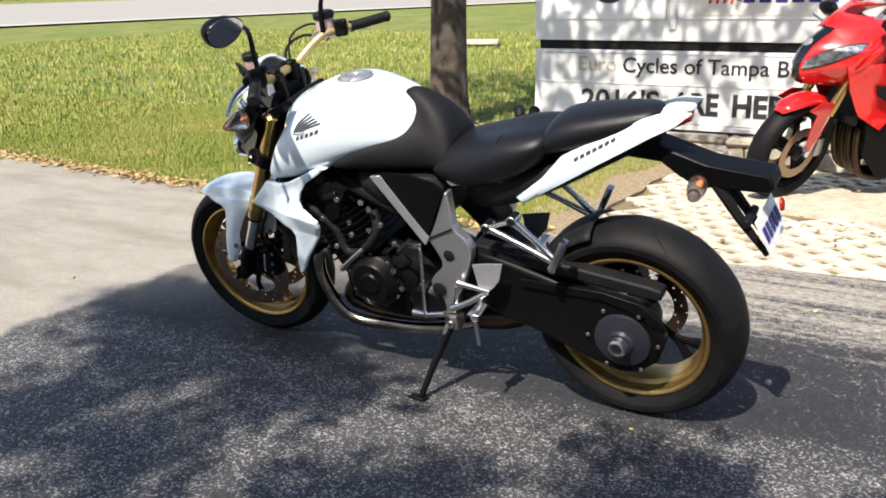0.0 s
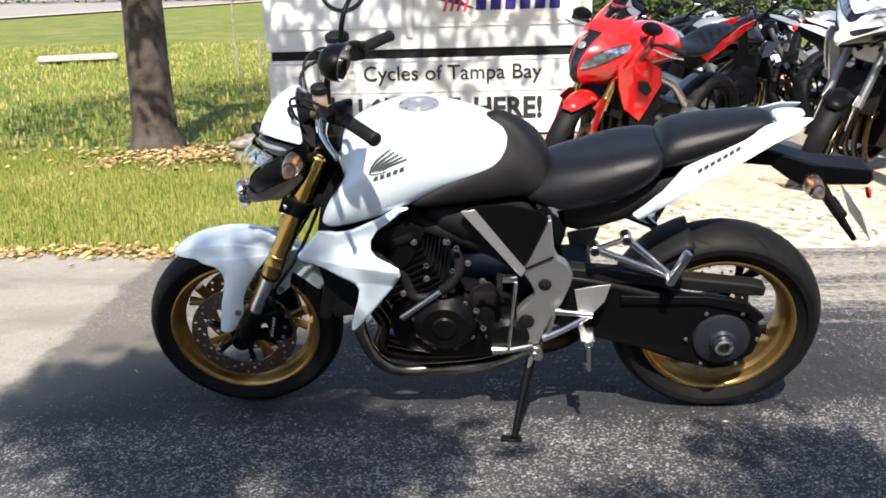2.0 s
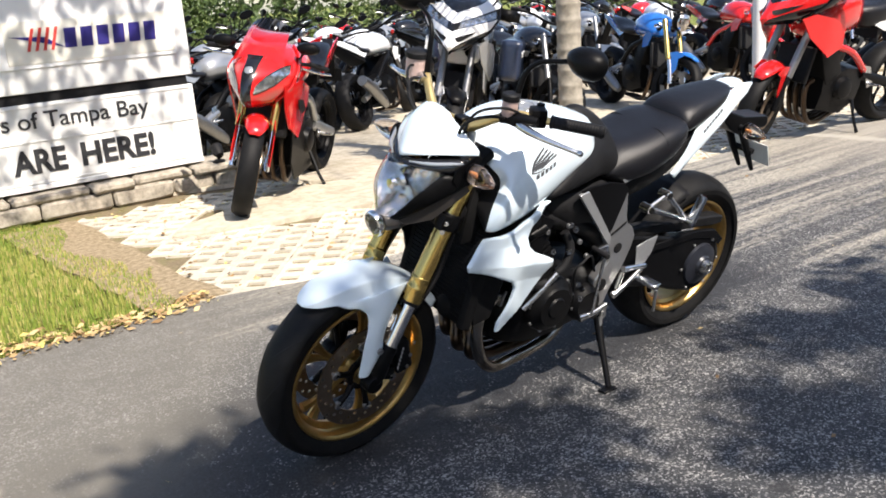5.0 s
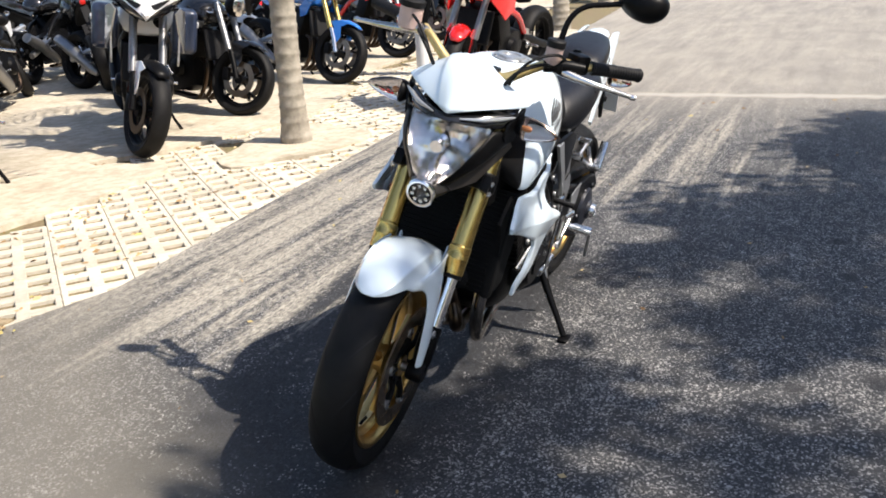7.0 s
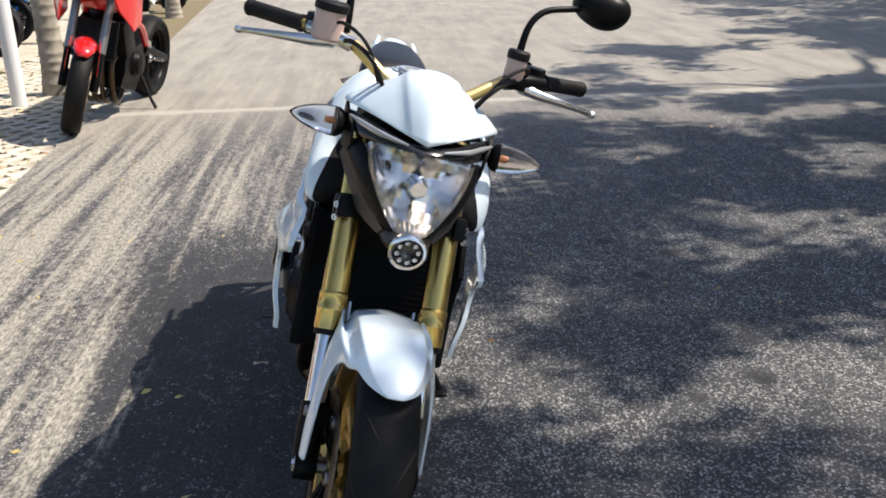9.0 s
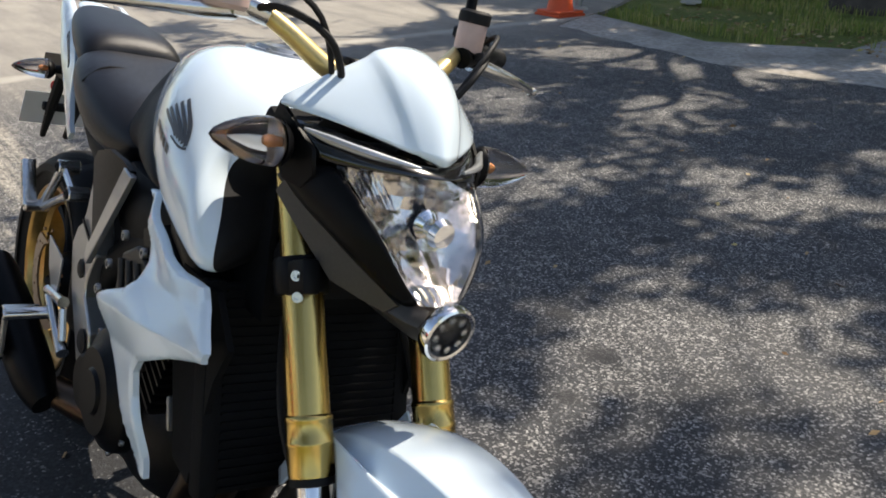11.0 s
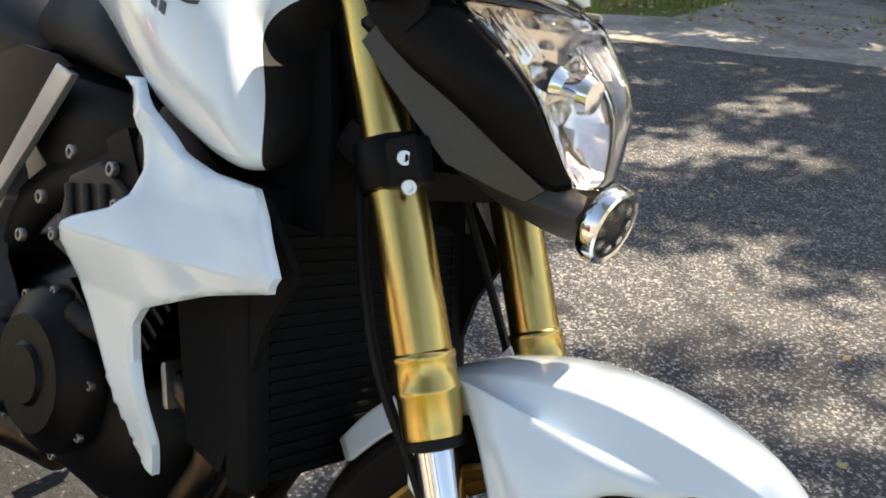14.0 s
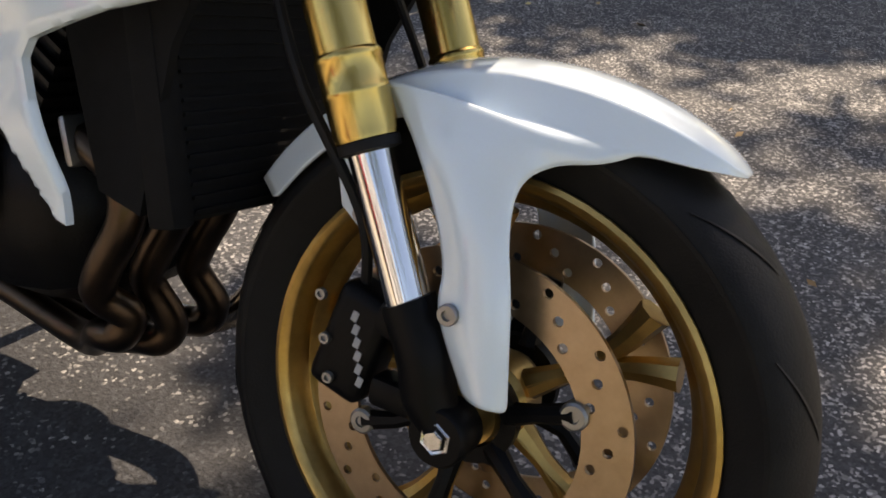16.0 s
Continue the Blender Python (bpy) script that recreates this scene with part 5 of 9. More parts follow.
# side shrouds
SHROUD = [(1.217, 0.666), (1.196, 0.688), (1.155, 0.733), (1.100, 0.735), (1.050, 0.745), (1.000, 0.768), (0.930, 0.800), (0.900, 0.797), (0.945, 0.770), (0.985, 0.745), (1.005, 0.715), (1.006, 0.690), (0.990, 0.672), (0.950, 0.654), (0.928, 0.642), (0.925, 0.622), (0.950, 0.575), (1.009, 0.500), (1.052, 0.440), (1.072, 0.414), (1.086, 0.412), (1.082, 0.446), (1.054, 0.530), (1.047, 0.566), (1.058, 0.586), (1.135, 0.624), (1.212, 0.650)]
SHROUD_Y = [(1.218, 0.660, 0.196), (1.050, 0.580, 0.240), (0.940, 0.645, 0.258), (1.085, 0.418, 0.214), (0.905, 0.790, 0.186), (1.155, 0.735, 0.196), (1.02, 0.75, 0.200), (1.00, 0.66, 0.248), (1.02, 0.51, 0.238)]
def shroud_y(x, z):
    w = [(1 / (((x - a) ** 2 + (z - b) ** 2) + 0.0016) ** 1.2, c) for a, b, c in SHROUD_Y]
    y = sum(k * c for k, c in w) / sum(k for k, c in w)
    for (ax, az), (bx, bz), h, wide in (((1.218, 0.660), (0.985, 0.775), 0.007, 0.060), ((1.218, 0.658), (0.925, 0.636), 0.012, 0.055)):
        dx, dz = bx - ax, bz - az
        f = max(0.0, min(1.0, ((x - ax) * dx + (z - az) * dz) / (dx * dx + dz * dz)))
        y += h * max(0.0, 1 - math.hypot(x - ax - f * dx, z - az - f * dz) / wide)
    return y
for sgn in (1, -1):
    sp = plate(SHROUD, shroud_y, 0.012, 5, 0.003, limit=0.008)
    part("side_shroud", sp if sgn > 0 else flip(sp), PEARL, hero, "angular pearl white radiator shroud", sharp=50)
    ip = plate([(1.20, 0.66), (1.14, 0.72), (1.02, 0.72), (1.02, 0.60), (1.08, 0.44), (1.14, 0.43), (1.17, 0.60)], 0.172, 0.01)
    part("inner_shroud", ip if sgn > 0 else flip(ip), DEEP_BLACK, hero)
    up = plate([(1.10, 0.89), (1.15, 0.80), (1.175, 0.69), (1.08, 0.69), (1.05, 0.78), (1.05, 0.88)], lambda x, z: 0.118 - 0.25 * max(0, z - 0.78), 0.01)
    part("inner_panel", up if sgn > 0 else flip(up), DEEP_BLACK, hero)

# radiator
rad = thing("radiator", "", "")
rad.parent = hero
RT = Matrix.Translation((1.135, 0, 0.575)) @ Matrix.Rotation(radians(-14), 4, "Y")
part("core", box(0.030, 0.300, 0.300, (0, 0, 0), 0.004, 1), DEEP_BLACK, rad, m=RT)
for sgn in (1, -1):
    part("tank_side", box(0.038, 0.030, 0.31, (0, sgn * 0.16, 0), 0.008, 2), DEEP_BLACK, rad, m=RT)
for i in range(22):
    part("fin", box(0.006, 0.292, 0.0035, (0.017, 0, -0.14 + i * 0.0133), 0, 1), DEEP_BLACK, rad, m=RT)
part("horn", spin([(0, 0.02), (0.02, 0.02), (0.035, 0.012), (0.036, 0)], (1.17, 0.07, 0.46), (1, 0, 0.1), 20), BLACK_MATT, rad)
part("steering_head", join(box(0.14, 0.15, 0.20, (1.08, 0, 0.83), 0.03, 2, Matrix.Rotation(radians(23), 4, "Y")), box(0.09, 0.22, 0.10, (1.10, 0, 0.74), 0.02, 2)), DEEP_BLACK, hero)

# engine
eng = thing("engine", "", "")
eng.parent = hero
part("crankcase", loft(rings_of([(0.50, [(0, 0.46), (0.09, 0.45), (0.10, 0.38), (0.09, 0.27), (0, 0.26)]), (0.62, [(0, 0.50), (0.13, 0.49), (0.145, 0.40), (0.13, 0.22), (0, 0.21)]), (0.80, [(0, 0.52), (0.15, 0.50), (0.165, 0.40), (0.14, 0.21), (0, 0.20)]), (0.93, [(0, 0.48), (0.15, 0.46), (0.155, 0.38), (0.13, 0.24), (0, 0.22)]), (1.00, [(0, 0.42), (0.10, 0.41), (0.105, 0.36), (0.09, 0.28), (0, 0.27)])])), ENGINE, eng, sub=1)
CB = Matrix.Translation((0.93, 0, 0.585)) @ Matrix.Rotation(radians(26), 4, "Y")
part("cylinder_block", box(0.16, 0.33, 0.20, (0, 0, -0.03), 0.012, 2), ENGINE, eng, m=CB)
part("cylinder_head", join(box(0.17, 0.35, 0.075, (0, 0, 0.105), 0.014, 2), box(0.15, 0.34, 0.05, (0, 0, 0.165), 0.018, 2)), ENGINE, eng, m=CB)
for i in range(8):
    part("cooling_fin", box(0.175, 0.345, 0.005, (0, 0, -0.10 + i * 0.02), 0, 1), ENGINE, eng, m=CB)
part("sump", loft(rings_of([(0.62, [(0, 0.26), (0.08, 0.26), (0.07, 0.215), (0, 0.21)]), (0.80, [(0, 0.26), (0.10, 0.26), (0.08, 0.20), (0, 0.195)]), (0.92, [(0, 0.27), (0.08, 0.27), (0.06, 0.225), (0, 0.225)])])), ENGINE, eng, sub=1)
for sgn in (1, -1):
    cx, cz, cr = (0.815, 0.405, 0.092) if sgn > 0 else (0.775, 0.40, 0.105)
    cov = spin([(0, 0.052), (cr * 0.35, 0.052), (cr * 0.40, 0.046), (cr * 0.72, 0.046), (cr * 0.80, 0.036), (cr * 0.98, 0.026), (cr * 1.04, 0.018), (cr * 1.06, 0.0)], (cx, sgn * 0.150, cz), (0, sgn, 0), 40)
    c_ob = part("engine_cover", cov, ENGINE, eng, "round black engine cover")
    for i in range(9):
        a = 2 * math.pi * i / 9 + 0.2
        part("cover_bolt", bolt((cx + cr * 1.02 * math.cos(a), sgn * 0.166, cz + cr * 1.02 * math.sin(a)), (0, sgn, 0), 0.0065, 0.007), STEEL, c_ob)
    cov2 = spin([(0, 0.04), (0.05, 0.04), (0.06, 0.03), (0.068, 0.02), (0.07, 0)], (0.63, sgn * 0.130, 0.345), (0, sgn, 0), 30)
    c2 = part("sprocket_cover", cov2, ENGINE, eng)
    for i in range(5):
        a = 2 * math.pi * i / 5
        part("cover_bolt", bolt((0.63 + 0.062 * math.cos(a), sgn * 0.150, 0.345 + 0.062 * math.sin(a)), (0, sgn, 0), 0.006, 0.007), STEEL, c2)
    part("coolant_hose", tube([(1.09, sgn * 0.16, 0.66), (1.00, sgn * 0.175, 0.64), (0.93, sgn * 0.165, 0.57), (0.90, sgn * 0.168, 0.50), (0.83, sgn * 0.17, 0.50)], 0.016, 10, 5), BLACK_MATT, eng)
    part("engine_bracket", plate([(0.99, 0.58), (0.96, 0.57), (0.90, 0.63), (0.86, 0.72), (0.90, 0.74), (0.96, 0.66)], 0.178, 0.02) if sgn > 0 else flip(plate([(0.99, 0.58), (0.96, 0.57), (0.90, 0.63), (0.86, 0.72), (0.90, 0.74), (0.96, 0.66)], 0.178, 0.02)), BLACK_SATIN, eng)
    for x, z in ((0.965, 0.615), (0.89, 0.69), (0.74, 0.62), (0.70, 0.56), (0.86, 0.57), (0.93, 0.52), (0.80, 0.69)):
        part("engine_bolt", bolt((x, sgn * 0.180, z), (0, sgn, 0), 0.009, 0.008), STEEL, eng)
part("airbox", loft(rings_of([(0.52, [(0, 0.78), (0.12, 0.78), (0.135, 0.72), (0.11, 0.64), (0, 0.62)]), (0.64, [(0, 0.78), (0.15, 0.775), (0.158, 0.70), (0.13, 0.59), (0, 0.56)]), (0.76, [(0, 0.78), (0.155, 0.775), (0.155, 0.72), (0.13, 0.62), (0, 0.60)]), (0.88, [(0, 0.78), (0.14, 0.775), (0.135, 0.73), (0.11, 0.68), (0, 0.66)])])), BLACK_MATT, hero, sub=1)
for sgn in (1, -1):
    a = plate([(0.740, 0.783), (0.700, 0.792), (0.620, 0.792), (0.540, 0.770), (0.515, 0.745), (0.570, 0.620), (0.590, 0.590)], lambda x, z: 0.158 + 0.012 * math.sin((x - 0.5) * 9), 0.01, 2)
    part("air_panel", a if sgn > 0 else flip(a), BLACK_SATIN, hero)
    b = plate([(0.756, 0.776), (0.718, 0.784), (0.578, 0.590), (0.590, 0.566)], lambda x, z: 0.176 - 0.02 * (z - 0.6), 0.012)
    part("air_panel_strip", b if sgn > 0 else flip(b), SILVER_PAINT, hero, "silver strip on the side panel", bevel=0.002)
    HEEL = [(0.590, 0.580), (0.555, 0.645), (0.515, 0.738), (0.506, 0.738), (0.497, 0.640), (0.486, 0.614), (0.462, 0.598), (0.443, 0.562), (0.448, 0.530), (0.470, 0.470), (0.520, 0.370), (0.536, 0.318), (0.612, 0.305), (0.618, 0.340), (0.600, 0.370), (0.604, 0.430), (0.585, 0.455), (0.555, 0.485), (0.552, 0.510), (0.566, 0.540)]
    hp = plate(HEEL, lambda x, z: 0.150 + 0.010 * math.sin((z - 0.3) * 7), 0.035, 0)
    h_ob = part("pivot_plate", hp if sgn > 0 else flip(hp), ALU, hero, "silver swingarm pivot plate", bevel=0.004)
    for x, z, r in ((0.522, 0.533, 0.019), (0.575, 0.405, 0.024)):
        part("plug", spin([(0, 0.004), (r * 0.7, 0.004), (r, 0.001), (r, 0)], (x, sgn * 0.161, z), (0, sgn, 0), 24), BLACK_MATT, h_ob, "black round plug")
    part("plate_joint", (lambda q: q if sgn > 0 else flip(q))(plate([(0.585, 0.586), (0.500, 0.628), (0.499, 0.622), (0.583, 0.580)], 0.1625, 0.003)), BLACK_MATT, h_ob)
part("backbone", join(tube([(1.10, 0.06, 0.80), (0.90, 0.10, 0.72), (0.65, 0.11, 0.62), (0.52, 0.11, 0.50)], 0.03, 10, 4), tube([(1.10, -0.06, 0.80), (0.90, -0.10, 0.72), (0.65, -0.11, 0.62), (0.52, -0.11, 0.50)], 0.03, 10, 4)), BLACK_MATT, hero)

# bright fittings on the near side of the engine
part("water_pipe", tube([(0.940, 0.168, 0.426), (0.880, 0.178, 0.478), (0.816, 0.180, 0.530)], 0.011, 12, 3), ALU_BRIGHT, eng, "bright metal water pipe")
part("water_hose", tube([(0.818, 0.180, 0.528), (0.790, 0.182, 0.552), (0.765, 0.17, 0.60), (0.78, 0.15, 0.65)], 0.015, 12, 4), BLACK_MATT, eng)
part("cable_loop", tube([(0.706, 0.165, 0.384), (0.735, 0.180, 0.505), (0.712, 0.188, 0.542), (0.679, 0.188, 0.555), (0.644, 0.180, 0.487)], 0.0045, 8, 5), BLACK_MATT, eng)
part("ignition_coil", rod((0.958, 0.165, 0.676), (0.890, 0.172, 0.704), 0.017), BLACK_SATIN, eng)
for x, z in ((0.818, 0.528), (0.794, 0.692), (0.770, 0.671), (0.857, 0.615), (0.784, 0.596), (0.841, 0.376), (0.72, 0.46), (0.70, 0.40)):
    part("hose_clip", spin([(0.004, 0.0), (0.009, 0.0), (0.010, 0.003), (0.009, 0.007), (0.004, 0.007)], (x, 0.183, z), (0.2, 1, 0.1), 14), ALU_BRIGHT, eng)

# ribbed end cover of the cylinder head
lid = part("head_cover", flip(plate([(0.780, 0.572), (0.800, 0.662), (0.862, 0.694), (0.930, 0.672), (0.930, 0.622), (0.850, 0.560)], 0.186, 0.05)), HEAD_BROWN, eng, "dark brown cylinder head cover", bevel=0.006)
for k in range(3):
    part("cover_rib", rod((0.812 + 0.036 * k, -0.189, 0.655 + 0.008 * k), (0.834 + 0.036 * k, -0.189, 0.588 + 0.012 * k), 0.006), HEAD_BROWN, lid)
for x, z in ((0.790, 0.585), (0.915, 0.655), (0.915, 0.632)):
    part("cover_bolt", bolt((x, -0.187, z), (0, -1, 0), 0.007, 0.006), STEEL, lid)

# exhaust
exh = thing("exhaust", "", "")
exh.parent = hero
for i, (y, yb, low) in enumerate(((-0.130, -0.090, 0.240), (-0.060, -0.025, 0.215), (0.012, 0.045, 0.220), (0.120, 0.112, 0.180))):
    mid_run = [(1.072, y, 0.40), (1.040, y, 0.335), (1.022, y + (yb - y) * 0.25, 0.295), (1.036, yb, low + 0.026), (1.024, yb, low - 0.004), (0.985, yb * 0.95, low - 0.018)] if i < 3 else [(1.080, y, 0.38), (1.070, y * 0.98, 0.31), (1.038, y * 0.94, low + 0.055), (0.985, y * 0.88, low + 0.008)]
    part("header_pipe", tube([(1.00, y, 0.47), (1.06, y, 0.445)] + mid_run + [(0.90, yb * (0.8 if i == 3 else 0.45), 0.172), (0.70, yb * (0.5 if i == 3 else 0.2), 0.170), (0.56, yb * 0.2 - 0.02, 0.19)], 0.0205, 14, 6), PIPE if i == 3 else EXHAUST, exh, "polished outer header pipe" if i == 3 else "heat-browned header pipe")
    part("flange", box(0.012, 0.055, 0.055, (1.005, y, 0.47), 0.006, 2, Matrix.Rotation(radians(-20), 4, "Y")), STEEL, exh)
part("collector", tube([(0.60, -0.03, 0.19), (0.48, -0.06, 0.185), (0.40, -0.11, 0.19), (0.36, -0.14, 0.20)], [0.045, 0.042, 0.035, 0.033], 16, 4), EXHAUST, exh)
part("muffler", tube([(0.40, -0.165, 0.185), (0.34, -0.175, 0.22), (0.20, -0.195, 0.30), (0.08, -0.21, 0.36), (0.055, -0.213, 0.372)], [0.033, 0.058, 0.066, 0.060, 0.052], 20, 4, flat=0.72), BLACK_SATIN, exh, "short black muffler")
part("heat_shield", tube([(0.30, -0.235, 0.26), (0.20, -0.252, 0.32), (0.10, -0.258, 0.37)], [0.03, 0.034, 0.03], 12, 4, flat=0.3), BLACK_GLOSS, exh)

# swingarm, hugger, chain run
SW = [(0.56, 0.47), (0.50, 0.545), (0.36, 0.520), (0.20, 0.480), (0.08, 0.455), (-0.03, 0.440), (-0.095, 0.400), (-0.125, 0.335), (-0.105, 0.262), (-0.05, 0.215), (0.02, 0.205), (0.12, 0.235), (0.26, 0.292), (0.42, 0.330), (0.53, 0.38)]
sw = part("swingarm", plate(SW, lambda x, z: 0.132 - 0.05 * max(0, x - 0.25), 0.055, 0), BLACK_SATIN, hero, "black single-sided swingarm", bevel=0.012)
part("swingarm_bridge", box(0.16, 0.26, 0.15, (0.45, -0.01, 0.43), 0.03, 3), BLACK_SATIN, hero)
part("chain_guard", plate([(0.46, 0.560), (0.20, 0.535), (-0.08, 0.500), (-0.118, 0.490), (-0.115, 0.460), (-0.06, 0.462), (0.20, 0.495), (0.45, 0.52)], 0.118, 0.05), BLACK_MATT, hero, bevel=0.006)
part("chain_cover", plate([(0.30, 0.475), (0.05, 0.472), (-0.06, 0.452), (-0.12, 0.40), (-0.10, 0.38), (-0.04, 0.42), (0.05, 0.445), (0.30, 0.45)], 0.137, 0.02), BLACK_SATIN, hero, bevel=0.004)
hub = part("axle_hub", lathe([(0, 0.165), (0.022, 0.165), (0.026, 0.160), (0.034, 0.160), (0.040, 0.150), (0.064, 0.146), (0.082, 0.140), (0.086, 0.125), (0.090, 0.06)], 44, RW), HUB, hero, "blue-grey rear hub")
part("axle_nut", lathe([(0.014, 0.168), (0.016, 0.182), (0.021, 0.184), (0.027, 0.180), (0.030, 0.164)], 24, RW), ALU_BRIGHT, hub, "bright axle nut")
for i in range(6):
    a = 2 * math.pi * i / 6
    part("hub_bolt", bolt((RW.x + 0.104 * math.cos(a), 0.133, RW.z + 0.104 * math.sin(a)), (0, 1, 0), 0.006), STEEL, hub)
hug = []
for i in range(13):
    a = radians(12 + i * 5)
    r = 0.338
    hug.append([(RW.x + (r - 0.030 * abs(u) ** 3) * math.cos(a), 0.098 * u, RW.z + (r - 0.030 * abs(u) ** 3) * math.sin(a)) for u in (-1, -0.8, -0.4, 0, 0.4, 0.8, 1)])
hg = part("tyre_hugger", loft(hug, False, False), BLACK_MATT, hero)
hs = hg.modifiers.new("thick", "SOLIDIFY")
hs.thickness = 0.004

# pegs and levers
for sgn in (1, -1):
    rs = thing("footrest", "", "")
    rs.parent = hero
    Y = sgn * 0.178
    part("hanger", join(tube([(0.494, Y, 0.452), (0.44, Y, 0.446), (0.385, Y, 0.438)], [0.012, 0.009, 0.011], 10, 3), tube([(0.526, Y, 0.358), (0.47, Y, 0.385), (0.40, Y, 0.432)], [0.013, 0.010, 0.011], 10, 3), tube([(0.512, Y, 0.38), (0.495, Y, 0.44)], 0.008, 8)), ALU_BRIGHT, rs)
    part("heel_guard", (lambda q: q if sgn > 0 else flip(q))(plate([(0.438, 0.522), (0.392, 0.532), (0.335, 0.540), (0.352, 0.480), (0.385, 0.440), (0.425, 0.445)], abs(Y) - 0.004, 0.004)), SILVER_PAINT, rs, bevel=0.001)
    part("foot_peg", join(rod((0.415, Y, 0.40), (0.40, Y + sgn * 0.085, 0.392), 0.013), box(0.04, 0.07, 0.006, (0.403, Y + sgn * 0.05, 0.404), 0.002, 1)), ALU_BRIGHT, rs)
    part("feeler", rod((0.400, Y + sgn * 0.08, 0.385), (0.396, Y + sgn * 0.082, 0.30), 0.006), STEEL, rs)
    pb = thing("pillion_peg", "", "")
    pb.parent = hero
    Y2 = sgn * 0.150
    part("bracket", join(tube([(0.384, Y2, 0.642), (0.28, Y2, 0.60), (0.172, Y2, 0.552)], [0.012, 0.009, 0.011], 10), tube([(0.298, Y2, 0.676), (0.24, Y2, 0.625), (0.172, Y2, 0.560)], [0.012, 0.009, 0.011], 10), rod((0.384, Y2 - sgn * 0.03, 0.642), (0.384, Y2 + sgn * 0.014, 0.642), 0.016), rod((0.298, Y2 - sgn * 0.03, 0.676), (0.298, Y2 + sgn * 0.014, 0.676), 0.016), tube([(0.384, Y2, 0.642), (0.298, Y2, 0.676)], 0.008, 8)), ALU_BRIGHT, pb)
    for bx, bz in ((0.384, 0.642), (0.298, 0.676)):
        part("bracket_bolt", bolt((bx, Y2 + sgn * 0.014, bz), (0, sgn, 0), 0.011, 0.004), BLACK_MATT, pb)
    part("peg", join(box(0.022, 0.030, 0.105, (0.150, Y2 + sgn * 0.03, 0.600), 0.006, 2, Matrix.Rotation(radians(-24), 4, "Y")), rod((0.172, Y2 - sgn * 0.01, 0.555), (0.172, Y2 + sgn * 0.04, 0.555), 0.014)), ALU_BRIGHT, pb)
gs = thing("gear_lever", "", "")
gs.parent = hero
part("lever", tube([(0.676, 0.175, 0.312), (0.62, 0.178, 0.314), (0.555, 0.180, 0.332)], [0.014, 0.010, 0.010], 10), ALU_BRIGHT, gs)
part("toe_peg", rod((0.652, 0.165, 0.568), (0.652, 0.235, 0.566), 0.009), BLACK_MATT, gs)
part("shaft", join(rod((0.628, 0.185, 0.318), (0.606, 0.185, 0.560), 0.0055), box(0.052, 0.02, 0.018, (0.628, 0.180, 0.566), 0.004, 2)), ALU_BRIGHT, gs)
st = thing("side_stand", "", "")
st.parent = hero
part("leg", tube([(0.555, 0.150, 0.285), (0.575, 0.195, 0.22), (0.597, 0.255, 0.145), (0.612, 0.300, 0.085)], [0.017, 0.014, 0.011, 0.011], 10, 3), BLACK_SATIN, st)
part("foot", box(0.062, 0.034, 0.008, (0.622, 0.306, 0.0815), 0.002, 1, Matrix.Rotation(radians(LEAN), 4, "X")), BLACK_SATIN, st)
part("spring", tube([(0.56, 0.17, 0.28), (0.585, 0.205, 0.19)], 0.008, 8), STEEL, st)
part("pivot", join(box(0.05, 0.05, 0.05, (0.55, 0.14, 0.285), 0.01, 2), bolt((0.55, 0.166, 0.285), (0, 1, 0), 0.014, 0.008)), STEEL, st)


# headlamp unit
hl = thing("headlamp_unit", "", "")
hl.parent = hero
def mir(pts):
    return [(x, -y, z) for x, y, z in pts]
# white cowl over the lamp: a peaked shield
COWL = [
    [(1.212, 0, 1.090), (1.212, 0.030, 1.086), (1.209, 0.055, 1.075), (1.207, 0.066, 1.064), (1.199, 0.112, 1.034), (1.184, 0.158, 1.000)],
    [(1.250, 0, 1.079), (1.248, 0.031, 1.074), (1.243, 0.055, 1.061), (1.239, 0.066, 1.048), (1.222, 0.112, 1.018), (1.188, 0.161, 0.997)],
    [(1.284, 0, 1.051), (1.281, 0.027, 1.045), (1.275, 0.049, 1.032), (1.270, 0.059, 1.018), (1.243, 0.111, 1.000), (1.190, 0.163, 0.994)],
    [(1.312, 0, 1.010), (1.308, 0.020, 1.005), (1.301, 0.039, 0.996), (1.296, 0.048, 0.987), (1.259, 0.106, 0.989), (1.191, 0.164, 0.990)],
    [(1.333, 0, 0.958), (1.327, 0.012, 0.961), (1.316, 0.030, 0.966), (1.309, 0.038, 0.967), (1.266, 0.104, 0.984), (1.188, 0.163, 0.986)],
]
cow = loft([r[::-1] + mir(r[1:]) for r in COWL], False, False)
crease = cow.edges.layers.float.new("crease_edge")
ridge = (0.066, 0.059, 0.048, 0.038, 0.055, 0.049, 0.039, 0.030)
for e in cow.edges:
    if abs(e.verts[0].co.x - e.verts[1].co.x) > 0.010 and all(min(abs(abs(v.co.y) - k) for k in ridge) < 0.0004 for v in e.verts):
        e[crease] = 0.9
cw = part("cowl", cow, PEARL, hl, "peaked pearl white headlamp cowl", m=STEER, sub=2, sharp=80)
cs = cw.modifiers.new("thick", "SOLIDIFY")
cs.thickness, cs.offset = 0.011, -1
part("cowl_back", loft([[(1.222, y, z) for y, z in ((-0.13, 0.97), (-0.09, 1.010), (0, 1.045), (0.09, 1.010), (0.13, 0.97))], [(1.16, y, z) for y, z in ((-0.10, 0.95), (-0.07, 0.98), (0, 1.00), (0.07, 0.98), (0.10, 0.95))]], True), BLACK_MATT, hl, m=STEER)
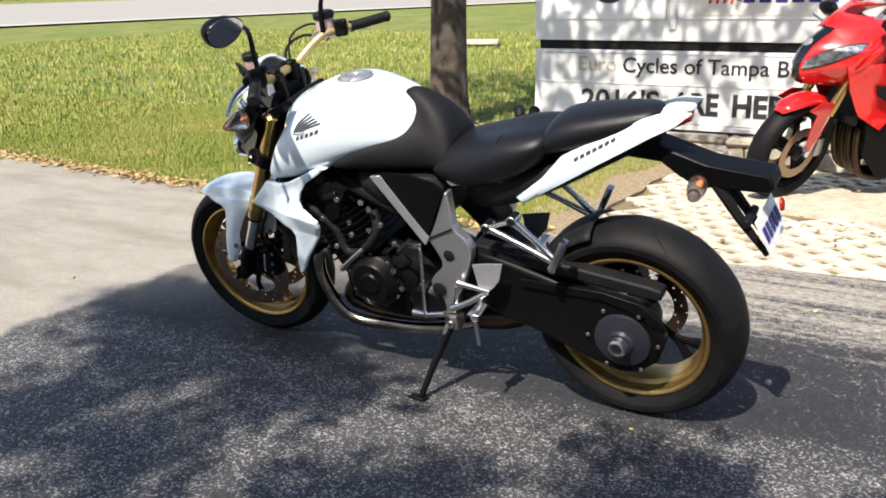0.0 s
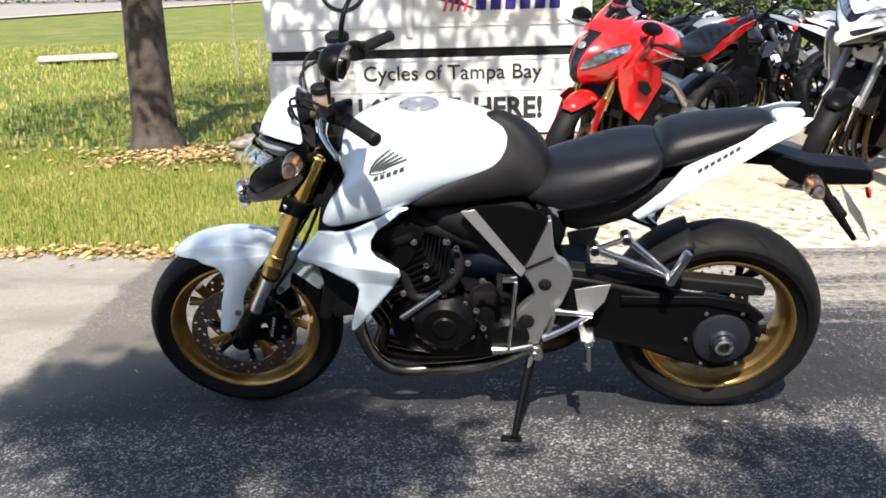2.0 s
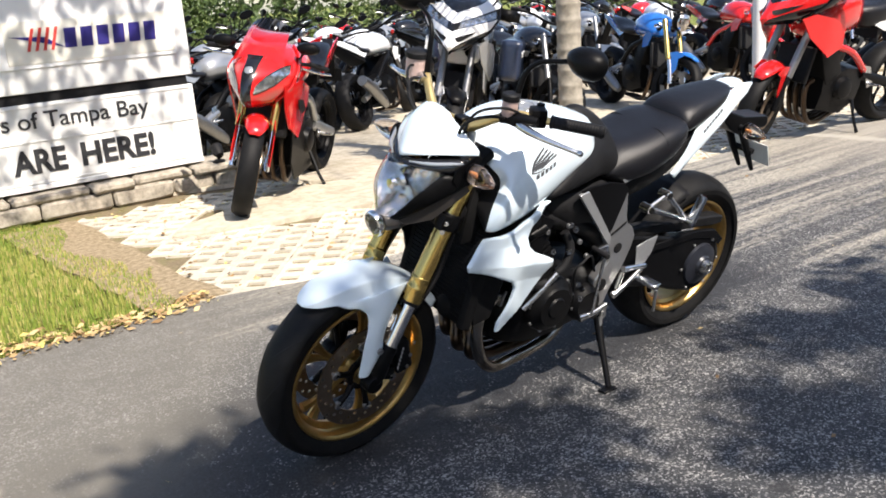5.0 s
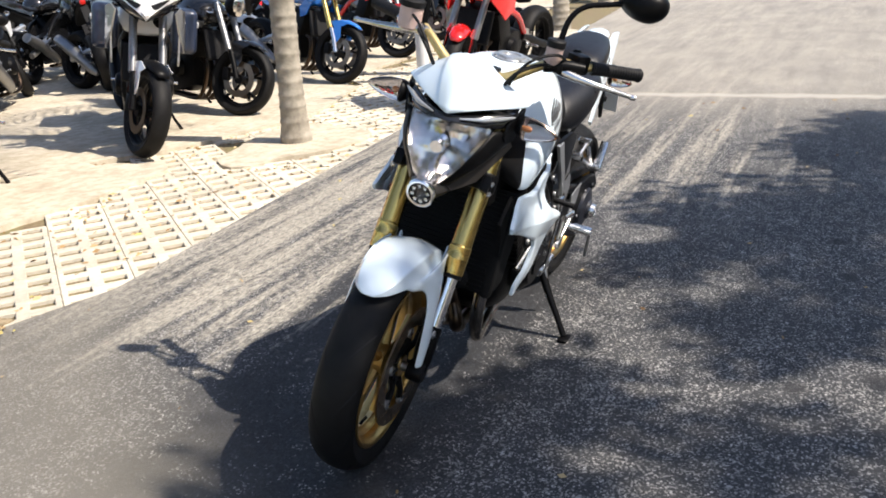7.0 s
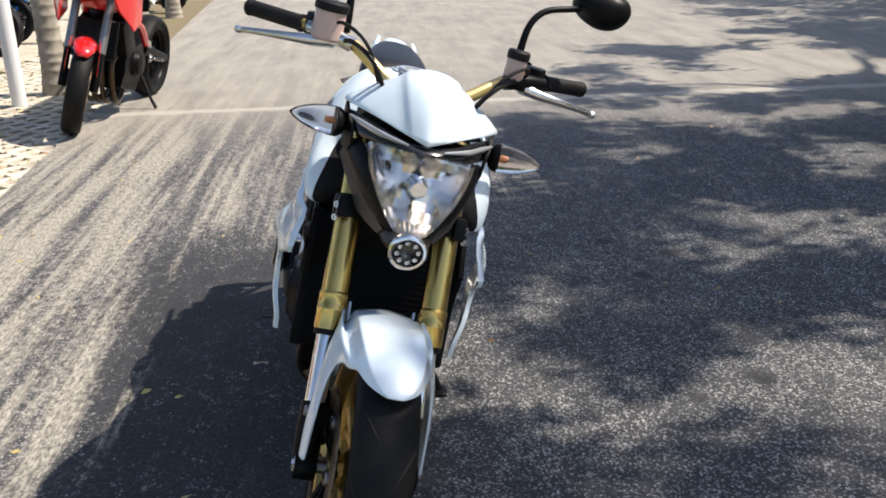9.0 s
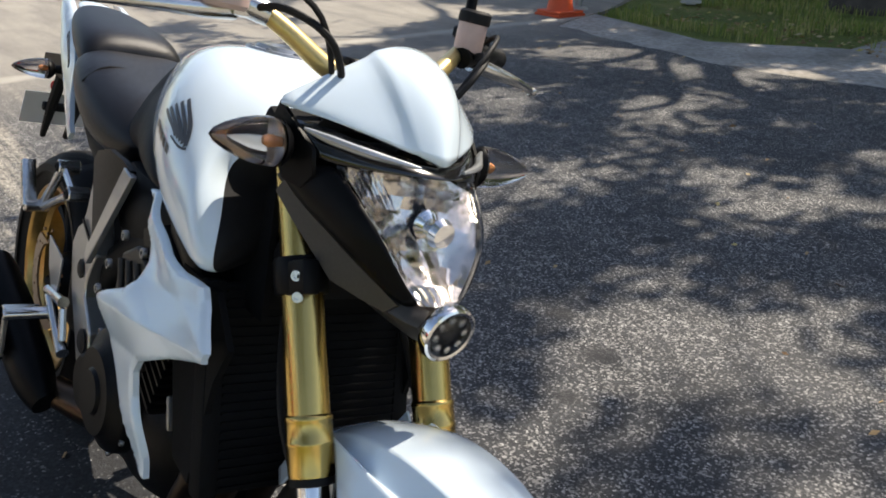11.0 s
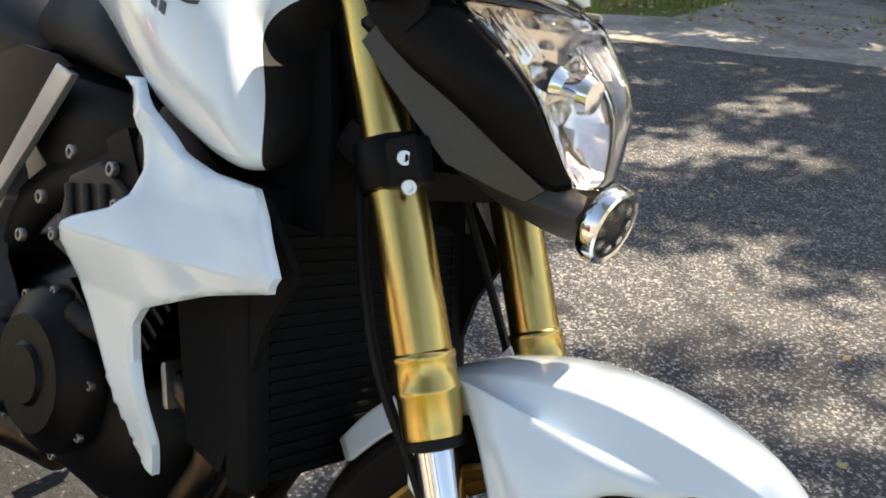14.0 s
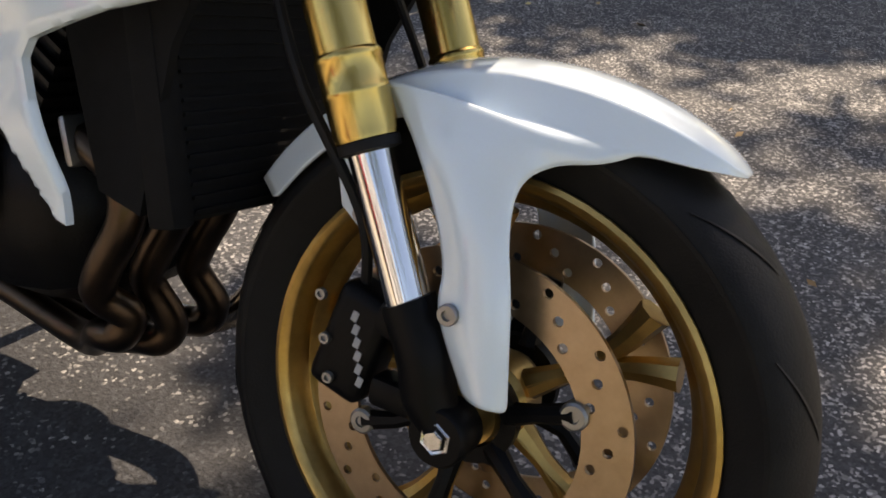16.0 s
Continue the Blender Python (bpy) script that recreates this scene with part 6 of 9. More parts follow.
# brow under the cowl
BROW = [[(1.186, 0.158, 0.978), (1.256, 0.108, 0.972), (1.298, 0.058, 0.960), (1.318, 0.0, 0.954)], [(1.225, 0.150, 0.957), (1.262, 0.116, 0.954), (1.314, 0.062, 0.951), (1.340, 0.0, 0.949)], [(1.240, 0.138, 0.934), (1.276, 0.112, 0.936), (1.322, 0.062, 0.941), (1.346, 0.0, 0.943)]]
br = part("brow", loft([r + mir(r[:-1])[::-1] for r in BROW], False, False), BLACK_GLOSS, hl, m=STEER, sub=1)
bs = br.modifiers.new("thick", "SOLIDIFY")
bs.thickness = 0.006
for sgn in (1, -1):
    stp = tube([(1.232, sgn * 0.150, 0.968), (1.256, sgn * 0.125, 0.962), (1.296, sgn * 0.088, 0.957), (1.328, sgn * 0.036, 0.953)], [0.002, 0.006, 0.006, 0.002], 8, 4)
    part("brow_strip", stp, SILVER_PAINT, hl, m=STEER)
# lens: a shield that bulges forward
def lens_pt(u, v, push=0.0):
    """u -1..1 across, v 0 top .. 1 bottom."""
    half = (0.114 * (1 - v) ** 0.8 + 0.032 * v) * (1 + 0.02 * math.sin(math.pi * v))
    z = 0.941 - 0.148 * v + 0.004 * (1 - u * u) - 0.008 * abs(u) * (1 - v)
    x = 1.346 + 0.056 * math.sin(math.pi / 2 * min(1, v * 1.7)) - 0.004 * v - 0.084 * (abs(u) ** 1.7) * (1 - v) - 0.018 * v * u * u + push
    return (x, half * u, z)
def lens_grid(push, nu=17, nv=13, shrink=1.0):
    return [[lens_pt(-1 + 2 * i / (nu - 1), j / (nv - 1), push) for i in range(nu)] for j in range(nv)]
lo = part("lens", loft(lens_grid(0.0), False, False), LENS, hl, "clear headlamp lens", m=STEER, sharp=80)
ls = lo.modifiers.new("thick", "SOLIDIFY")
ls.thickness, ls.offset = 0.003, -1
lo.visible_shadow = False
# reflector bowl with facets
bowl = []
for j in range(10):
    v = j / 9
    row = []
    for i in range(19):
        u = -1 + 2 * i / 18
        x, y, z = lens_pt(u, v, -0.006)
        dv = 1 - max(abs(u), abs(v - 0.48) * 2) ** 2
        row.append((x - 0.075 * max(0, dv) - 0.006 * ((i + j) % 2) * (dv > 0.1), y, z))
    bowl.append(row)
part("reflector", loft(bowl, False, False), REFLECTOR, hl, "faceted chrome reflector", m=STEER, sharp=10)
part("bulb", spin([(0, 0.03), (0.008, 0.029), (0.012, 0.022), (0.012, 0.0), (0.02, -0.01)], (1.330, 0.0, 0.880), (1, 0, -0.1), 20), CHROME, hl, m=STEER)
part("bulb_cap", spin([(0, 0.012), (0.016, 0.010), (0.020, 0.0)], (1.350, 0.0, 0.878), (1, 0, -0.1), 20), CHROME, hl, m=STEER)
part("lens_rib", join(*[tube([lens_pt(sg * (0.70 + 0.05 * k), 0.03, -0.004), lens_pt(sg * (0.72 + 0.05 * k), 0.26, -0.004)], 0.0016, 5) for k in range(6) for sg in (1, -1)]), LENS, hl, m=STEER)
# black shell round the lens
SH = []
for v in (0.0, 0.15, 0.3, 0.45, 0.6, 0.75, 0.9, 1.0):
    x, y, z = lens_pt(1, v)
    f = 1 - 0.80 * v ** 1.3
    SH.append([(x + 0.001, y + 0.001, z), (x - 0.006, y + 0.010 * f + 0.002, z - 0.003), (x - 0.030 * f - 0.004, y + 0.026 * f + 0.003, z - 0.014 * (1 - 0.7 * v)), (x - 0.062 * f - 0.004, y + 0.036 * f + 0.003, z - 0.030 * (1 - 0.75 * v)), (x - 0.080 * f - 0.006, y + 0.028 * f + 0.001, z - 0.038 * (1 - 0.75 * v))])
for sgn in (1, -1):
    rows = SH if sgn > 0 else [mir(r) for r in SH]
    s_ob = part("shell_side", loft(rows, False, False), BLACK_SATIN, hl, m=STEER, sub=1, sharp=80)
    sm = s_ob.modifiers.new("thick", "SOLIDIFY")
    sm.thickness = 0.005
    # grey lower cheek that runs back to the fork
    ck = plate([(1.360, 0.786), (1.322, 0.812), (1.286, 0.838), (1.245, 0.868), (1.206, 0.900), (1.196, 0.880), (1.222, 0.850), (1.256, 0.815), (1.280, 0.790), (1.320, 0.778), (1.346, 0.772)], lambda x, z: 0.052 + 0.60 * max(0, 1.36 - x) - 1.0 * max(0, x - 1.25) * max(0, 0.80 - z), 0.006, 2)
    uc = plate([(1.180, 0.992), (1.205, 0.978), (1.248, 0.946), (1.252, 0.915), (1.236, 0.895), (1.205, 0.898), (1.178, 0.935), (1.172, 0.975)], lambda x, z: 0.158 - 0.30 * max(0, x - 1.20) - 0.1 * max(0, 0.95 - z), 0.006, 1)
    part("upper_cheek", uc if sgn > 0 else flip(uc), BLACK_SATIN, hl, m=STEER, sharp=60)
    part("cheek", ck if sgn > 0 else flip(ck), GREY_PANEL, hl, "dark grey headlamp cheek", m=STEER, sharp=60)
part("chin", loft([[(1.402, y, z) for y, z in ((-0.034, 0.798), (0.034, 0.798), (0.041, 0.766), (0.024, 0.735), (-0.024, 0.735), (-0.041, 0.766))], [(1.345, y, z) for y, z in ((-0.048, 0.800), (0.048, 0.800), (0.058, 0.770), (0.032, 0.742), (-0.032, 0.742), (-0.058, 0.770))], [(1.27, y, z) for y, z in ((-0.070, 0.835), (0.070, 0.835), (0.088, 0.788), (0.050, 0.768), (-0.050, 0.768), (-0.088, 0.788))], [(1.21, y, z) for y, z in ((-0.080, 0.86), (0.080, 0.86), (0.088, 0.82), (0.050, 0.80), (-0.050, 0.80), (-0.088, 0.82))]], True), GREY_PANEL, hl, m=STEER, sub=1)
PL = Vector((1.400, 0.0, 0.768))
PD = Vector((0.97, 0, -0.20))
part("lamp_ring", spin([(0.029, -0.004), (0.037, -0.004), (0.040, 0.003), (0.038, 0.013), (0.035, 0.015), (0.031, 0.014)], PL, PD, 32), CHROME, hl, m=STEER)
part("lamp_bowl", spin([(0.031, 0.010), (0.021, 0.004), (0.012, 0.006), (0.0, 0.008)], PL, PD, 32), BLACK_GLOSS, hl, m=STEER)
for i in range(8):
    a = 2 * math.pi * i / 8 + 0.2
    q = PD.normalized()
    e1, e2 = Vector((0, 1, 0)), q.cross(Vector((0, 1, 0)))
    part("lamp_cell", spin([(0, 0.004), (0.0046, 0.003), (0.0056, 0)], PL + q * 0.008 + (e1 * math.cos(a) + e2 * math.sin(a)) * 0.0205, q, 12), ALU_BRIGHT, hl, "small bright lamp cell", m=STEER)
pg = part("lamp_lens", spin([(0, 0.019), (0.016, 0.0185), (0.028, 0.016), (0.033, 0.012)], PL, PD, 28), LENS, hl, m=STEER)
pg.visible_shadow = False

# handlebar and controls
hb = thing("handlebar", "", "")
hb.parent = hero
BAR = [(1.155, 0, 1.035), (1.155, 0.055, 1.035), (1.150, 0.085, 1.040), (1.125, 0.140, 1.075), (1.095, 0.190, 1.100), (1.060, 0.245, 1.098), (1.025, 0.300, 1.098), (0.968, 0.385, 1.096)]
full = [(x, -y, z) for x, y, z in BAR[::-1][:-1]] + BAR
part("bar", tube(full, [0.011, 0.011, 0.012, 0.0145, 0.0145, 0.0145, 0.012, 0.011, 0.011], 12, 5), GOLD_BAR, hb, "gold tapered handlebar", m=STEER)
for sgn in (1, -1):
    part("bar_clamp", join(box(0.05, 0.03, 0.055, (1.150, sgn * 0.045, 1.020), 0.008, 2), box(0.035, 0.035, 0.012, (1.155, sgn * 0.045, 1.052), 0.003, 1)), BLACK_SATIN, hb, m=STEER)
part("instrument_panel", box(0.060, 0.13, 0.040, (1.198, 0, 1.022), 0.012, 2, Matrix.Rotation(radians(40), 4, "Y")), BLACK_MATT, hb, m=STEER)
part("label", box(0.003, 0.03, 0.035, (1.150, 0.085, 1.010), 0, 1), WHITE_PLASTIC, hb, m=STEER)
for sgn in (1, -1):
    q = lambda p: (p[0], p[1] * sgn, p[2])
    g0, g1 = Vector(q((1.045, 0.270, 1.098))), Vector(q((0.966, 0.388, 1.096)))
    d = (g1 - g0)
    L = d.length
    prof = [(0.012, 0), (0.019, 0.001), (0.019, 0.008), (0.0165, 0.010)]
    for i in range(16):
        s0 = 0.012 + i * (L - 0.022) / 16
        prof += [(0.0165, s0), (0.0172, s0 + 0.002), (0.0172, s0 + 0.005), (0.0165, s0 + 0.006)]
    prof += [(0.0185, L - 0.006), (0.0185, L), (0.013, L + 0.006), (0, L + 0.006)]
    part("grip", spin(prof, g0, d, 18), BLACK_MATT, hb, "ribbed black rubber grip", m=STEER)
    part("switch_box", join(box(0.045, 0.050, 0.052, q((1.062, 0.238, 1.104)), 0.010, 2, Matrix.Rotation(radians(-32 * sgn), 4, "Z")), box(0.02, 0.02, 0.02, q((1.04, 0.225, 1.125)), 0.004, 1)), BLACK_SATIN, hb, m=STEER)
    part("master_cylinder", join(tube([q((1.125, 0.165, 1.088)), q((1.105, 0.215, 1.098)), q((1.085, 0.262, 1.100))], [0.016, 0.017, 0.012], 12, 3), box(0.03, 0.035, 0.03, q((1.112, 0.198, 1.092)), 0.008, 2)), ALU_BRIGHT if sgn < 0 else BLACK_SATIN, hb, m=STEER)
    part("lever", tube([q((1.105, 0.205, 1.085)), q((1.108, 0.245, 1.078)), q((1.102, 0.300, 1.072)), q((1.084, 0.350, 1.065)), q((1.063, 0.392, 1.058))], [0.015, 0.012, 0.009, 0.007, 0.006], 12, 4, flat=1.0), ALU_BRIGHT, hb, "polished aluminium lever", m=STEER)
    part("lever_ball", spin([(0, 0.010), (0.006, 0.008), (0.0085, 0), (0.006, -0.008), (0, -0.010)], q((1.060, 0.398, 1.057)), (0, 1, 0), 14), ALU_BRIGHT, hb, m=STEER)
    pr, ph = (0.032, 0.062) if sgn < 0 else (0.022, 0.045)
    pb = Vector(q((1.110, 0.222, 1.084))) if sgn < 0 else Vector(q((1.115, 0.182, 1.098)))
    pot = part("fluid_pot", spin([(0, 0), (pr * 0.85, 0), (pr, 0.006), (pr, ph), (0, ph)], pb, (0, 0, 1), 28), RESERVOIR, hb, "pale translucent fluid reservoir", m=STEER)
    part("pot_cap", spin([(pr * 1.08, ph - 0.002), (pr * 1.12, ph + 0.002), (pr * 1.12, ph + 0.014), (pr * 0.95, ph + 0.018), (0, ph + 0.018)], pb, (0, 0, 1), 28), BLACK_MATT, pot, m=STEER)
    part("cable", tube([q((1.105, 0.19, 1.085)), q((1.17, 0.17, 1.10)), q((1.215, 0.12, 1.07)), q((1.19, 0.07, 0.98)), q((1.14, 0.04, 0.90))], 0.005, 8, 6), BLACK_MATT, hb, m=STEER)
    part("cable", tube([q((1.07, 0.22, 1.09)), q((1.15, 0.20, 1.13)), q((1.205, 0.14, 1.10)), q((1.185, 0.085, 0.99)), q((1.13, 0.05, 0.90))], 0.004, 8, 6), BLACK_MATT, hb, m=STEER)
    # mirror
    mr = thing("mirror", "", "")
    mr.parent = hero
    part("stem", tube([q((1.098, 0.185, 1.105)), q((1.095, 0.187, 1.160)), q((1.085, 0.195, 1.215)), q((1.070, 0.225, 1.250)), q((1.052, 0.285, 1.268)), q((1.046, 0.325, 1.280))], [0.010, 0.0085, 0.0075, 0.007, 0.007, 0.009], 10, 4), BLACK_SATIN, mr, m=STEER)
    R1 = Matrix.Translation(q((1.035, 0.356, 1.282))) @ Matrix.Rotation(radians(-12 * sgn), 4, "Z") @ Matrix.Rotation(radians(-8), 4, "Y")
    def oval(x, k):
        return [(x, 0.066 * k * math.cos(a) * (1 + 0.10 * math.sin(a)), 0.041 * k * (math.sin(a) + 0.16 * math.sin(a) * math.cos(a) * sgn)) for a in (2 * math.pi * i / 28 for i in range(28))]
    part("housing", loft([oval(-0.012, 0.97), oval(-0.008, 1.0), oval(0.012, 0.97), oval(0.030, 0.80), oval(0.042, 0.50), oval(0.046, 0.15)]), BLACK_SATIN, mr, m=STEER @ R1)
    part("glass", loft([oval(-0.0125, 0.93), oval(-0.0135, 0.92), oval(-0.0135, 0.01)]), MIRROR, mr, "mirror glass", m=STEER @ R1)

# wing emblems on the tank: plain strokes that follow the surface
from mathutils.bvhtree import BVHTree
bpy.context.view_layer.update()
surface = BVHTree.FromObject(tank, bpy.context.evaluated_depsgraph_get())


def on_tank(outline, sgn, mat, lift=0.0012, name="emblem_stroke"):
    bm = bmesh.new()
    vs = []
    for x, z in outline:
        x, z = 0.945 + (x - 0.945) * 0.82, 0.905 + (z - 0.905) * 0.82
        x, z = (x + 0.004, z + 0.014) if sgn > 0 else (x + (0.030 if name == "emblem_stroke" else 0.002), z - 0.004)
        hit = surface.ray_cast(Vector((x, sgn * 0.6, z)), Vector((0, -sgn, 0)))
        p = hit[0] + hit[1] * lift if hit[0] else Vector((x, sgn * 0.2, z))
        vs.append(bm.verts.new(p))
    k = len(vs) // 2
    for i in range(k - 1):
        f = bm.faces.new((vs[i], vs[i + 1], vs[len(vs) - 2 - i], vs[len(vs) - 1 - i]))
    bmesh.ops.recalc_face_normals(bm, faces=bm.faces)
    for f in bm.faces:
        if f.normal.y * sgn < 0:
            f.normal_flip()
    return part(name, bm, mat, tank)


def stroke(pts, w0, w1):
    pts = smooth_line([(a, b, 0) for a, b in pts], 6)
    left, right = [], []
    n = len(pts)
    for i, p in enumerate(pts):
        d = (pts[min(i + 1, n - 1)] - pts[max(i - 1, 0)]).normalized()
        s = Vector((-d.y, d.x, 0)) * (w0 + (w1 - w0) * i / (n - 1)) / 2
        left.append((p.x + s.x, p.y + s.y))
        right.append((p.x - s.x, p.y - s.y))
    return left + right[::-1]


for sgn in (1, -1):
    for i in range(5):
        f = i / 4
        root, tip_ = (1.000 - 0.040 * f, 0.892 + 0.010 * f), (0.930 - 0.052 * f, 0.962 - 0.030 * f)
        mid_ = ((root[0] + tip_[0]) / 2 + 0.016, (root[1] + tip_[1]) / 2 - 0.003)
        on_tank(stroke([root, mid_, tip_], 0.0105 - 0.002 * f, 0.0062), sgn, LOGO_DARK)
    on_tank(stroke([(1.006, 0.889), (0.984, 0.888), (0.944, 0.898)], 0.005, 0.003), sgn, LOGO_DARK)
    for i in range(5):
        x = 0.990 - i * 0.0215
        z = 0.866 + (0.990 - x) * 0.30
        on_tank([(x, z), (x - 0.0075, z + 0.0022), (x - 0.015, z + 0.0045), (x - 0.018, z + 0.0195), (x - 0.0105, z + 0.0172), (x - 0.003, z + 0.015)], sgn, LOGO_DARK, name="emblem_bar")


# ---- the parked motorcycles ----
HEADLAMP = material("lamp behind clear glass", (0.50, 0.52, 0.54), 0.16, 0.85, 0.6, 30, 0.9, 40, second=(0.10, 0.105, 0.11), coat=1.0)
WSCREEN = glass("tinted windscreen", (0.55, 0.55, 0.58), 0.03)


def small_wheel(name, at, R, width, parent, rim_mat, discs=True):
    w = thing(name, "", "")
    w.parent = parent
    tyre(width, R, 0.222, at, "tyre", w, 40)
    rim(0.222, width * 0.8, at, "rim", w, rim_mat)
    spokes(0.222, at, 5, w, 0.3, 0.0, 0.9, rim_mat, split=True)
    if discs:
        for sgn in (1, -1):
            part("brake_disc", lathe([(0.10, sgn * 0.066), (0.150, sgn * 0.066), (0.150, sgn * 0.061), (0.10, sgn * 0.061)], 36, at, True), DISC, w)
    part("hub", lathe([(0, -0.07), (0.04, -0.07), (0.04, 0.07), (0, 0.07)], 20, at), BLACK_SATIN, w)
    return w


def sided(bm):
    return bm, flip(bm.copy())


def moto(label, m, body, style, accent=None, fork_mat=None, rim_mat=None, group="parked motorcycles", lean=10, seat_mat=None, case=False, engine_mat=None, steer=20):
    accent, fork_mat, rim_mat = accent or body, fork_mat or STEEL, rim_mat or BLACK_SATIN
    b = thing("motorcycle", label, "motorcycle", m @ Matrix.Rotation(radians(-lean), 4, "X"), group)
    F, R = Vector((1.43, 0, 0.300)), Vector((0, 0, 0.315))
    small_wheel("front_wheel", F, 0.300, 0.120, b, rim_mat)
    small_wheel("rear_wheel", R, 0.315, 0.175, b, rim_mat, False)
    em = engine_mat or ENGINE
    tall = 0.10 if style == "adv" else 0.0
    for sgn in (1, -1):
        y = sgn * 0.10
        part("fork_tube", spin([(0, 0), (0.026, 0), (0.027, 0.01), (0.026, 0.42 + tall), (0, 0.42 + tall)], (1.33, y, 0.53), (-0.42, 0, 0.92), 16), fork_mat, b)
        part("fork_leg", tube([(1.345, y, 0.53), (1.40, y, 0.40), (1.43, y, 0.30)], [0.021, 0.022, 0.024], 12), CHROME if fork_mat is GOLD_FORK else BLACK_SATIN, b)
        part("brake_caliper", box(0.06, 0.045, 0.11, (1.32, sgn * 0.085, 0.335), 0.012, 2), ALU if style == "sport" else BLACK_SATIN, b)
        part("footrest", join(plate([(0.50, 0.52), (0.42, 0.50), (0.36, 0.36), (0.42, 0.34)], 0.15, 0.012) if sgn > 0 else flip(plate([(0.50, 0.52), (0.42, 0.50), (0.36, 0.36), (0.42, 0.34)], 0.15, 0.012)), rod((0.40, y * 1.5, 0.37), (0.40, sgn * 0.24, 0.37), 0.011)), ALU_BRIGHT, b)
        part("grip", rod((1.03 if style != "sport" else 1.02, sgn * 0.26, (1.08 if style != "sport" else 0.94) + tall), (0.96, sgn * 0.38, (1.08 if style != "sport" else 0.92) + tall), 0.017), BLACK_MATT, b)
        part("lever", tube([(1.08, sgn * 0.22, (1.05 if style != "sport" else 0.91) + tall), (1.06, sgn * 0.32, (1.04 if style != "sport" else 0.90) + tall), (1.02, sgn * 0.40, (1.03 if style != "sport" else 0.90) + tall)], 0.007, 8, 3), ALU_BRIGHT, b)
    hz = (1.07 if style != "sport" else 0.93) + tall
    part("handlebar", tube([(0.99, -0.33, hz + 0.01), (1.06, -0.18, hz), (1.10, -0.06, hz - 0.03), (1.10, 0.06, hz - 0.03), (1.06, 0.18, hz), (0.99, 0.33, hz + 0.01)], 0.012, 10, 4), BLACK_SATIN, b)
    # mudguard
    st = [(52, 0.03, 0.325, 0.006), (62, 0.06, 0.335, 0.02), (78, 0.075, 0.340, 0.04), (95, 0.078, 0.340, 0.045), (112, 0.07, 0.336, 0.04), (125, 0.06, 0.33, 0.035)]
    rows = []
    for a, h, rr, d in st:
        p = radians(a)
        rows.append([(F.x + (rr - d * abs(u) ** 2.4) * math.cos(p), h * u, F.z + (rr - d * abs(u) ** 2.4) * math.sin(p)) for u in (-1, -0.75, -0.4, 0, 0.4, 0.75, 1)])
    fm = body if style in ("sport", "naked") or body is RED_PAINT else BLACK_SATIN
    g = part("mudguard", loft(rows, False, False), fm, b)
    g.modifiers.new("thick", "SOLIDIFY").thickness = 0.005
    for q in sided(plate([(1.30, 0.60), (1.33, 0.55), (1.375, 0.42), (1.41, 0.335), (1.455, 0.335), (1.47, 0.45), (1.45, 0.55), (1.52, 0.585), (1.42, 0.62)] if style == "sport" else [(1.30, 0.60), (1.36, 0.56), (1.40, 0.42), (1.43, 0.40), (1.46, 0.45), (1.45, 0.55), (1.52, 0.585), (1.42, 0.62)], lambda x, z: (0.122 if style == "sport" else 0.10) - 0.12 * max(0, z - 0.52), 0.005)):
        part("mudguard_side", q, body, b)
    # engine and frame
    part("engine", join(loft(rings_of([(0.48, [(0, 0.50), (0.12, 0.48), (0.13, 0.38), (0.10, 0.24), (0, 0.22)]), (0.70, [(0, 0.55), (0.16, 0.52), (0.17, 0.40), (0.14, 0.18), (0, 0.17)]), (0.95, [(0, 0.50), (0.15, 0.46), (0.15, 0.36), (0.12, 0.24), (0, 0.22)])])), box(0.18, 0.32, 0.28, (0.90, 0, 0.58), 0.02, 2, Matrix.Rotation(radians(24), 4, "Y"))), em, b)
    for sgn in (1, -1):
        part("engine_cover", spin([(0, 0.045), (0.05, 0.045), (0.075, 0.035), (0.09, 0.0)], (0.74, sgn * 0.155, 0.38), (0, sgn, 0), 28), em, b)
    part("radiator", box(0.04, 0.30, 0.26, (1.12, 0, 0.58), 0.01, 1, Matrix.Rotation(radians(-14), 4, "Y")), BLACK_MATT, b)
    for sgn in (1, -1):
        part("frame_tube", tube([(1.10, sgn * 0.07, 0.86), (0.92, sgn * 0.14, 0.72), (0.70, sgn * 0.16, 0.64), (0.48, sgn * 0.13, 0.48)], 0.026, 10, 3), ALU if style == "sport" else (RED_PAINT if body is RED_PAINT and style != "sport" else BLACK_SATIN), b)
    part("swingarm", join(tube([(0.50, 0.11, 0.45), (0.25, 0.13, 0.38), (0, 0.12, 0.315)], [0.045, 0.035, 0.035], 10), tube([(0.50, -0.11, 0.45), (0.25, -0.13, 0.38), (0, -0.12, 0.315)], [0.045, 0.035, 0.035], 10)), ALU if style != "adv" else BLACK_SATIN, b)
    for i, y in enumerate((-0.10, -0.03, 0.03, 0.10)):
        part("header_pipe", tube([(1.00, y, 0.46), (1.07, y, 0.42), (1.06, y, 0.28), (1.00, y, 0.16), (0.85, y * 0.7, 0.12), (0.55, y * 0.4 - 0.04, 0.15)], 0.019, 8, 4), EXHAUST, b)
    part("muffler", tube([(0.50, -0.14, 0.18), (0.40, -0.17, 0.24), (0.10, -0.20, 0.42), (-0.12, -0.21, 0.52)], [0.03, 0.05, 0.062, 0.055], 16, 4), STEEL if style != "adv" else BLACK_SATIN, b)
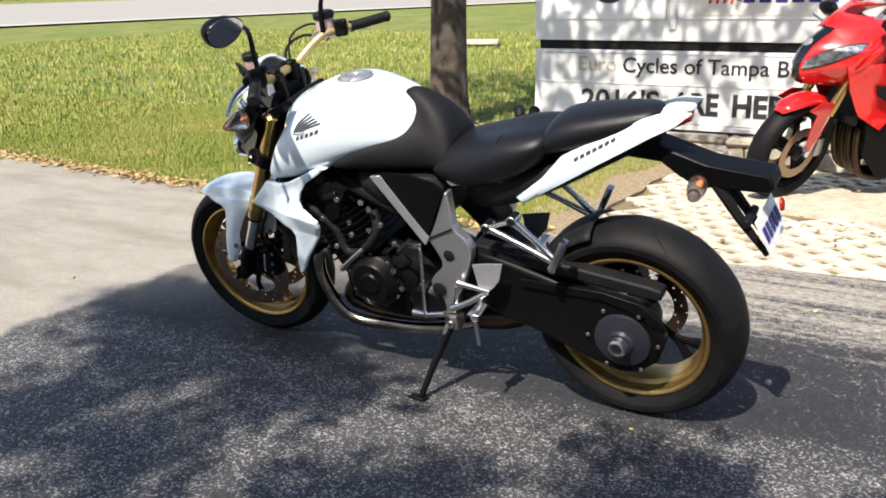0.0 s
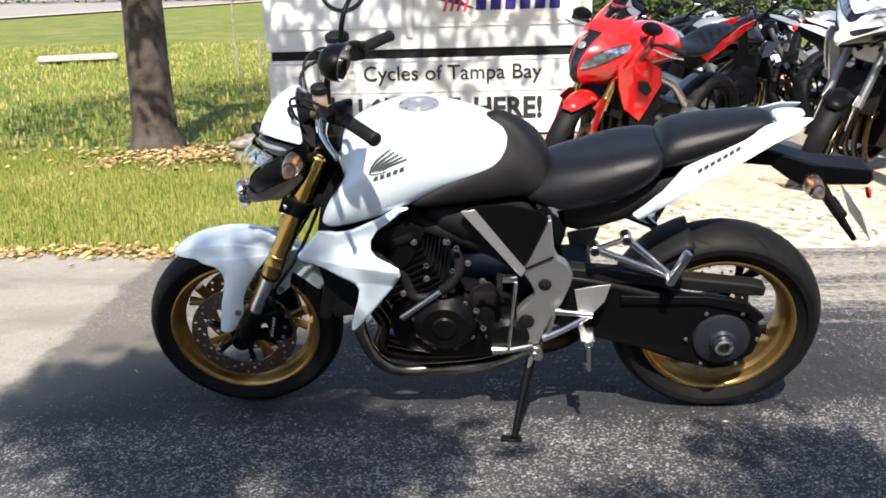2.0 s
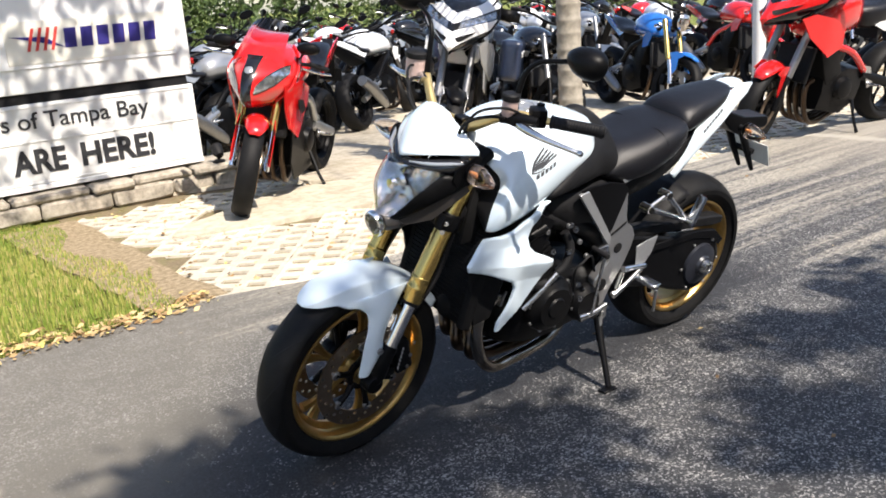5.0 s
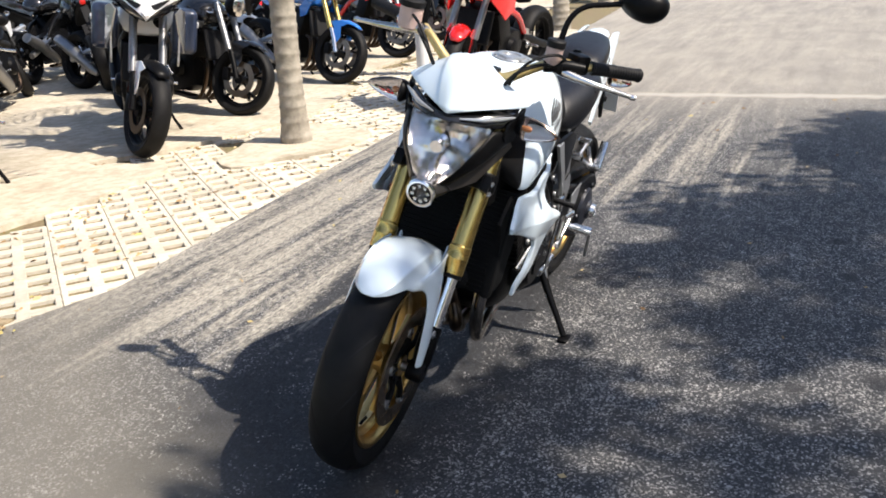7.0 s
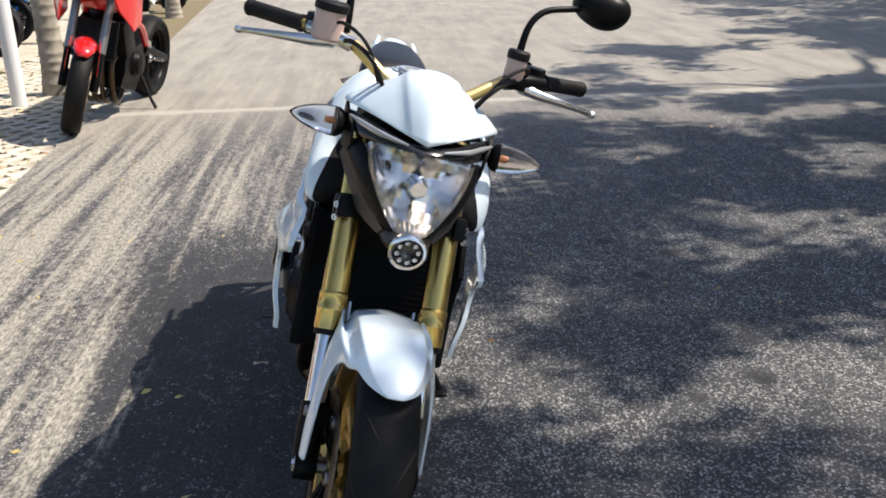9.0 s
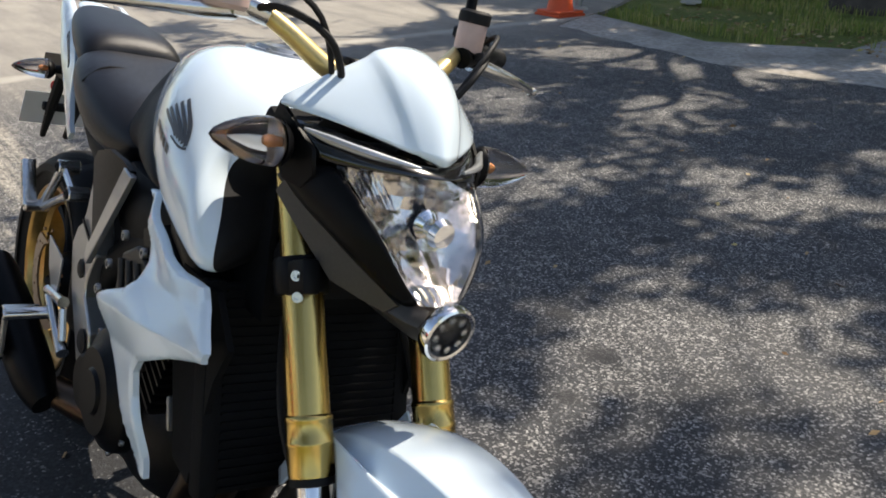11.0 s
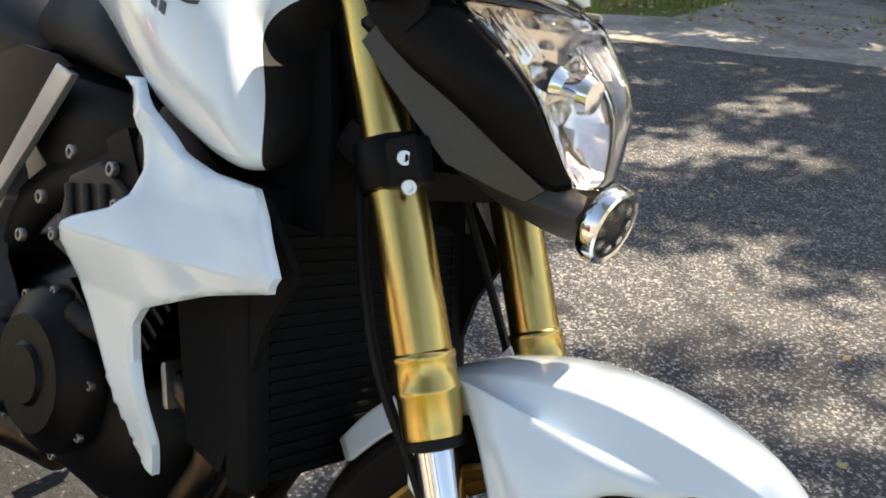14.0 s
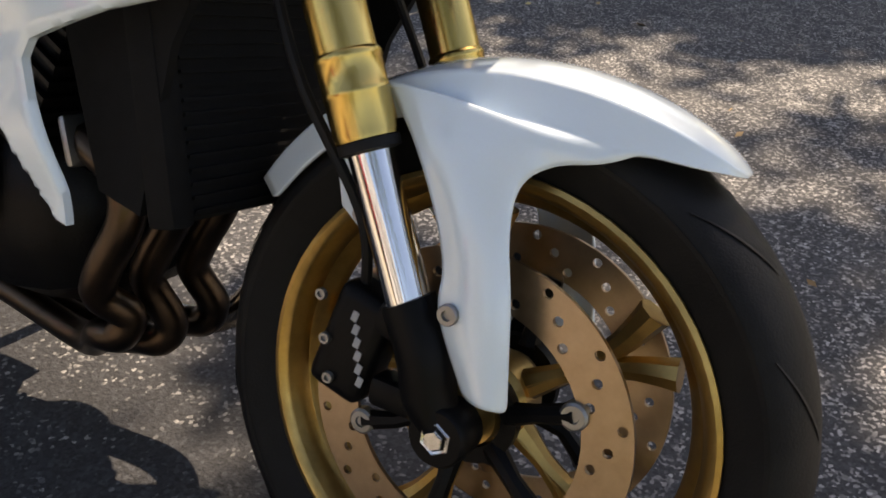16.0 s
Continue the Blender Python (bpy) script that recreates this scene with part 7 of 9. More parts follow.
    # tank, seat, tail
    tk = [(0.55, [(0, 0.92 + tall), (0.05, 0.915 + tall), (0.09, 0.89 + tall), (0.11, 0.84 + tall), (0.10, 0.78), (0, 0.77)]), (0.68, [(0, 1.0 + tall), (0.09, 0.985 + tall), (0.14, 0.94 + tall), (0.17, 0.87 + tall), (0.15, 0.77), (0, 0.75)]), (0.85, [(0, 1.03 + tall), (0.11, 1.01 + tall), (0.17, 0.95 + tall), (0.20, 0.87 + tall), (0.18, 0.76), (0, 0.75)]), (1.02, [(0, 0.98 + tall), (0.10, 0.96 + tall), (0.16, 0.90 + tall), (0.19, 0.83 + tall), (0.17, 0.75), (0, 0.75)]), (1.10, [(0, 0.88), (0.08, 0.87), (0.12, 0.84), (0.14, 0.80), (0.12, 0.76), (0, 0.76)])]
    part("fuel_tank", loft(rings_of(tk)), body if not (style == "adv" and case is False and accent is SILVER_PAINT) else accent, b, sub=1, sharp=80)
    se = [(0.60, [(0, 0.86 + tall), (0.08, 0.855 + tall), (0.11, 0.82 + tall), (0.10, 0.78), (0, 0.77)]), (0.40, [(0, 0.84 + tall), (0.13, 0.845 + tall), (0.16, 0.81 + tall), (0.14, 0.77), (0, 0.76)]), (0.24, [(0, 0.88 + tall), (0.11, 0.88 + tall), (0.14, 0.84 + tall), (0.12, 0.80), (0, 0.79)]), (0.18, [(0, 0.95 + tall), (0.10, 0.94 + tall), (0.12, 0.90 + tall), (0.10, 0.85), (0, 0.84)]), (-0.10, [(0, 0.98 + tall), (0.08, 0.975 + tall), (0.09, 0.95 + tall), (0.07, 0.91), (0, 0.90)])]
    part("seat", loft(rings_of(se)), seat_mat or LEATHER, b, sub=1, sharp=80)
    for q in sided(plate([(0.42, 0.80), (0.30, 0.75), (0.0, 0.86 + tall * 0.6), (-0.24, 0.95 + tall), (-0.28, 0.99 + tall), (-0.08, 0.955 + tall), (0.10, 0.89 + tall)], lambda x, z: 0.125 - 0.12 * max(0, 0.2 - x), 0.012)):
        part("tail_panel", q, accent if style == "adv" else body, b)
    part("tail_unit", loft(rings_of([(0.35, [(0, 0.78), (0.10, 0.78), (0.10, 0.70), (0, 0.68)]), (0.05, [(0, 0.88 + tall), (0.09, 0.87 + tall), (0.08, 0.82 + tall), (0, 0.80)]), (-0.26, [(0, 0.975 + tall), (0.035, 0.97 + tall), (0.03, 0.94 + tall), (0, 0.93 + tall)])])), BLACK_MATT, b)
    part("plate_holder", join(box(0.02, 0.08, 0.26, (-0.30, 0, 0.80 + tall), 0.006, 1, Matrix.Rotation(radians(28), 4, "Y")), box(0.006, 0.18, 0.11, (-0.35, 0, 0.70 + tall), 0.002, 1, Matrix.Rotation(radians(20), 4, "Y"))), BLACK_MATT, b)
    part("tail_lamp", spin([(0, 0.012), (0.02, 0.01), (0.03, 0)], (-0.26, 0, 0.955 + tall), (-1, 0, 0), 16), RED_LENS, b)
    part("side_stand", tube([(0.55, 0.13, 0.26), (0.60, 0.22, 0.12), (0.62, 0.27, 0.055)], [0.014, 0.011, 0.013], 8), BLACK_SATIN, b)
    # mirrors and indicators
    for sgn in (1, -1):
        mz = 1.02 if style == "sport" else 1.24 + tall
        mx, my = (1.16, 0.27) if style == "sport" else (1.06, 0.33)
        part("mirror", join(tube([(1.12, sgn * 0.17, mz - 0.12), (1.10, sgn * 0.24, mz - 0.02), (mx, sgn * my, mz)], 0.007, 8, 3), loft([[(mx + dx, sgn * my + k * 0.075 * math.cos(a), mz + k * 0.04 * math.sin(a)) for a in (2 * math.pi * i / 16 for i in range(16))] for dx, k in ((-0.02, 0.9), (-0.01, 1.0), (0.015, 0.85), (0.03, 0.4))])), BLACK_SATIN, b)
        part("indicator", spin([(0, 0.06), (0.014, 0.05), (0.024, 0.02), (0.02, 0.0), (0, 0)], (1.22, sgn * 0.15, 0.86 + tall), (0, sgn, 0), 14), LENS_SMOKE, b)
    if style == "sport":
        def shield(u, v, lift=0.0):
            w = float(np.interp(v, (0, 0.12, 0.38, 0.62, 0.85, 1.0), (0.125, 0.180, 0.222, 0.205, 0.135, 0.065)))
            xc = float(np.interp(v, (0, 0.2, 0.45, 0.7, 0.9, 1.0), (1.24, 1.345, 1.445, 1.490, 1.490, 1.455)))
            return (xc - 0.235 * abs(u) ** 1.75 + lift, w * u * (1 + lift), 1.035 - 0.36 * v - 0.015 * abs(u))
        rows = [[shield(-1 + i / 10, j / 14) for i in range(21)] for j in range(15)]
        back = [[(x - 0.10 - 0.04 * j / 14, y * 0.93, z) for x, y, z in (r[0], r[-1])] for j, r in enumerate(rows)]
        part("nose_fairing", join(loft(rows, False, False), loft([[r[0], q[0]] for r, q in zip(rows, back)], False, False), loft([[q[1], r[-1]] for r, q in zip(rows, back)], False, False)), body, b, "glossy red nose fairing", sharp=60).modifiers.new("thick", "SOLIDIFY").thickness = 0.006
        part("air_intake", loft([[shield(u * float(np.interp(v, (0.18, 0.3, 0.7, 1.0), (0.26, 0.20, 0.16, 0.36))), v, 0.005) for u in (-1, -0.5, 0, 0.5, 1)] for v in (0.18, 0.3, 0.45, 0.6, 0.75, 0.9, 1.0)], False, False), BLACK_GLOSS, b, "black centre strip of the nose")
        bp = shield(0, 0.40, 0.008)
        part("nose_badge", spin([(0, 0.004), (0.022, 0.003), (0.026, 0)], bp, (0.72, 0, 0.69), 20), SILVER_PAINT, b)
        for sgn in (1, -1):
            def eye(grow, lift):
                out = []
                for i in range(13):
                    f = i / 12
                    u = 0.27 + 0.60 * f
                    vc, hv = 0.70 - 0.34 * f, (0.115 * math.sin(math.pi * (0.10 + 0.80 * f)) ** 0.7 + 0.012) * grow
                    out.append([shield(sgn * u, vc + hv * k, lift) for k in (-1, -0.5, 0, 0.5, 1)])
                return loft(out, False, False)
            part("headlamp_rim", eye(1.18, 0.004), BLACK_GLOSS, b)
            part("headlamp", eye(0.95, 0.008), HEADLAMP, b, "clear angular headlamp")
        ws = []
        for i in range(6):
            f = i / 5
            hw = 0.155 - 0.03 * f
            ws.append([(1.36 - 0.26 * f - 0.05 * abs(u) ** 2, hw * u, 0.965 + 0.215 * f ** 0.9 - 0.05 * abs(u) ** 2.2) for u in (-1, -0.7, -0.35, 0, 0.35, 0.7, 1)])
        wo = part("windscreen", loft(ws, False, False), WSCREEN, b)
        wo.visible_shadow = False
        for q in sided(plate([(1.30, 0.80), (1.24, 0.66), (1.16, 0.52), (1.02, 0.44), (0.94, 0.52), (0.86, 0.66), (0.92, 0.76), (1.08, 0.82)], lambda x, z: 0.205 - 0.22 * max(0, x - 1.12) + 0.02 * math.sin(z * 9), 0.010, 2)):
            part("side_fairing", q, body, b, "glossy red side fairing")
        for q in sided(plate([(1.10, 0.50), (1.02, 0.43), (0.92, 0.50), (0.70, 0.30), (0.55, 0.17), (0.92, 0.14), (1.06, 0.28)], lambda x, z: 0.175 - 0.10 * max(0, 0.4 - z), 0.010, 1)):
            part("belly_pan", q, BLACK_SATIN, b)
        for q in sided(plate([(1.12, 0.70), (1.03, 0.69), (0.97, 0.63), (1.02, 0.60), (1.10, 0.64)], lambda x, z: 0.2165, 0.006, 0)):
            part("fairing_vent", q, BLACK_MATT, b)
    elif style == "adv":
        def shield(u, v, lift=0.0):
            w = float(np.interp(v, (0, 0.12, 0.40, 0.65, 0.85, 1.0), (0.180, 0.265, 0.280, 0.225, 0.140, 0.055)))
            xc = float(np.interp(v, (0, 0.2, 0.45, 0.7, 0.88, 1.0), (1.18, 1.29, 1.40, 1.475, 1.545, 1.500)))
            return (xc - 0.27 * abs(u) ** 1.5 + lift, w * u * (1 + lift), 1.215 - 0.34 * v + 0.045 * abs(u) * (1 - v))
        def across(u0, u1, v0, v1, lift, n=12):
            return loft([[shield(u0 + (u1 - u0) * i / n, v0(abs(u0 + (u1 - u0) * i / n)) * (1 - k / 4) + v1(abs(u0 + (u1 - u0) * i / n)) * k / 4, lift) for k in range(5)] for i in range(n + 1)], False, False)
        rows = [[shield(-1 + i / 10, j / 14) for i in range(21)] for j in range(15)]
        back = [[(x - 0.16, y * 0.96, z) for x, y, z in (r[0], r[-1])] for r in rows]
        part("nose_fairing", join(loft(rows, False, False), loft([[r[0], q[0]] for r, q in zip(rows, back)], False, False), loft([[q[1], r[-1]] for r, q in zip(rows, back)], False, False)), BLACK_GLOSS, b, sharp=60).modifiers.new("thick", "SOLIDIFY").thickness = 0.006
        part("brow_panel", across(-1, 1, lambda a: 0.22 - 0.22 * a, lambda a: 0.43 - 0.25 * a, 0.008, 20), body, b, "painted brow over the headlamps")
        part("beak", across(-0.96, 0.96, lambda a: 0.58 - 0.20 * a, lambda a: 1.0 - 0.44 * a, 0.008, 20), body, b, "painted beak")
        for sgn in (1, -1):
            part("headlamp", across(sgn * 0.16, sgn * 0.92, lambda a: 0.43 - 0.20 * a, lambda a: 0.585 - 0.24 * a, 0.006), HEADLAMP, b, "slanted clear headlamp")
            part("nose_vent", across(sgn * 0.14, sgn * 0.66, lambda a: 0.74 - 0.22 * a, lambda a: 0.74 - 0.22 * a + 0.13 * math.sin(math.pi * min(1, max(0, (a - 0.14) / 0.52))), 0.013), BLACK_MATT, b)
        for q in sided(plate([(1.34, 0.93), (1.26, 0.80), (1.10, 0.66), (0.96, 0.72), (0.96, 0.86), (1.10, 0.93), (1.24, 0.96)], lambda x, z: 0.255 - 0.30 * max(0, x - 1.12), 0.010, 2)):
            part("side_fairing", q, body if body is RED_PAINT else accent, b)
        ws = []
        for i in range(6):
            f = i / 5
            hw = 0.15 - 0.03 * f
            ws.append([(1.30 - 0.22 * f - 0.06 * abs(u) ** 2, hw * u, 1.13 + 0.30 * f - 0.03 * abs(u) ** 2) for u in (-1, -0.7, -0.35, 0, 0.35, 0.7, 1)])
        wo = part("windscreen", loft(ws, False, False), WSCREEN, b)
        wo.visible_shadow = False
        for sgn in (1, -1):
            part("hand_guard", loft([[(1.10, sgn * 0.24, hz - 0.02), (1.10, sgn * 0.24, hz + 0.06)], [(1.13, sgn * 0.32, hz - 0.025), (1.12, sgn * 0.32, hz + 0.065)], [(1.08, sgn * 0.41, hz - 0.015), (1.07, sgn * 0.41, hz + 0.05)]], False, False), BLACK_SATIN, b).modifiers.new("thick", "SOLIDIFY").thickness = 0.006
            if case:
                part("pannier", box(0.50, 0.19, 0.34, (-0.02, sgn * 0.29, 0.74), 0.06, 4), NAVY_PAINT, b, "dark navy hard pannier")
                part("pannier_trim", box(0.46, 0.012, 0.05, (-0.02, sgn * 0.386, 0.80), 0.006, 1), body, b)
                part("crash_guard", plate([(1.22, 0.86), (1.10, 0.60), (1.02, 0.56), (1.04, 0.74), (1.12, 0.88)], 0.222, 0.012) if sgn > 0 else flip(plate([(1.22, 0.86), (1.10, 0.60), (1.02, 0.56), (1.04, 0.74), (1.12, 0.88)], 0.222, 0.012)), WHITE_PAINT, b)
    else:
        part("headlamp", spin([(0, 0.035), (0.05, 0.03), (0.085, 0.012), (0.092, 0.0), (0.090, -0.05), (0.06, -0.09), (0, -0.10)], (1.30, 0, 0.915), (1, 0, -0.1), 28), BLACK_SATIN, b)
        lg = part("headlamp_glass", spin([(0, 0.042), (0.045, 0.036), (0.078, 0.020), (0.084, 0.012)], (1.302, 0, 0.915), (1, 0, -0.1), 28), REFLECTOR, b, "round clear headlamp")
        part("instrument_panel", box(0.05, 0.14, 0.05, (1.20, 0, 1.06), 0.012, 2), BLACK_MATT, b)
        for q in sided(plate([(1.18, 0.78), (1.10, 0.66), (1.0, 0.64), (0.98, 0.74), (1.06, 0.80)], 0.19, 0.008, 1)):
            part("tank_wing", q, body, b)
    # the bars rest turned to the left on the side stand
    turn = Matrix.Translation((1.52, 0, 0)) @ Matrix.Rotation(radians(steer), 4, Vector((-0.415, 0, 0.91))) @ Matrix.Translation((-1.52, 0, 0))
    for o in b.children:
        kind = o.name.split(".")[0]
        if kind in ("front_wheel", "fork_tube", "fork_leg", "brake_caliper", "mudguard", "mudguard_side", "grip", "lever", "handlebar") or (style != "sport" and kind in ("mirror", "hand_guard")) or (style == "naked" and kind in ("headlamp", "headlamp_glass", "instrument_panel")):
            o.matrix_basis = turn
    return b


def parked(x, y, heading, size=1.0):
    """A pose with the front tyre standing at (x, y)."""
    return pose(x, y, 0, 0, 0, heading) @ Matrix.Scale(size, 4) @ Matrix.Translation((-1.43, 0, 0.0))


red_sport = moto("glossy red sports motorcycle with full fairing beside the sign", parked(0.25, -3.38, 44, 1.11), RED_PAINT, "sport", fork_mat=GOLD_FORK)
white_adv = moto("white touring motorcycle with dark panniers on the pavers", parked(-1.42, -3.38, 42, 1.07), WHITE_PAINT, "adv", SILVER_PAINT, STEEL, case=True)
black_naked = moto("black naked motorcycle with silver headlamp", parked(-2.86, -3.60, 74), BLACK_GLOSS, "naked")
blue_naked = moto("blue naked motorcycle with gold fork", parked(-4.45, -3.58, 68), BLUE_PAINT, "naked", fork_mat=GOLD_FORK)
red_naked = moto("dark red naked motorcycle beside a white post", parked(-6.3, -3.85, 70), RED_PAINT, "naked", SILVER_PAINT)
red_adv = moto("red and silver touring motorcycle at the lane's edge", parked(-3.42, -1.93, -6, 1.08), RED_PAINT, "adv", WHITE_PAINT)
white_naked = moto("white naked motorcycle in the back row", parked(-2.3, -7.3, 150), WHITE_PAINT, "naked", rim_mat=BLACK_SATIN)
silver_naked = moto("silver-grey motorcycle in the back row", parked(-0.4, -8.0, 205), SILVER_PAINT, "naked")
BACK = [("black motorcycle in the back row", black_naked, -0.25, -6.6, 20), ("white sports motorcycle in the back row", white_naked, -3.55, -6.9, 215),
        ("silver motorcycle in the back row", silver_naked, -2.5, -8.6, 165), ("black motorcycle with its tail to the lane", black_naked, -4.9, -7.2, 230),
        ("white motorcycle between dark ones", white_naked, -6.2, -7.0, 80), ("black motorcycle behind the palm trunk", black_naked, -3.75, -5.2, 78),
        ("silver motorcycle behind the white post", silver_naked, -5.6, -5.6, 75), ("black motorcycle at the end of the row", black_naked, -7.9, -4.1, 70),
        ("dark blue motorcycle far down the row", blue_naked, -9.2, -4.4, 66), ("red motorcycle far down the row", red_naked, -10.8, -4.6, 64), ("black motorcycle far behind", black_naked, -1.3, -9.2, 190),
        ("white motorcycle far behind", white_naked, 0.2, -9.6, 200), ("silver motorcycle far behind", silver_naked, -5.2, -9.0, 200), ("black motorcycle parked across the lot", black_naked, -13.5, -3.2, 40),
        ("silver motorcycle close behind the red one", silver_naked, -1.4, -6.2, 210), ("black motorcycle among silver ones", black_naked, -2.2, -6.4, 200), ("white motorcycle with its tail to the lane", white_naked, -4.4, -8.2, 195),
        ("black motorcycle in the second row", black_naked, -5.6, -8.1, 200), ("silver motorcycle in the second row", silver_naked, -6.8, -8.0, 205), ("black motorcycle in the second row", black_naked, -8.0, -7.8, 205),
        ("red motorcycle in the second row", red_naked, -9.1, -7.6, 205), ("white motorcycle in the second row", white_naked, -7.4, -5.9, 75), ("black motorcycle beside the far palm", black_naked, -8.8, -5.9, 75), ("silver motorcycle at the far end", silver_naked, -10.2, -6.4, 75)]
rnd = random.Random(44)
for i in range(13):
    src, word = ((black_naked, "black"), (silver_naked, "silver"), (white_naked, "white"), (black_naked, "black"))[i % 4]
    BACK.append((word + " motorcycle in the crowded third row", src, 0.6 - i * 1.02 + rnd.uniform(-0.15, 0.15), -10.6 + rnd.uniform(-0.3, 0.3), 195 + rnd.uniform(-14, 14)))
for i in range(11):
    src, word = ((silver_naked, "silver"), (black_naked, "black"), (red_naked, "red"), (white_naked, "white"))[i % 4]
    BACK.append((word + " motorcycle in the last row", src, 0.9 - i * 1.15 + rnd.uniform(-0.15, 0.15), -12.2 + rnd.uniform(-0.3, 0.3), 80 + rnd.uniform(-14, 14)))
for label, src, x, y, h in BACK:
    c = copy_thing(src, parked(x, y, h) @ Matrix.Rotation(radians(-10), 4, "X"))
    tagged(c, label)



# ---- palms, posts, cone and what stands north of the lot ----
def palm(at, r, h, lean, seed, label="grey ringed palm trunk on the pavers"):
    t = thing("palm_tree", label, "tree", Matrix.Translation(at), group="palms along the lane")
    rnd = random.Random(seed)
    rows, z, i = [], -0.05, 0
    while z < h:
        k = 0.35 * math.exp(-max(z, 0) / 0.12)
        for dz, dr in ((0.0, 0.0), (0.012, 0.05), (0.028, 0.045), (0.036, -0.01)):
            rr = r * (1 + dr + k) * (1 - 0.10 * z / h) * (1 + 0.03 * noise.noise(Vector((z * 3, seed, 0))))
            rows.append([(rr * math.cos(a) + lean[0] * (z + dz) + 0.02 * math.sin(z * 1.7 + seed), rr * math.sin(a) + lean[1] * (z + dz), z + dz) for a in (2 * math.pi * s / 24 for s in range(24))])
        z += rnd.uniform(0.07, 0.12)
    part("trunk", loft(rows), PALM_BARK, t, sharp=60)
    top = Vector((lean[0] * h, lean[1] * h, h))
    for i in range(13):
        a = 2 * math.pi * i / 13 + seed
        L = rnd.uniform(1.3, 1.8)
        up = rnd.uniform(0.2, 0.9)
        spine = smooth_line([top, top + Vector((math.cos(a) * L * 0.35, math.sin(a) * L * 0.35, up * 0.6)), top + Vector((math.cos(a) * L * 0.75, math.sin(a) * L * 0.75, up * 0.45)), top + Vector((math.cos(a) * L, math.sin(a) * L, -0.15))], 7)
        bm = bmesh.new()
        for j, p in enumerate(spine[:-1]):
            d = (spine[j + 1] - p).normalized()
            sd = d.cross(Vector((0, 0, 1))).normalized()
            for sgn in (1, -1):
                ln = 0.42 * math.sin(math.pi * (j + 1.5) / (len(spine) + 1))
                tip = p + sd * sgn * ln + d * ln * 0.6 + Vector((0, 0, -0.12 * ln))
                v = [bm.verts.new(q) for q in (p, p + d * 0.035, tip)]
                bm.faces.new(v)
        part("frond", bm, LEAF, t)
    return t


palm((-2.05, -2.50, 0), 0.088, 3.6, (0.035, 0.03), 1)
palm((-5.25, -2.60, 0), 0.10, 3.9, (0.03, 0.0), 2)
palm((-9.2, -2.75, 0), 0.11, 4.1, (0.0, 0.02), 3)
palm((-12.6, -3.0, 0), 0.11, 4.0, (0.02, 0.0), 4)

post = thing("bollard", "white painted round steel post on the pavers", "post", Matrix.Translation((-4.68, -2.74, 0)))
part("pipe", spin([(0, -0.02), (0.062, -0.02), (0.062, 1.16), (0, 1.16)], (0, 0, 0), (0, 0, 1), 24), WHITE_PAINT, post)
part("cap", spin([(0.068, 1.10), (0.070, 1.105), (0.070, 1.165), (0.062, 1.175), (0, 1.178)], (0, 0, 0), (0, 0, 1), 24), WHITE_PLASTIC, post)

ORANGE = material("orange cone plastic", (0.78, 0.10, 0.025), 0.5, 0, 0.1, 14, dirt=(0.4, 0.12, 0.06), dirt_scale=9, dirt_amount=0.3)
cone = thing("traffic_cone", "plain orange traffic cone on the asphalt", "cone", Matrix.Translation((-4.28, 5.62, 0)))
part("body", spin([(0.13, 0.05), (0.125, 0.07), (0.032, 0.62), (0.026, 0.625), (0.024, 0.62), (0.024, 0.60)], (0, 0, 0), (0, 0, 1), 32), ORANGE, cone)
for z in (0.0, 0.026):
    part("base", box(0.34 - z, 0.34 - z, 0.024, (0, 0, 0.012 + z), 0.008, 2), ORANGE, cone)

GALV = material("galvanised steel", (0.42, 0.43, 0.44), 0.45, 0.8, 0.2, 25)
def steel_post(at, r, h, label, name="steel_post", mat=None):
    t = thing(name, label, "post", Matrix.Translation(at))
    part("pipe", spin([(0, -0.02), (r, -0.02), (r, h), (r * 0.8, h + 0.01), (0, h + 0.01)], (0, 0, 0), (0, 0, 1), 20), mat or GALV, t)
    part("footing", spin([(0, 0.0), (r * 2.2, 0.0), (r * 2.0, 0.02), (r, 0.03)], (0, 0, 0), (0, 0, 1), 20), CONCRETE, t)
    return t
gate_post = steel_post((-4.47, 6.02, 0), 0.052, 2.3, "grey galvanised gate post beside the cone", "gate_post")
steel_post((-4.20, 7.40, 0), 0.052, 2.3, "grey galvanised gate post in the lawn", "gate_post")
# slack chain between the cone and the post
chain = thing("chain", "slack rusty steel chain hanging from the gate post", "chain")
for j in range(2):
    for i in range(22):
        f = i / 21
        p = Vector((-4.47, 6.02, 0.98 - 0.12 * j)).lerp(Vector((-5.9 - 0.5 * j, 7.6, 0.75)), f) - Vector((0, 0, 0.55 * 4 * f * (1 - f) * (0.8 + 0.3 * j)))
        ring = [(0.028 * math.cos(a), 0, 0.016 * math.sin(a)) for a in (2 * math.pi * s / 10 for s in range(11))]
        part("link", tube(ring, 0.005, 5), GALV, chain, m=Matrix.Translation(p) @ Matrix.Rotation(radians(-48), 4, "Z") @ Matrix.Rotation(radians(90 * (i % 2)), 4, "X"))

def wheel_stop(at, turn, L=1.9):
    t = thing("wheel_stop", "weathered concrete wheel stop at the lot's edge", "wheel stop", pose(*at, 0, 0, turn), group="wheel stops")
    part("body", rough_block(L, 0.16, 0.13, (0, 0, 0.06), at[0], 0.006, 0.03), CONCRETE, t)
for x, y, a in ((-8.6, 10.45, -8), (-12.9, 10.1, -4), (-18.4, 9.5, -4), (-15.6, 9.9, -4), (-6.9, 8.85, -32), (-22.0, 9.2, -4)):
    wheel_stop((x, y, 0), a)

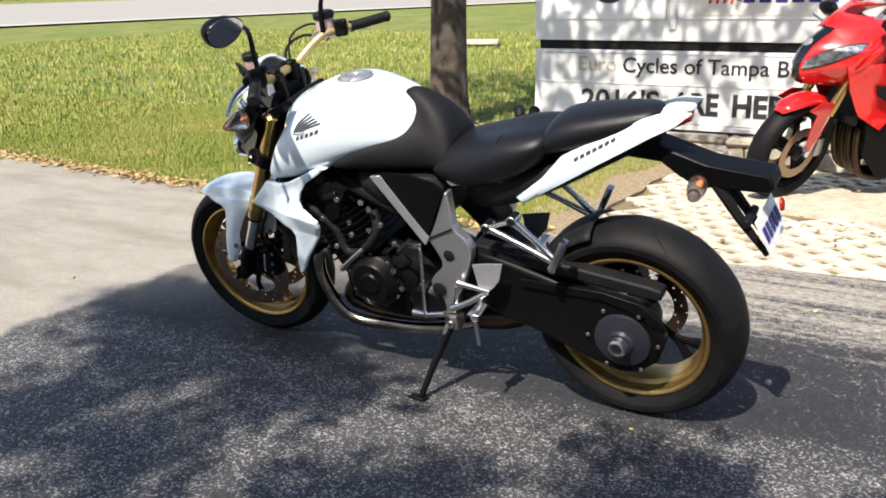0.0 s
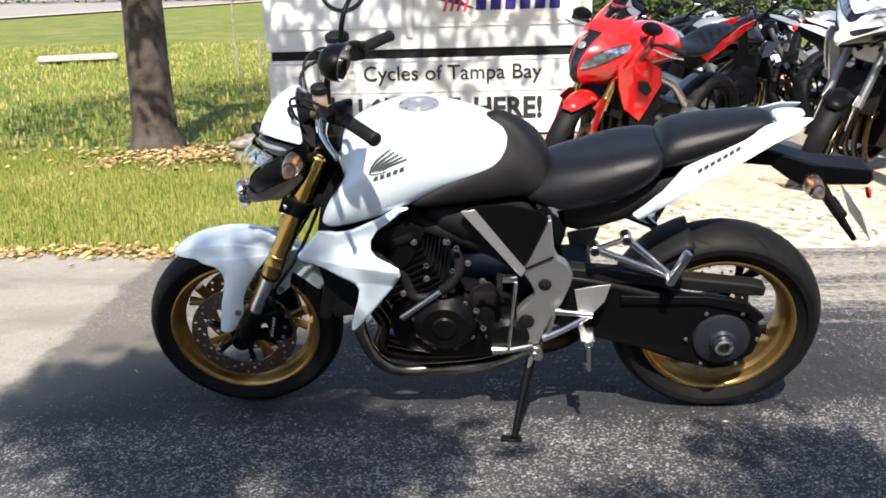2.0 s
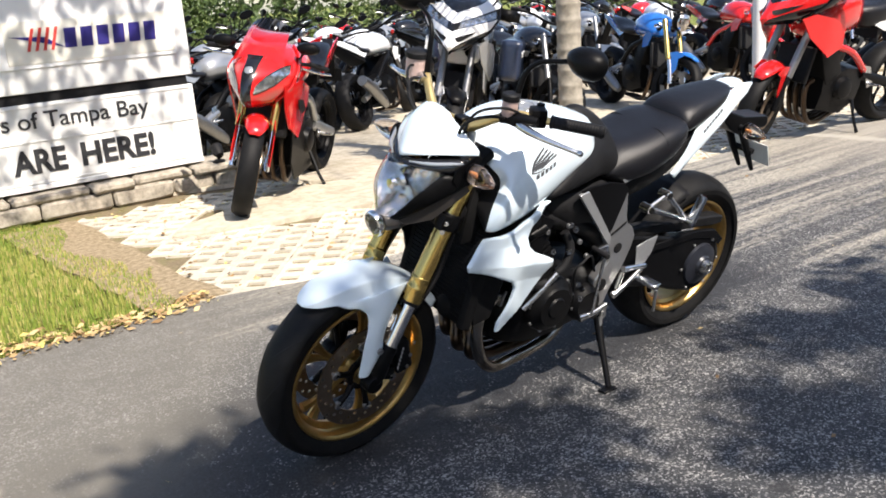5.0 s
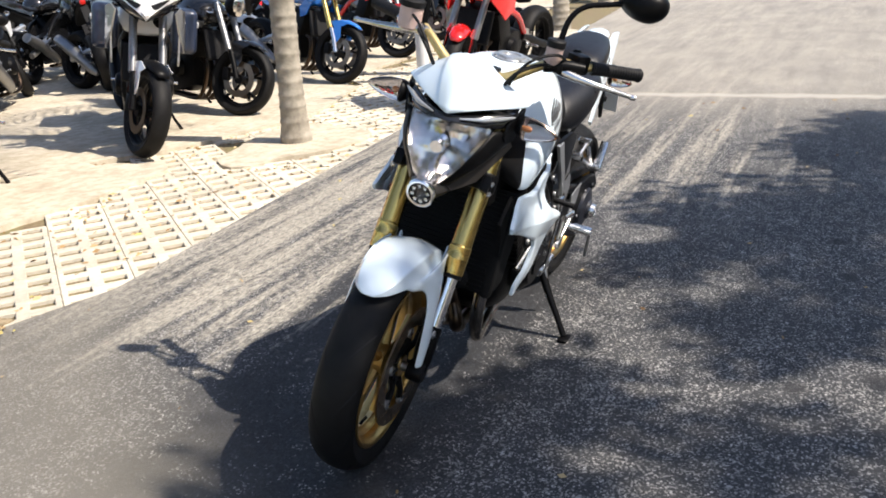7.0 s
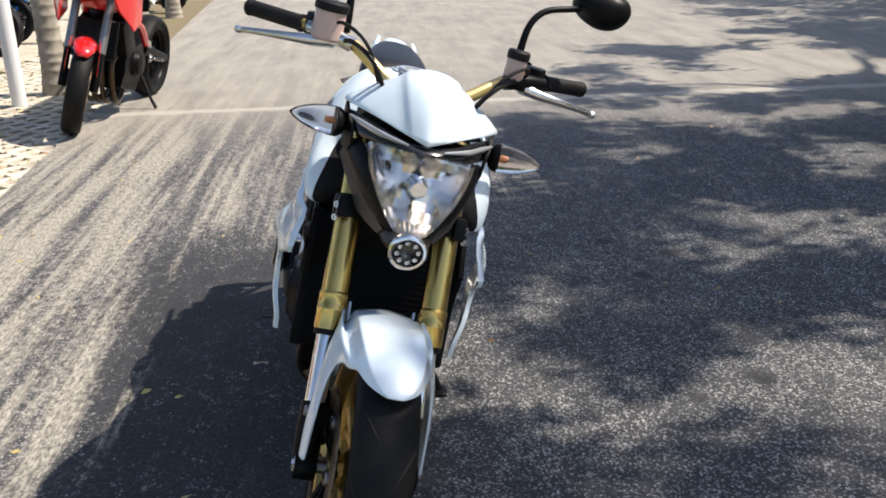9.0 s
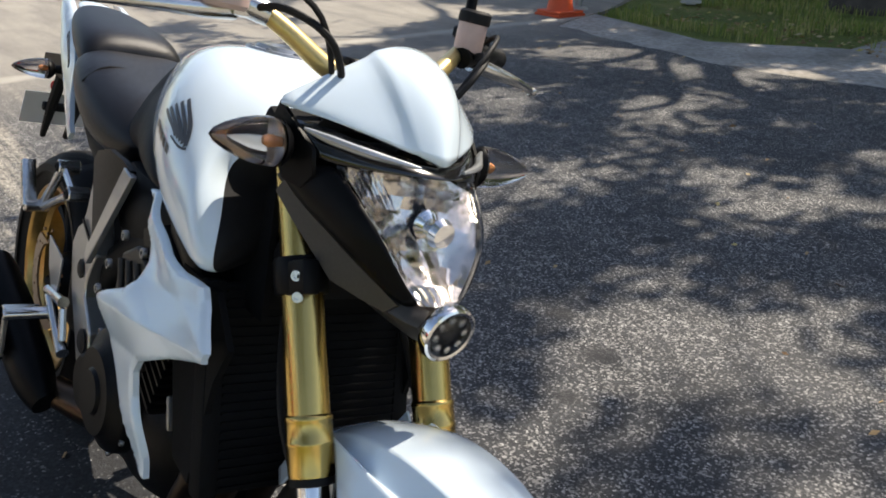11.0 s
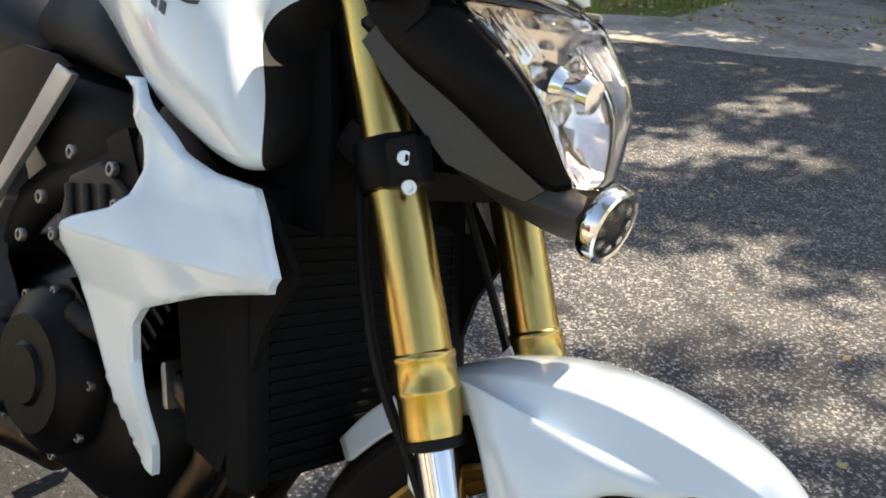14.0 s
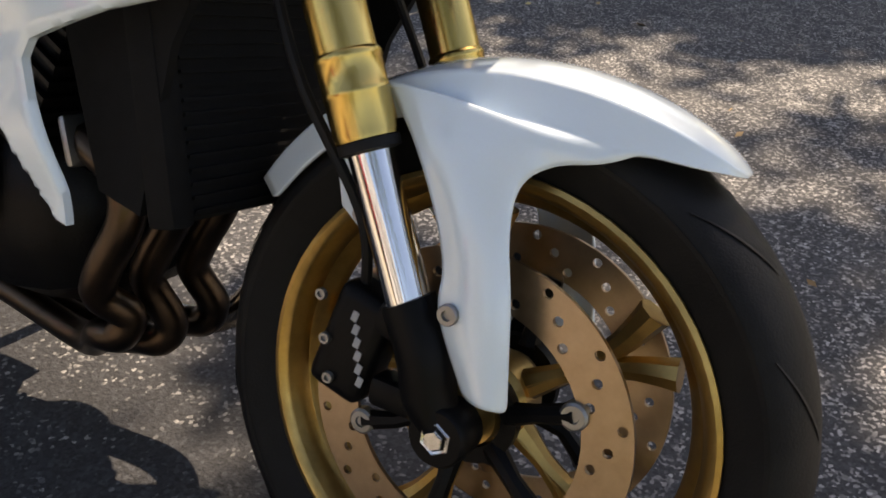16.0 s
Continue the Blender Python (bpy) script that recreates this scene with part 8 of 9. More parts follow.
slab("sidewalk", [(-40, 16.6), (-10, 13.6), (6, 13.2), (26, 14.5), (26, 16.2), (6, 15.0), (-10, 15.4), (-40, 18.6)], 0.0, CONCRETE, "pale concrete sidewalk beyond the lawn", "sidewalk", 0.05)

# chain-link fence beyond the verge
fence = thing("chain_link_fence", "grey chain-link fence with round posts", "fence")
for i in range(7):
    part("post", spin([(0, -0.03), (0.03, -0.03), (0.03, 1.5), (0.0, 1.52)], (-9.4 + i * 0.72, 12.9 - i * 0.17, 0), (0, 0, 1), 14), GALV, fence)
part("top_rail", rod((-9.4, 12.9, 1.48), (-5.08, 11.88, 1.48), 0.02), GALV, fence)
wires = []
A, B = Vector((-9.4, 12.9, 0)), Vector((-5.08, 11.88, 0))
for i in range(64):
    for s in (1, -1):
        f0 = i / 63
        f1 = f0 + s * 0.33
        z0, z1 = 0.05, 1.48
        if f1 < 0:
            z1, f1 = z0 + (z1 - z0) * (f0 / 0.33), 0
        if f1 > 1:
            z1, f1 = z0 + (z1 - z0) * ((1 - f0) / 0.33), 1
        p, q = A.lerp(B, f0), A.lerp(B, f1)
        if (z1 - z0) > 0.02:
            wires.append(tube([(p.x, p.y, z0), (q.x, q.y, z1)], 0.003, 4, cap=False))
mesh_net = part("netting", join(*wires), GALV, fence)
mesh_net["kind"] = "stuff"
for i, (x, y) in enumerate(((-3.9, 11.6), (-6.7, 11.9), (2.2, 11.4))):
    w = thing("wooden_post", "short weathered wooden post in the lawn", "post", Matrix.Translation((x, y, 0)), group="wooden posts")
    part("timber", box(0.10, 0.10, 0.5, (0, 0, 0.22), 0.012, 1), BARK, w)


# shrubs and the dark foliage that closes the view
def shrub(label, at, size, n, per, leaf, seed, name="shrub"):
    t = thing(name, label, "shrub", Matrix.Translation(at))
    pts = scatter(n, (-size[0], -size[1], 0.05), (size[0], size[1], size[2]), seed, lambda p: (p[0] / size[0]) ** 2 + (p[1] / size[1]) ** 2 + ((p[2] - size[2] * 0.45) / (size[2] * 0.6)) ** 2 < 1 + 0.3 * noise.noise(Vector(p) * 2))
    crown("foliage", leaf_cloud(pts, per, leaf, seed, (0.12, 0.12, 0.1)), t, LEAF)
    for i in range(5):
        a = i * 1.3 + seed
        part("stem", tube([(0.1 * math.cos(a), 0.1 * math.sin(a), -0.03), (size[0] * 0.3 * math.cos(a), size[1] * 0.3 * math.sin(a), size[2] * 0.5), (size[0] * 0.5 * math.cos(a), size[1] * 0.5 * math.sin(a), size[2] * 0.85)], [0.03, 0.02, 0.01], 7, 3), BARK, t)
    return t
shrub("dense dark shrub beside the oak", (-0.6, 9.9, 0), (1.3, 0.8, 1.9), 120, 60, 0.055, 21)
shrub("dense dark shrub at the lot's far edge", (-7.6, 12.2, 0), (1.5, 0.9, 1.8), 90, 50, 0.06, 22)
shrub("dense dark shrub behind the wheel stops", (-11.4, 12.0, 0), (2.0, 1.0, 2.2), 110, 50, 0.065, 23)
shrub("dense dark shrub behind the wheel stops", (-15.2, 11.8, 0), (2.0, 1.0, 2.2), 110, 50, 0.065, 24)
shrub("tall dark shrub at the lot's corner", (-20.0, 11.6, 0), (2.6, 1.2, 2.6), 120, 50, 0.07, 25)
shrub("leafy shrub behind the parked motorcycles", (0.9, -14.6, 0), (1.9, 0.9, 2.0), 130, 60, 0.06, 26)
shrub("leafy shrub behind the parked motorcycles", (-2.4, -15.0, 0), (2.0, 0.9, 2.2), 130, 60, 0.06, 27)
shrub("leafy shrub behind the parked motorcycles", (-5.8, -14.8, 0), (2.0, 0.9, 2.2), 130, 60, 0.06, 28)
shrub("leafy shrub behind the parked motorcycles", (-9.4, -14.2, 0), (2.2, 1.0, 2.3), 130, 60, 0.065, 29)
shrub("leafy shrub at the end of the row", (-13.4, -12.6, 0), (2.4, 1.1, 2.4), 120, 60, 0.07, 30)

def wood(name, a, b, h, n, per, leaf, seed, label, depth=3.0):
    """A far belt of trees: leaf clumps with trunks, an uneven top."""
    rnd = random.Random(seed)
    pts = []
    for i in range(n):
        f = rnd.random()
        x, y = a[0] + (b[0] - a[0]) * f, a[1] + (b[1] - a[1]) * f
        top = h * (0.75 + 0.5 * noise.noise(Vector((x * 0.12, y * 0.12, seed))))
        pts.append((x + rnd.uniform(-depth, depth), y + rnd.uniform(-depth, depth), rise(x, y) + rnd.uniform(0.2, max(1.0, top))))
    me = leaf_cloud(pts, per, leaf, seed, (0.8, 0.8, 0.6))
    me.materials.append(LEAF)
    return tagged(new(name, me), label, "trees", kind="stuff")
wood("far_woods", (132, -16), (96, -96), 14.0, 520, 40, 0.34, 41, "dark belt of trees beyond the road")
wood("far_woods", (70, -84), (-40, -40), 8.0, 420, 40, 0.34, 42, "dark belt of trees beyond the lots")
wood("far_woods", (-48, 4), (-44, 34), 8.0, 260, 40, 0.34, 43, "dark belt of trees at the lot's far end")
wood("far_woods", (-44, 26), (40, 30), 9.0, 620, 40, 0.30, 44, "dark belt of trees north of the sidewalk")

# low open crate of timber on the lawn
crate = thing("utility_box", "low concrete utility box with a dark opening, on the lawn", "utility box", pose(9.3, -15.4, rise(0, -15.4), 0, 0, 25))
part("lid", box(1.5, 0.8, 0.10, (0, 0, 0.36), 0.02, 1), CONCRETE, crate)
part("wall", box(0.12, 0.7, 0.34, (-0.66, 0, 0.15), 0.02, 1), CONCRETE, crate)
part("wall", box(0.12, 0.7, 0.34, (0.66, 0, 0.15), 0.02, 1), CONCRETE, crate)
part("wall", box(1.2, 0.12, 0.34, (0, -0.28, 0.15), 0.02, 1), CONCRETE, crate)
part("opening", box(1.15, 0.3, 0.28, (0, 0.0, 0.14), 0.01, 1), BLACK_MATT, crate)
# survey stakes and pipe stub behind the sign
pipe = thing("pipe_stub", "grey standpipe with a level arm in the lawn", "pipe", Matrix.Translation((4.2, -13.2, rise(0, -13.2))))
part("riser", rod((0, 0, -0.05), (0, 0, 0.75), 0.03), GALV, pipe)
part("arm", rod((0, 0, 0.72), (-1.5, 0, 0.74), 0.03), GALV, pipe)
part("coupling", rod((-0.45, 0, 0.73), (-0.6, 0, 0.73), 0.05), GALV, pipe)
for x, y, h in ((5.05, -12.2, 1.5), (4.7, -12.4, 0.8)):
    s = thing("survey_stake", "thin pale wooden stake in the lawn", "stake", Matrix.Translation((x, y, rise(0, y))), group="stakes")
    part("stick", tube([(0, 0, -0.05), (0.03, 0, h * 0.5), (0.02, 0.02, h)], 0.018, 6), PALM_BARK, s)


# the red car far across the lot
car = thing("car", "red sedan parked across the lot", "car", pose(-18.6, 6.7, 0, 0, 0, 76))
cs = [(-2.2, [(0, 0.86), (0.62, 0.85), (0.74, 0.76), (0.76, 0.45), (0.62, 0.28), (0, 0.26)]), (-1.9, [(0, 0.95), (0.70, 0.93), (0.82, 0.80), (0.84, 0.42), (0.76, 0.22), (0, 0.2)]), (-0.4, [(0, 0.96), (0.74, 0.94), (0.86, 0.82), (0.88, 0.42), (0.80, 0.2), (0, 0.18)]), (1.0, [(0, 0.95), (0.74, 0.92), (0.85, 0.80), (0.87, 0.42), (0.80, 0.2), (0, 0.18)]), (1.9, [(0, 0.82), (0.68, 0.80), (0.80, 0.70), (0.82, 0.42), (0.72, 0.22), (0, 0.2)]), (2.25, [(0, 0.66), (0.50, 0.65), (0.62, 0.58), (0.64, 0.42), (0.52, 0.28), (0, 0.26)])]
part("body", loft(rings_of(cs)), RED_PAINT, car, sub=2, sharp=80)
part("cabin", loft(rings_of([(-1.5, [(0, 0.98), (0.60, 0.97), (0.72, 0.93), (0.72, 0.90), (0, 0.90)]), (-0.9, [(0, 1.38), (0.52, 1.36), (0.64, 1.25), (0.74, 0.92), (0, 0.90)]), (0.2, [(0, 1.42), (0.54, 1.40), (0.66, 1.28), (0.76, 0.92), (0, 0.90)]), (1.15, [(0, 0.98), (0.60, 0.97), (0.70, 0.94), (0.72, 0.90), (0, 0.90)])])), BLACK_GLOSS, car, sub=1)
part("bumper", box(0.2, 1.55, 0.3, (2.22, 0, 0.42), 0.08, 3), SILVER_PAINT, car)
part("sill", box(3.2, 1.66, 0.12, (0, 0, 0.22), 0.03, 2), BLACK_MATT, car)
for x in (-1.35, 1.4):
    for sgn in (1, -1):
        w = thing("wheel", "", "")
        w.parent = car
        part("tyre", lathe([(0.21, -0.09), (0.30, -0.10), (0.325, -0.06), (0.325, 0.06), (0.30, 0.10), (0.21, 0.09)], 32, (x, sgn * 0.78, 0.32)), RUBBER, w)
        part("rim", lathe([(0.22, sgn * 0.085), (0.20, sgn * 0.07), (0.06, sgn * 0.085), (0, sgn * 0.09)], 24, (x, sgn * 0.78, 0.32)), ALU_BRIGHT, w)



# ---- grass, litter, pavers ----
def blades(name, label, n, inside, lo, hi, h, w, seed, mats, lean=0.5):
    rng = np.random.default_rng(seed)
    p = rng.uniform(lo, hi, (n * 3, 2))
    keep = np.array([inside(x, y) for x, y in p])
    p = p[keep][:n]
    k = len(p)
    z = np.array([rise(x, y) for x, y in p]) - 0.035
    a = rng.uniform(0, 2 * np.pi, k)
    hh = h * rng.uniform(0.45, 1.25, k)
    ww = w * rng.uniform(0.7, 1.3, k)
    dx, dy = np.cos(a), np.sin(a)
    ln = lean * rng.uniform(0.1, 1.0, k) * hh
    b = rng.uniform(0, 2 * np.pi, k)
    lx, ly = np.cos(b) * ln, np.sin(b) * ln
    base = np.stack([p[:, 0], p[:, 1], z], 1)
    s = np.stack([dx * ww, dy * ww, np.zeros(k)], 1)
    mid = base + np.stack([lx * 0.35, ly * 0.35, hh * 0.6 + 0.03], 1)
    tip = base + np.stack([lx, ly, hh + 0.02], 1)
    pts = np.stack([base - s, base + s, mid + s * 0.7, mid - s * 0.7, tip], 1).reshape(-1, 3)
    i = np.arange(k)[:, None] * 5
    faces = np.concatenate([i + np.array([[0, 1, 2]]), i + np.array([[0, 2, 3]]), i + np.array([[3, 2, 4]])])
    me = bpy.data.meshes.new(name)
    me.from_pydata(pts.tolist(), [], faces.tolist())
    for m in mats:
        me.materials.append(m)
    return tagged(new(name, me), label, "grass", kind="stuff")


def grass_material():
    m = bpy.data.materials.new("grass blade")
    n, l, b = nodes_of(m)
    g = n.new("ShaderNodeNewGeometry")
    tc = n.new("ShaderNodeTexCoord")
    patch = noise_node(n, l, tc.outputs["Object"], 0.9, 4)
    k = math_node(n, l, "ADD", math_node(n, l, "MULTIPLY", g.outputs["Random Per Island"], 0.55), math_node(n, l, "MULTIPLY", patch, 0.6))
    l.new(ramp(n, l, k, [(0.25, (0.12, 0.19, 0.026)), (0.5, (0.20, 0.265, 0.040)), (0.68, (0.31, 0.31, 0.07)), (0.85, (0.46, 0.38, 0.15))]), b.inputs["Base Color"])
    b.inputs["Roughness"].default_value = 0.55
    b.inputs["Subsurface Weight"].default_value = 0.0
    return m
GRASS = grass_material()

def lawn_edge(x):
    return -1.80 - 0.075 * max(0, x - 3.0) - 0.02 * math.sin(x * 7) - 0.02 * math.sin(x * 17)
def on_lawn(x, y):
    left = 1.20 + 0.08 * math.sin(y * 5) + (0.14 if y < -2.6 else 0.0) + (0.30 if y > -2.2 else 0.0) * max(0, (y + 2.2)) 
    if y > lawn_edge(x) or x < left:
        return False
    if -5.05 < y < -4.55 and -0.4 < x < 2.95:
        return False
    if (x - 3.92) ** 2 + (y + 5.5) ** 2 < 0.09:
        return False
    if -5.6 < y < -4.3 and 2.7 < x < 3.9 and random.random() < 0.55:
        return False
    return True
blades("grass", "sunlit mown grass with dry patches", 95000, on_lawn, (1.0, -5.6), (7.5, -1.7), 0.034, 0.0028, 61, [GRASS])
blades("grass", "sunlit mown grass beside the road", 34000, lambda x, y: y < lawn_edge(x), (7.4, -5.7), (17.0, -1.9), 0.045, 0.007, 66, [GRASS])
blades("grass", "sunlit grass behind the sign", 42000, lambda x, y: True, (-1.0, -20.0), (22.0, -5.6), 0.055, 0.012, 62, [GRASS])
blades("grass", "thin grass in the shade of the oak", 16000, lambda x, y: (y > 5.9 and (x < -1.75 + 0.3 * math.sin(y * 2.1) or y > 10.8) and noise.noise(Vector((x * 0.8, y * 0.8, 1))) > -0.15) or noise.noise(Vector((x * 1.9, y * 1.9, 4))) > 0.50, (-4.2, 6.0), (6.5, 13.2), 0.07, 0.005, 63, [GRASS])
blades("grass", "sunlit grass beyond the sidewalk", 16000, lambda x, y: True, (-24.0, 15.6), (24.0, 24.0), 0.14, 0.02, 64, [GRASS])
blades("grass", "thin grass strip behind the parked motorcycles", 9000, lambda x, y: True, (-16.0, -15.5), (1.0, -13.0), 0.10, 0.009, 65, [GRASS])


def flakes(name, label, n, place, size, seed, mat, z=0.004):
    rng = np.random.default_rng(seed)
    rnd = random.Random(seed)
    c = np.array([place(rnd) for _ in range(n)])
    a = rng.uniform(0, 2 * np.pi, n)
    s = size * rng.uniform(0.5, 1.4, n)
    u = np.stack([np.cos(a) * s, np.sin(a) * s, rng.uniform(0, 0.25, n) * s], 1)
    v = np.stack([-np.sin(a) * s * 0.42, np.cos(a) * s * 0.42, rng.uniform(0.1, 0.4, n) * s], 1)
    base = np.concatenate([c, np.full((n, 1), z)], 1)
    pts = np.stack([base - u, base + v, base + u, base - v + np.array([0, 0, 0.001])], 1).reshape(-1, 3)
    i = np.arange(n)[:, None] * 4
    me = bpy.data.meshes.new(name)
    me.from_pydata(pts.tolist(), [], np.concatenate([i + np.array([[0, 1, 2]]), i + np.array([[0, 2, 3]])]).tolist())
    me.materials.append(mat)
    return tagged(new(name, me), label, "leaves", kind="stuff")


def dry_leaf_material():
    m = bpy.data.materials.new("dry leaf")
    n, l, b = nodes_of(m)
    g = n.new("ShaderNodeNewGeometry")
    l.new(ramp(n, l, g.outputs["Random Per Island"], [(0.0, (0.16, 0.085, 0.03)), (0.4, (0.33, 0.21, 0.09)), (0.75, (0.50, 0.38, 0.20)), (1.0, (0.55, 0.45, 0.12))]), b.inputs["Base Color"])
    b.inputs["Roughness"].default_value = 0.7
    return m
DRY = dry_leaf_material()
flakes("fallen_leaves", "dry brown leaves along the lawn's edge", 2600, lambda r: (lambda x: (x, lawn_edge(x) + r.gauss(0.0, 0.07)))(r.uniform(1.15, 7.2)), 0.022, 71, DRY, 0.012)
flakes("fallen_leaves", "dry leaves heaped round the tree and plinth", 1500, lambda r: (r.gauss(3.4, 0.5), r.gauss(-5.0, 0.3)), 0.028, 72, DRY, 0.03)
flakes("fallen_leaves", "a few dry leaves scattered on the asphalt", 160, lambda r: (r.uniform(-4, 3), r.uniform(-1.6, 5)), 0.016, 73, DRY, 0.003)
flakes("fallen_leaves", "dry leaves on the sandy verge", 1400, lambda r: (r.uniform(-4, 6), 6.2 + abs(r.gauss(0, 0.9))), 0.026, 74, DRY, 0.006)
flakes("fallen_leaves", "leaf litter in the paver openings", 1800, lambda r: (r.uniform(-7, 1.1), r.uniform(-4.4, -1.85)), 0.018, 75, DRY, -0.004)

# bed under the pavers
SOIL = material("dry brown soil", (0.20, 0.155, 0.095), 0.95, 0, 0.5, 40, 0.8, 120, second=(0.10, 0.075, 0.04), dirt=(0.16, 0.17, 0.05), dirt_scale=9, dirt_amount=0.6)
slab("paver_bed", [(1.22, -1.83), (1.12, -1.80), (0.67, -1.66), (-1.1, -1.8), (-2.35, -1.9), (-4.1, -2.0), (-12, -2.6), (-20, -3.2), (-20, -13.6), (0.3, -13.6), (-0.1, -5.2), (1.15, -4.9), (1.30, -3.0)], -0.026, SOIL, "brown soil bed under the pavers", "soil")
PAVER = material("pale concrete paver", (0.60, 0.55, 0.45), 0.85, 0, 0.22, 26, 0.5, 160, dirt=(0.34, 0.28, 0.18), dirt_scale=4, dirt_amount=0.4)
n_, l_, b_ = nodes_of(PAVER)
rand = n_.new("ShaderNodeObjectInfo")
old = b_.inputs["Base Color"].links[0].from_socket
tint = ramp(n_, l_, rand.outputs["Random"], [(0.0, 0.80), (1.0, 1.08)])
l_.new(mix(n_, l_, 1.0, old, tint, "MULTIPLY"), b_.inputs["Base Color"])


def paver_mesh(px, py, wide, high, thick=0.034):
    """A lattice block of two staggered columns: two whole openings in one, one whole and two halves in the other."""
    holes = [(px * 0.5, py * 0.5), (px * 0.5, py * 1.5), (px * 1.5, 0.0), (px * 1.5, py), (px * 1.5, py * 2)]
    xs = sorted({0.001, 2 * px - 0.001, px} | {round(cx + k * wide / 2, 5) for cx, cy in holes for k in (-1, 1)})
    ys = sorted({0.001, 2 * py - 0.001} | {round(cy + k * high / 2, 5) for cx, cy in holes for k in (-1, 1) if 0 < cy + k * high / 2 < 2 * py})
    bm = bmesh.new()
    g = [[bm.verts.new((x, y, 0)) for x in xs] for y in ys]
    for j in range(len(ys) - 1):
        for i in range(len(xs) - 1):
            mx_, my_ = (xs[i] + xs[i + 1]) / 2, (ys[j] + ys[j + 1]) / 2
            if any(abs(mx_ - cx) < wide / 2 and abs(my_ - cy) < high / 2 for cx, cy in holes):
                continue
            bm.faces.new((g[j][i], g[j][i + 1], g[j + 1][i + 1], g[j + 1][i]))
    bmesh.ops.delete(bm, geom=[v for v in bm.verts if not v.link_faces], context="VERTS")
    bmesh.ops.dissolve_limit(bm, angle_limit=0.01, verts=bm.verts, edges=bm.edges, delimit=set())
    top = bm.faces[:]
    e = bmesh.ops.extrude_face_region(bm, geom=top)
    up = [v for v in e["geom"] if isinstance(v, bmesh.types.BMVert)]
    bmesh.ops.translate(bm, vec=(0, 0, thick), verts=up)
    bmesh.ops.delete(bm, geom=top, context="FACES")
    bmesh.ops.recalc_face_normals(bm, faces=bm.faces)
    rims = [ed for ed in bm.edges if len(ed.link_faces) == 2 and ed.calc_face_angle(0) > 1.0 and ed.verts[0].co.z > thick * 0.9 and ed.verts[1].co.z > thick * 0.9]
    bmesh.ops.bevel(bm, geom=rims, offset=0.004, segments=1, affect="EDGES")
    bmesh.ops.triangulate(bm, faces=[f for f in bm.faces if len(f.verts) > 4])
    me = bpy.data.meshes.new("paver")
    bm.to_mesh(me)
    bm.free()
    me.materials.append(PAVER)
    return me


def patch(cx, cy, rx, ry, seed, z=0.010):
    rnd = random.Random(seed)
    pts = []
    for i in range(28):
        a = 2 * math.pi * i / 28
        k = 1 + 0.16 * math.sin(a * 3 + seed) + rnd.uniform(-0.07, 0.07)
        pts.append((cx + rx * k * math.cos(a), cy + ry * k * math.sin(a)))
    return slab("sand_patch", pts, z, SAND, "trodden pale sandy patch over the pavers", "sand", 0.05)
patch(-0.35, -3.35, 1.0, 0.48, 1)
patch(-2.0, -2.5, 0.62, 0.44, 2, 0.009)
patch(-2.9, -3.9, 2.2, 0.80, 3, 0.011)
slab("back_lot", [(1.2, -4.95), (-0.6, -4.4), (-2.0, -3.75), (-8.0, -3.7), (-20, -4.4), (-20, -13.6), (0.3, -13.6)], 0.008, SAND, "pale trodden sand of the parking row", "pavement", 0.03)

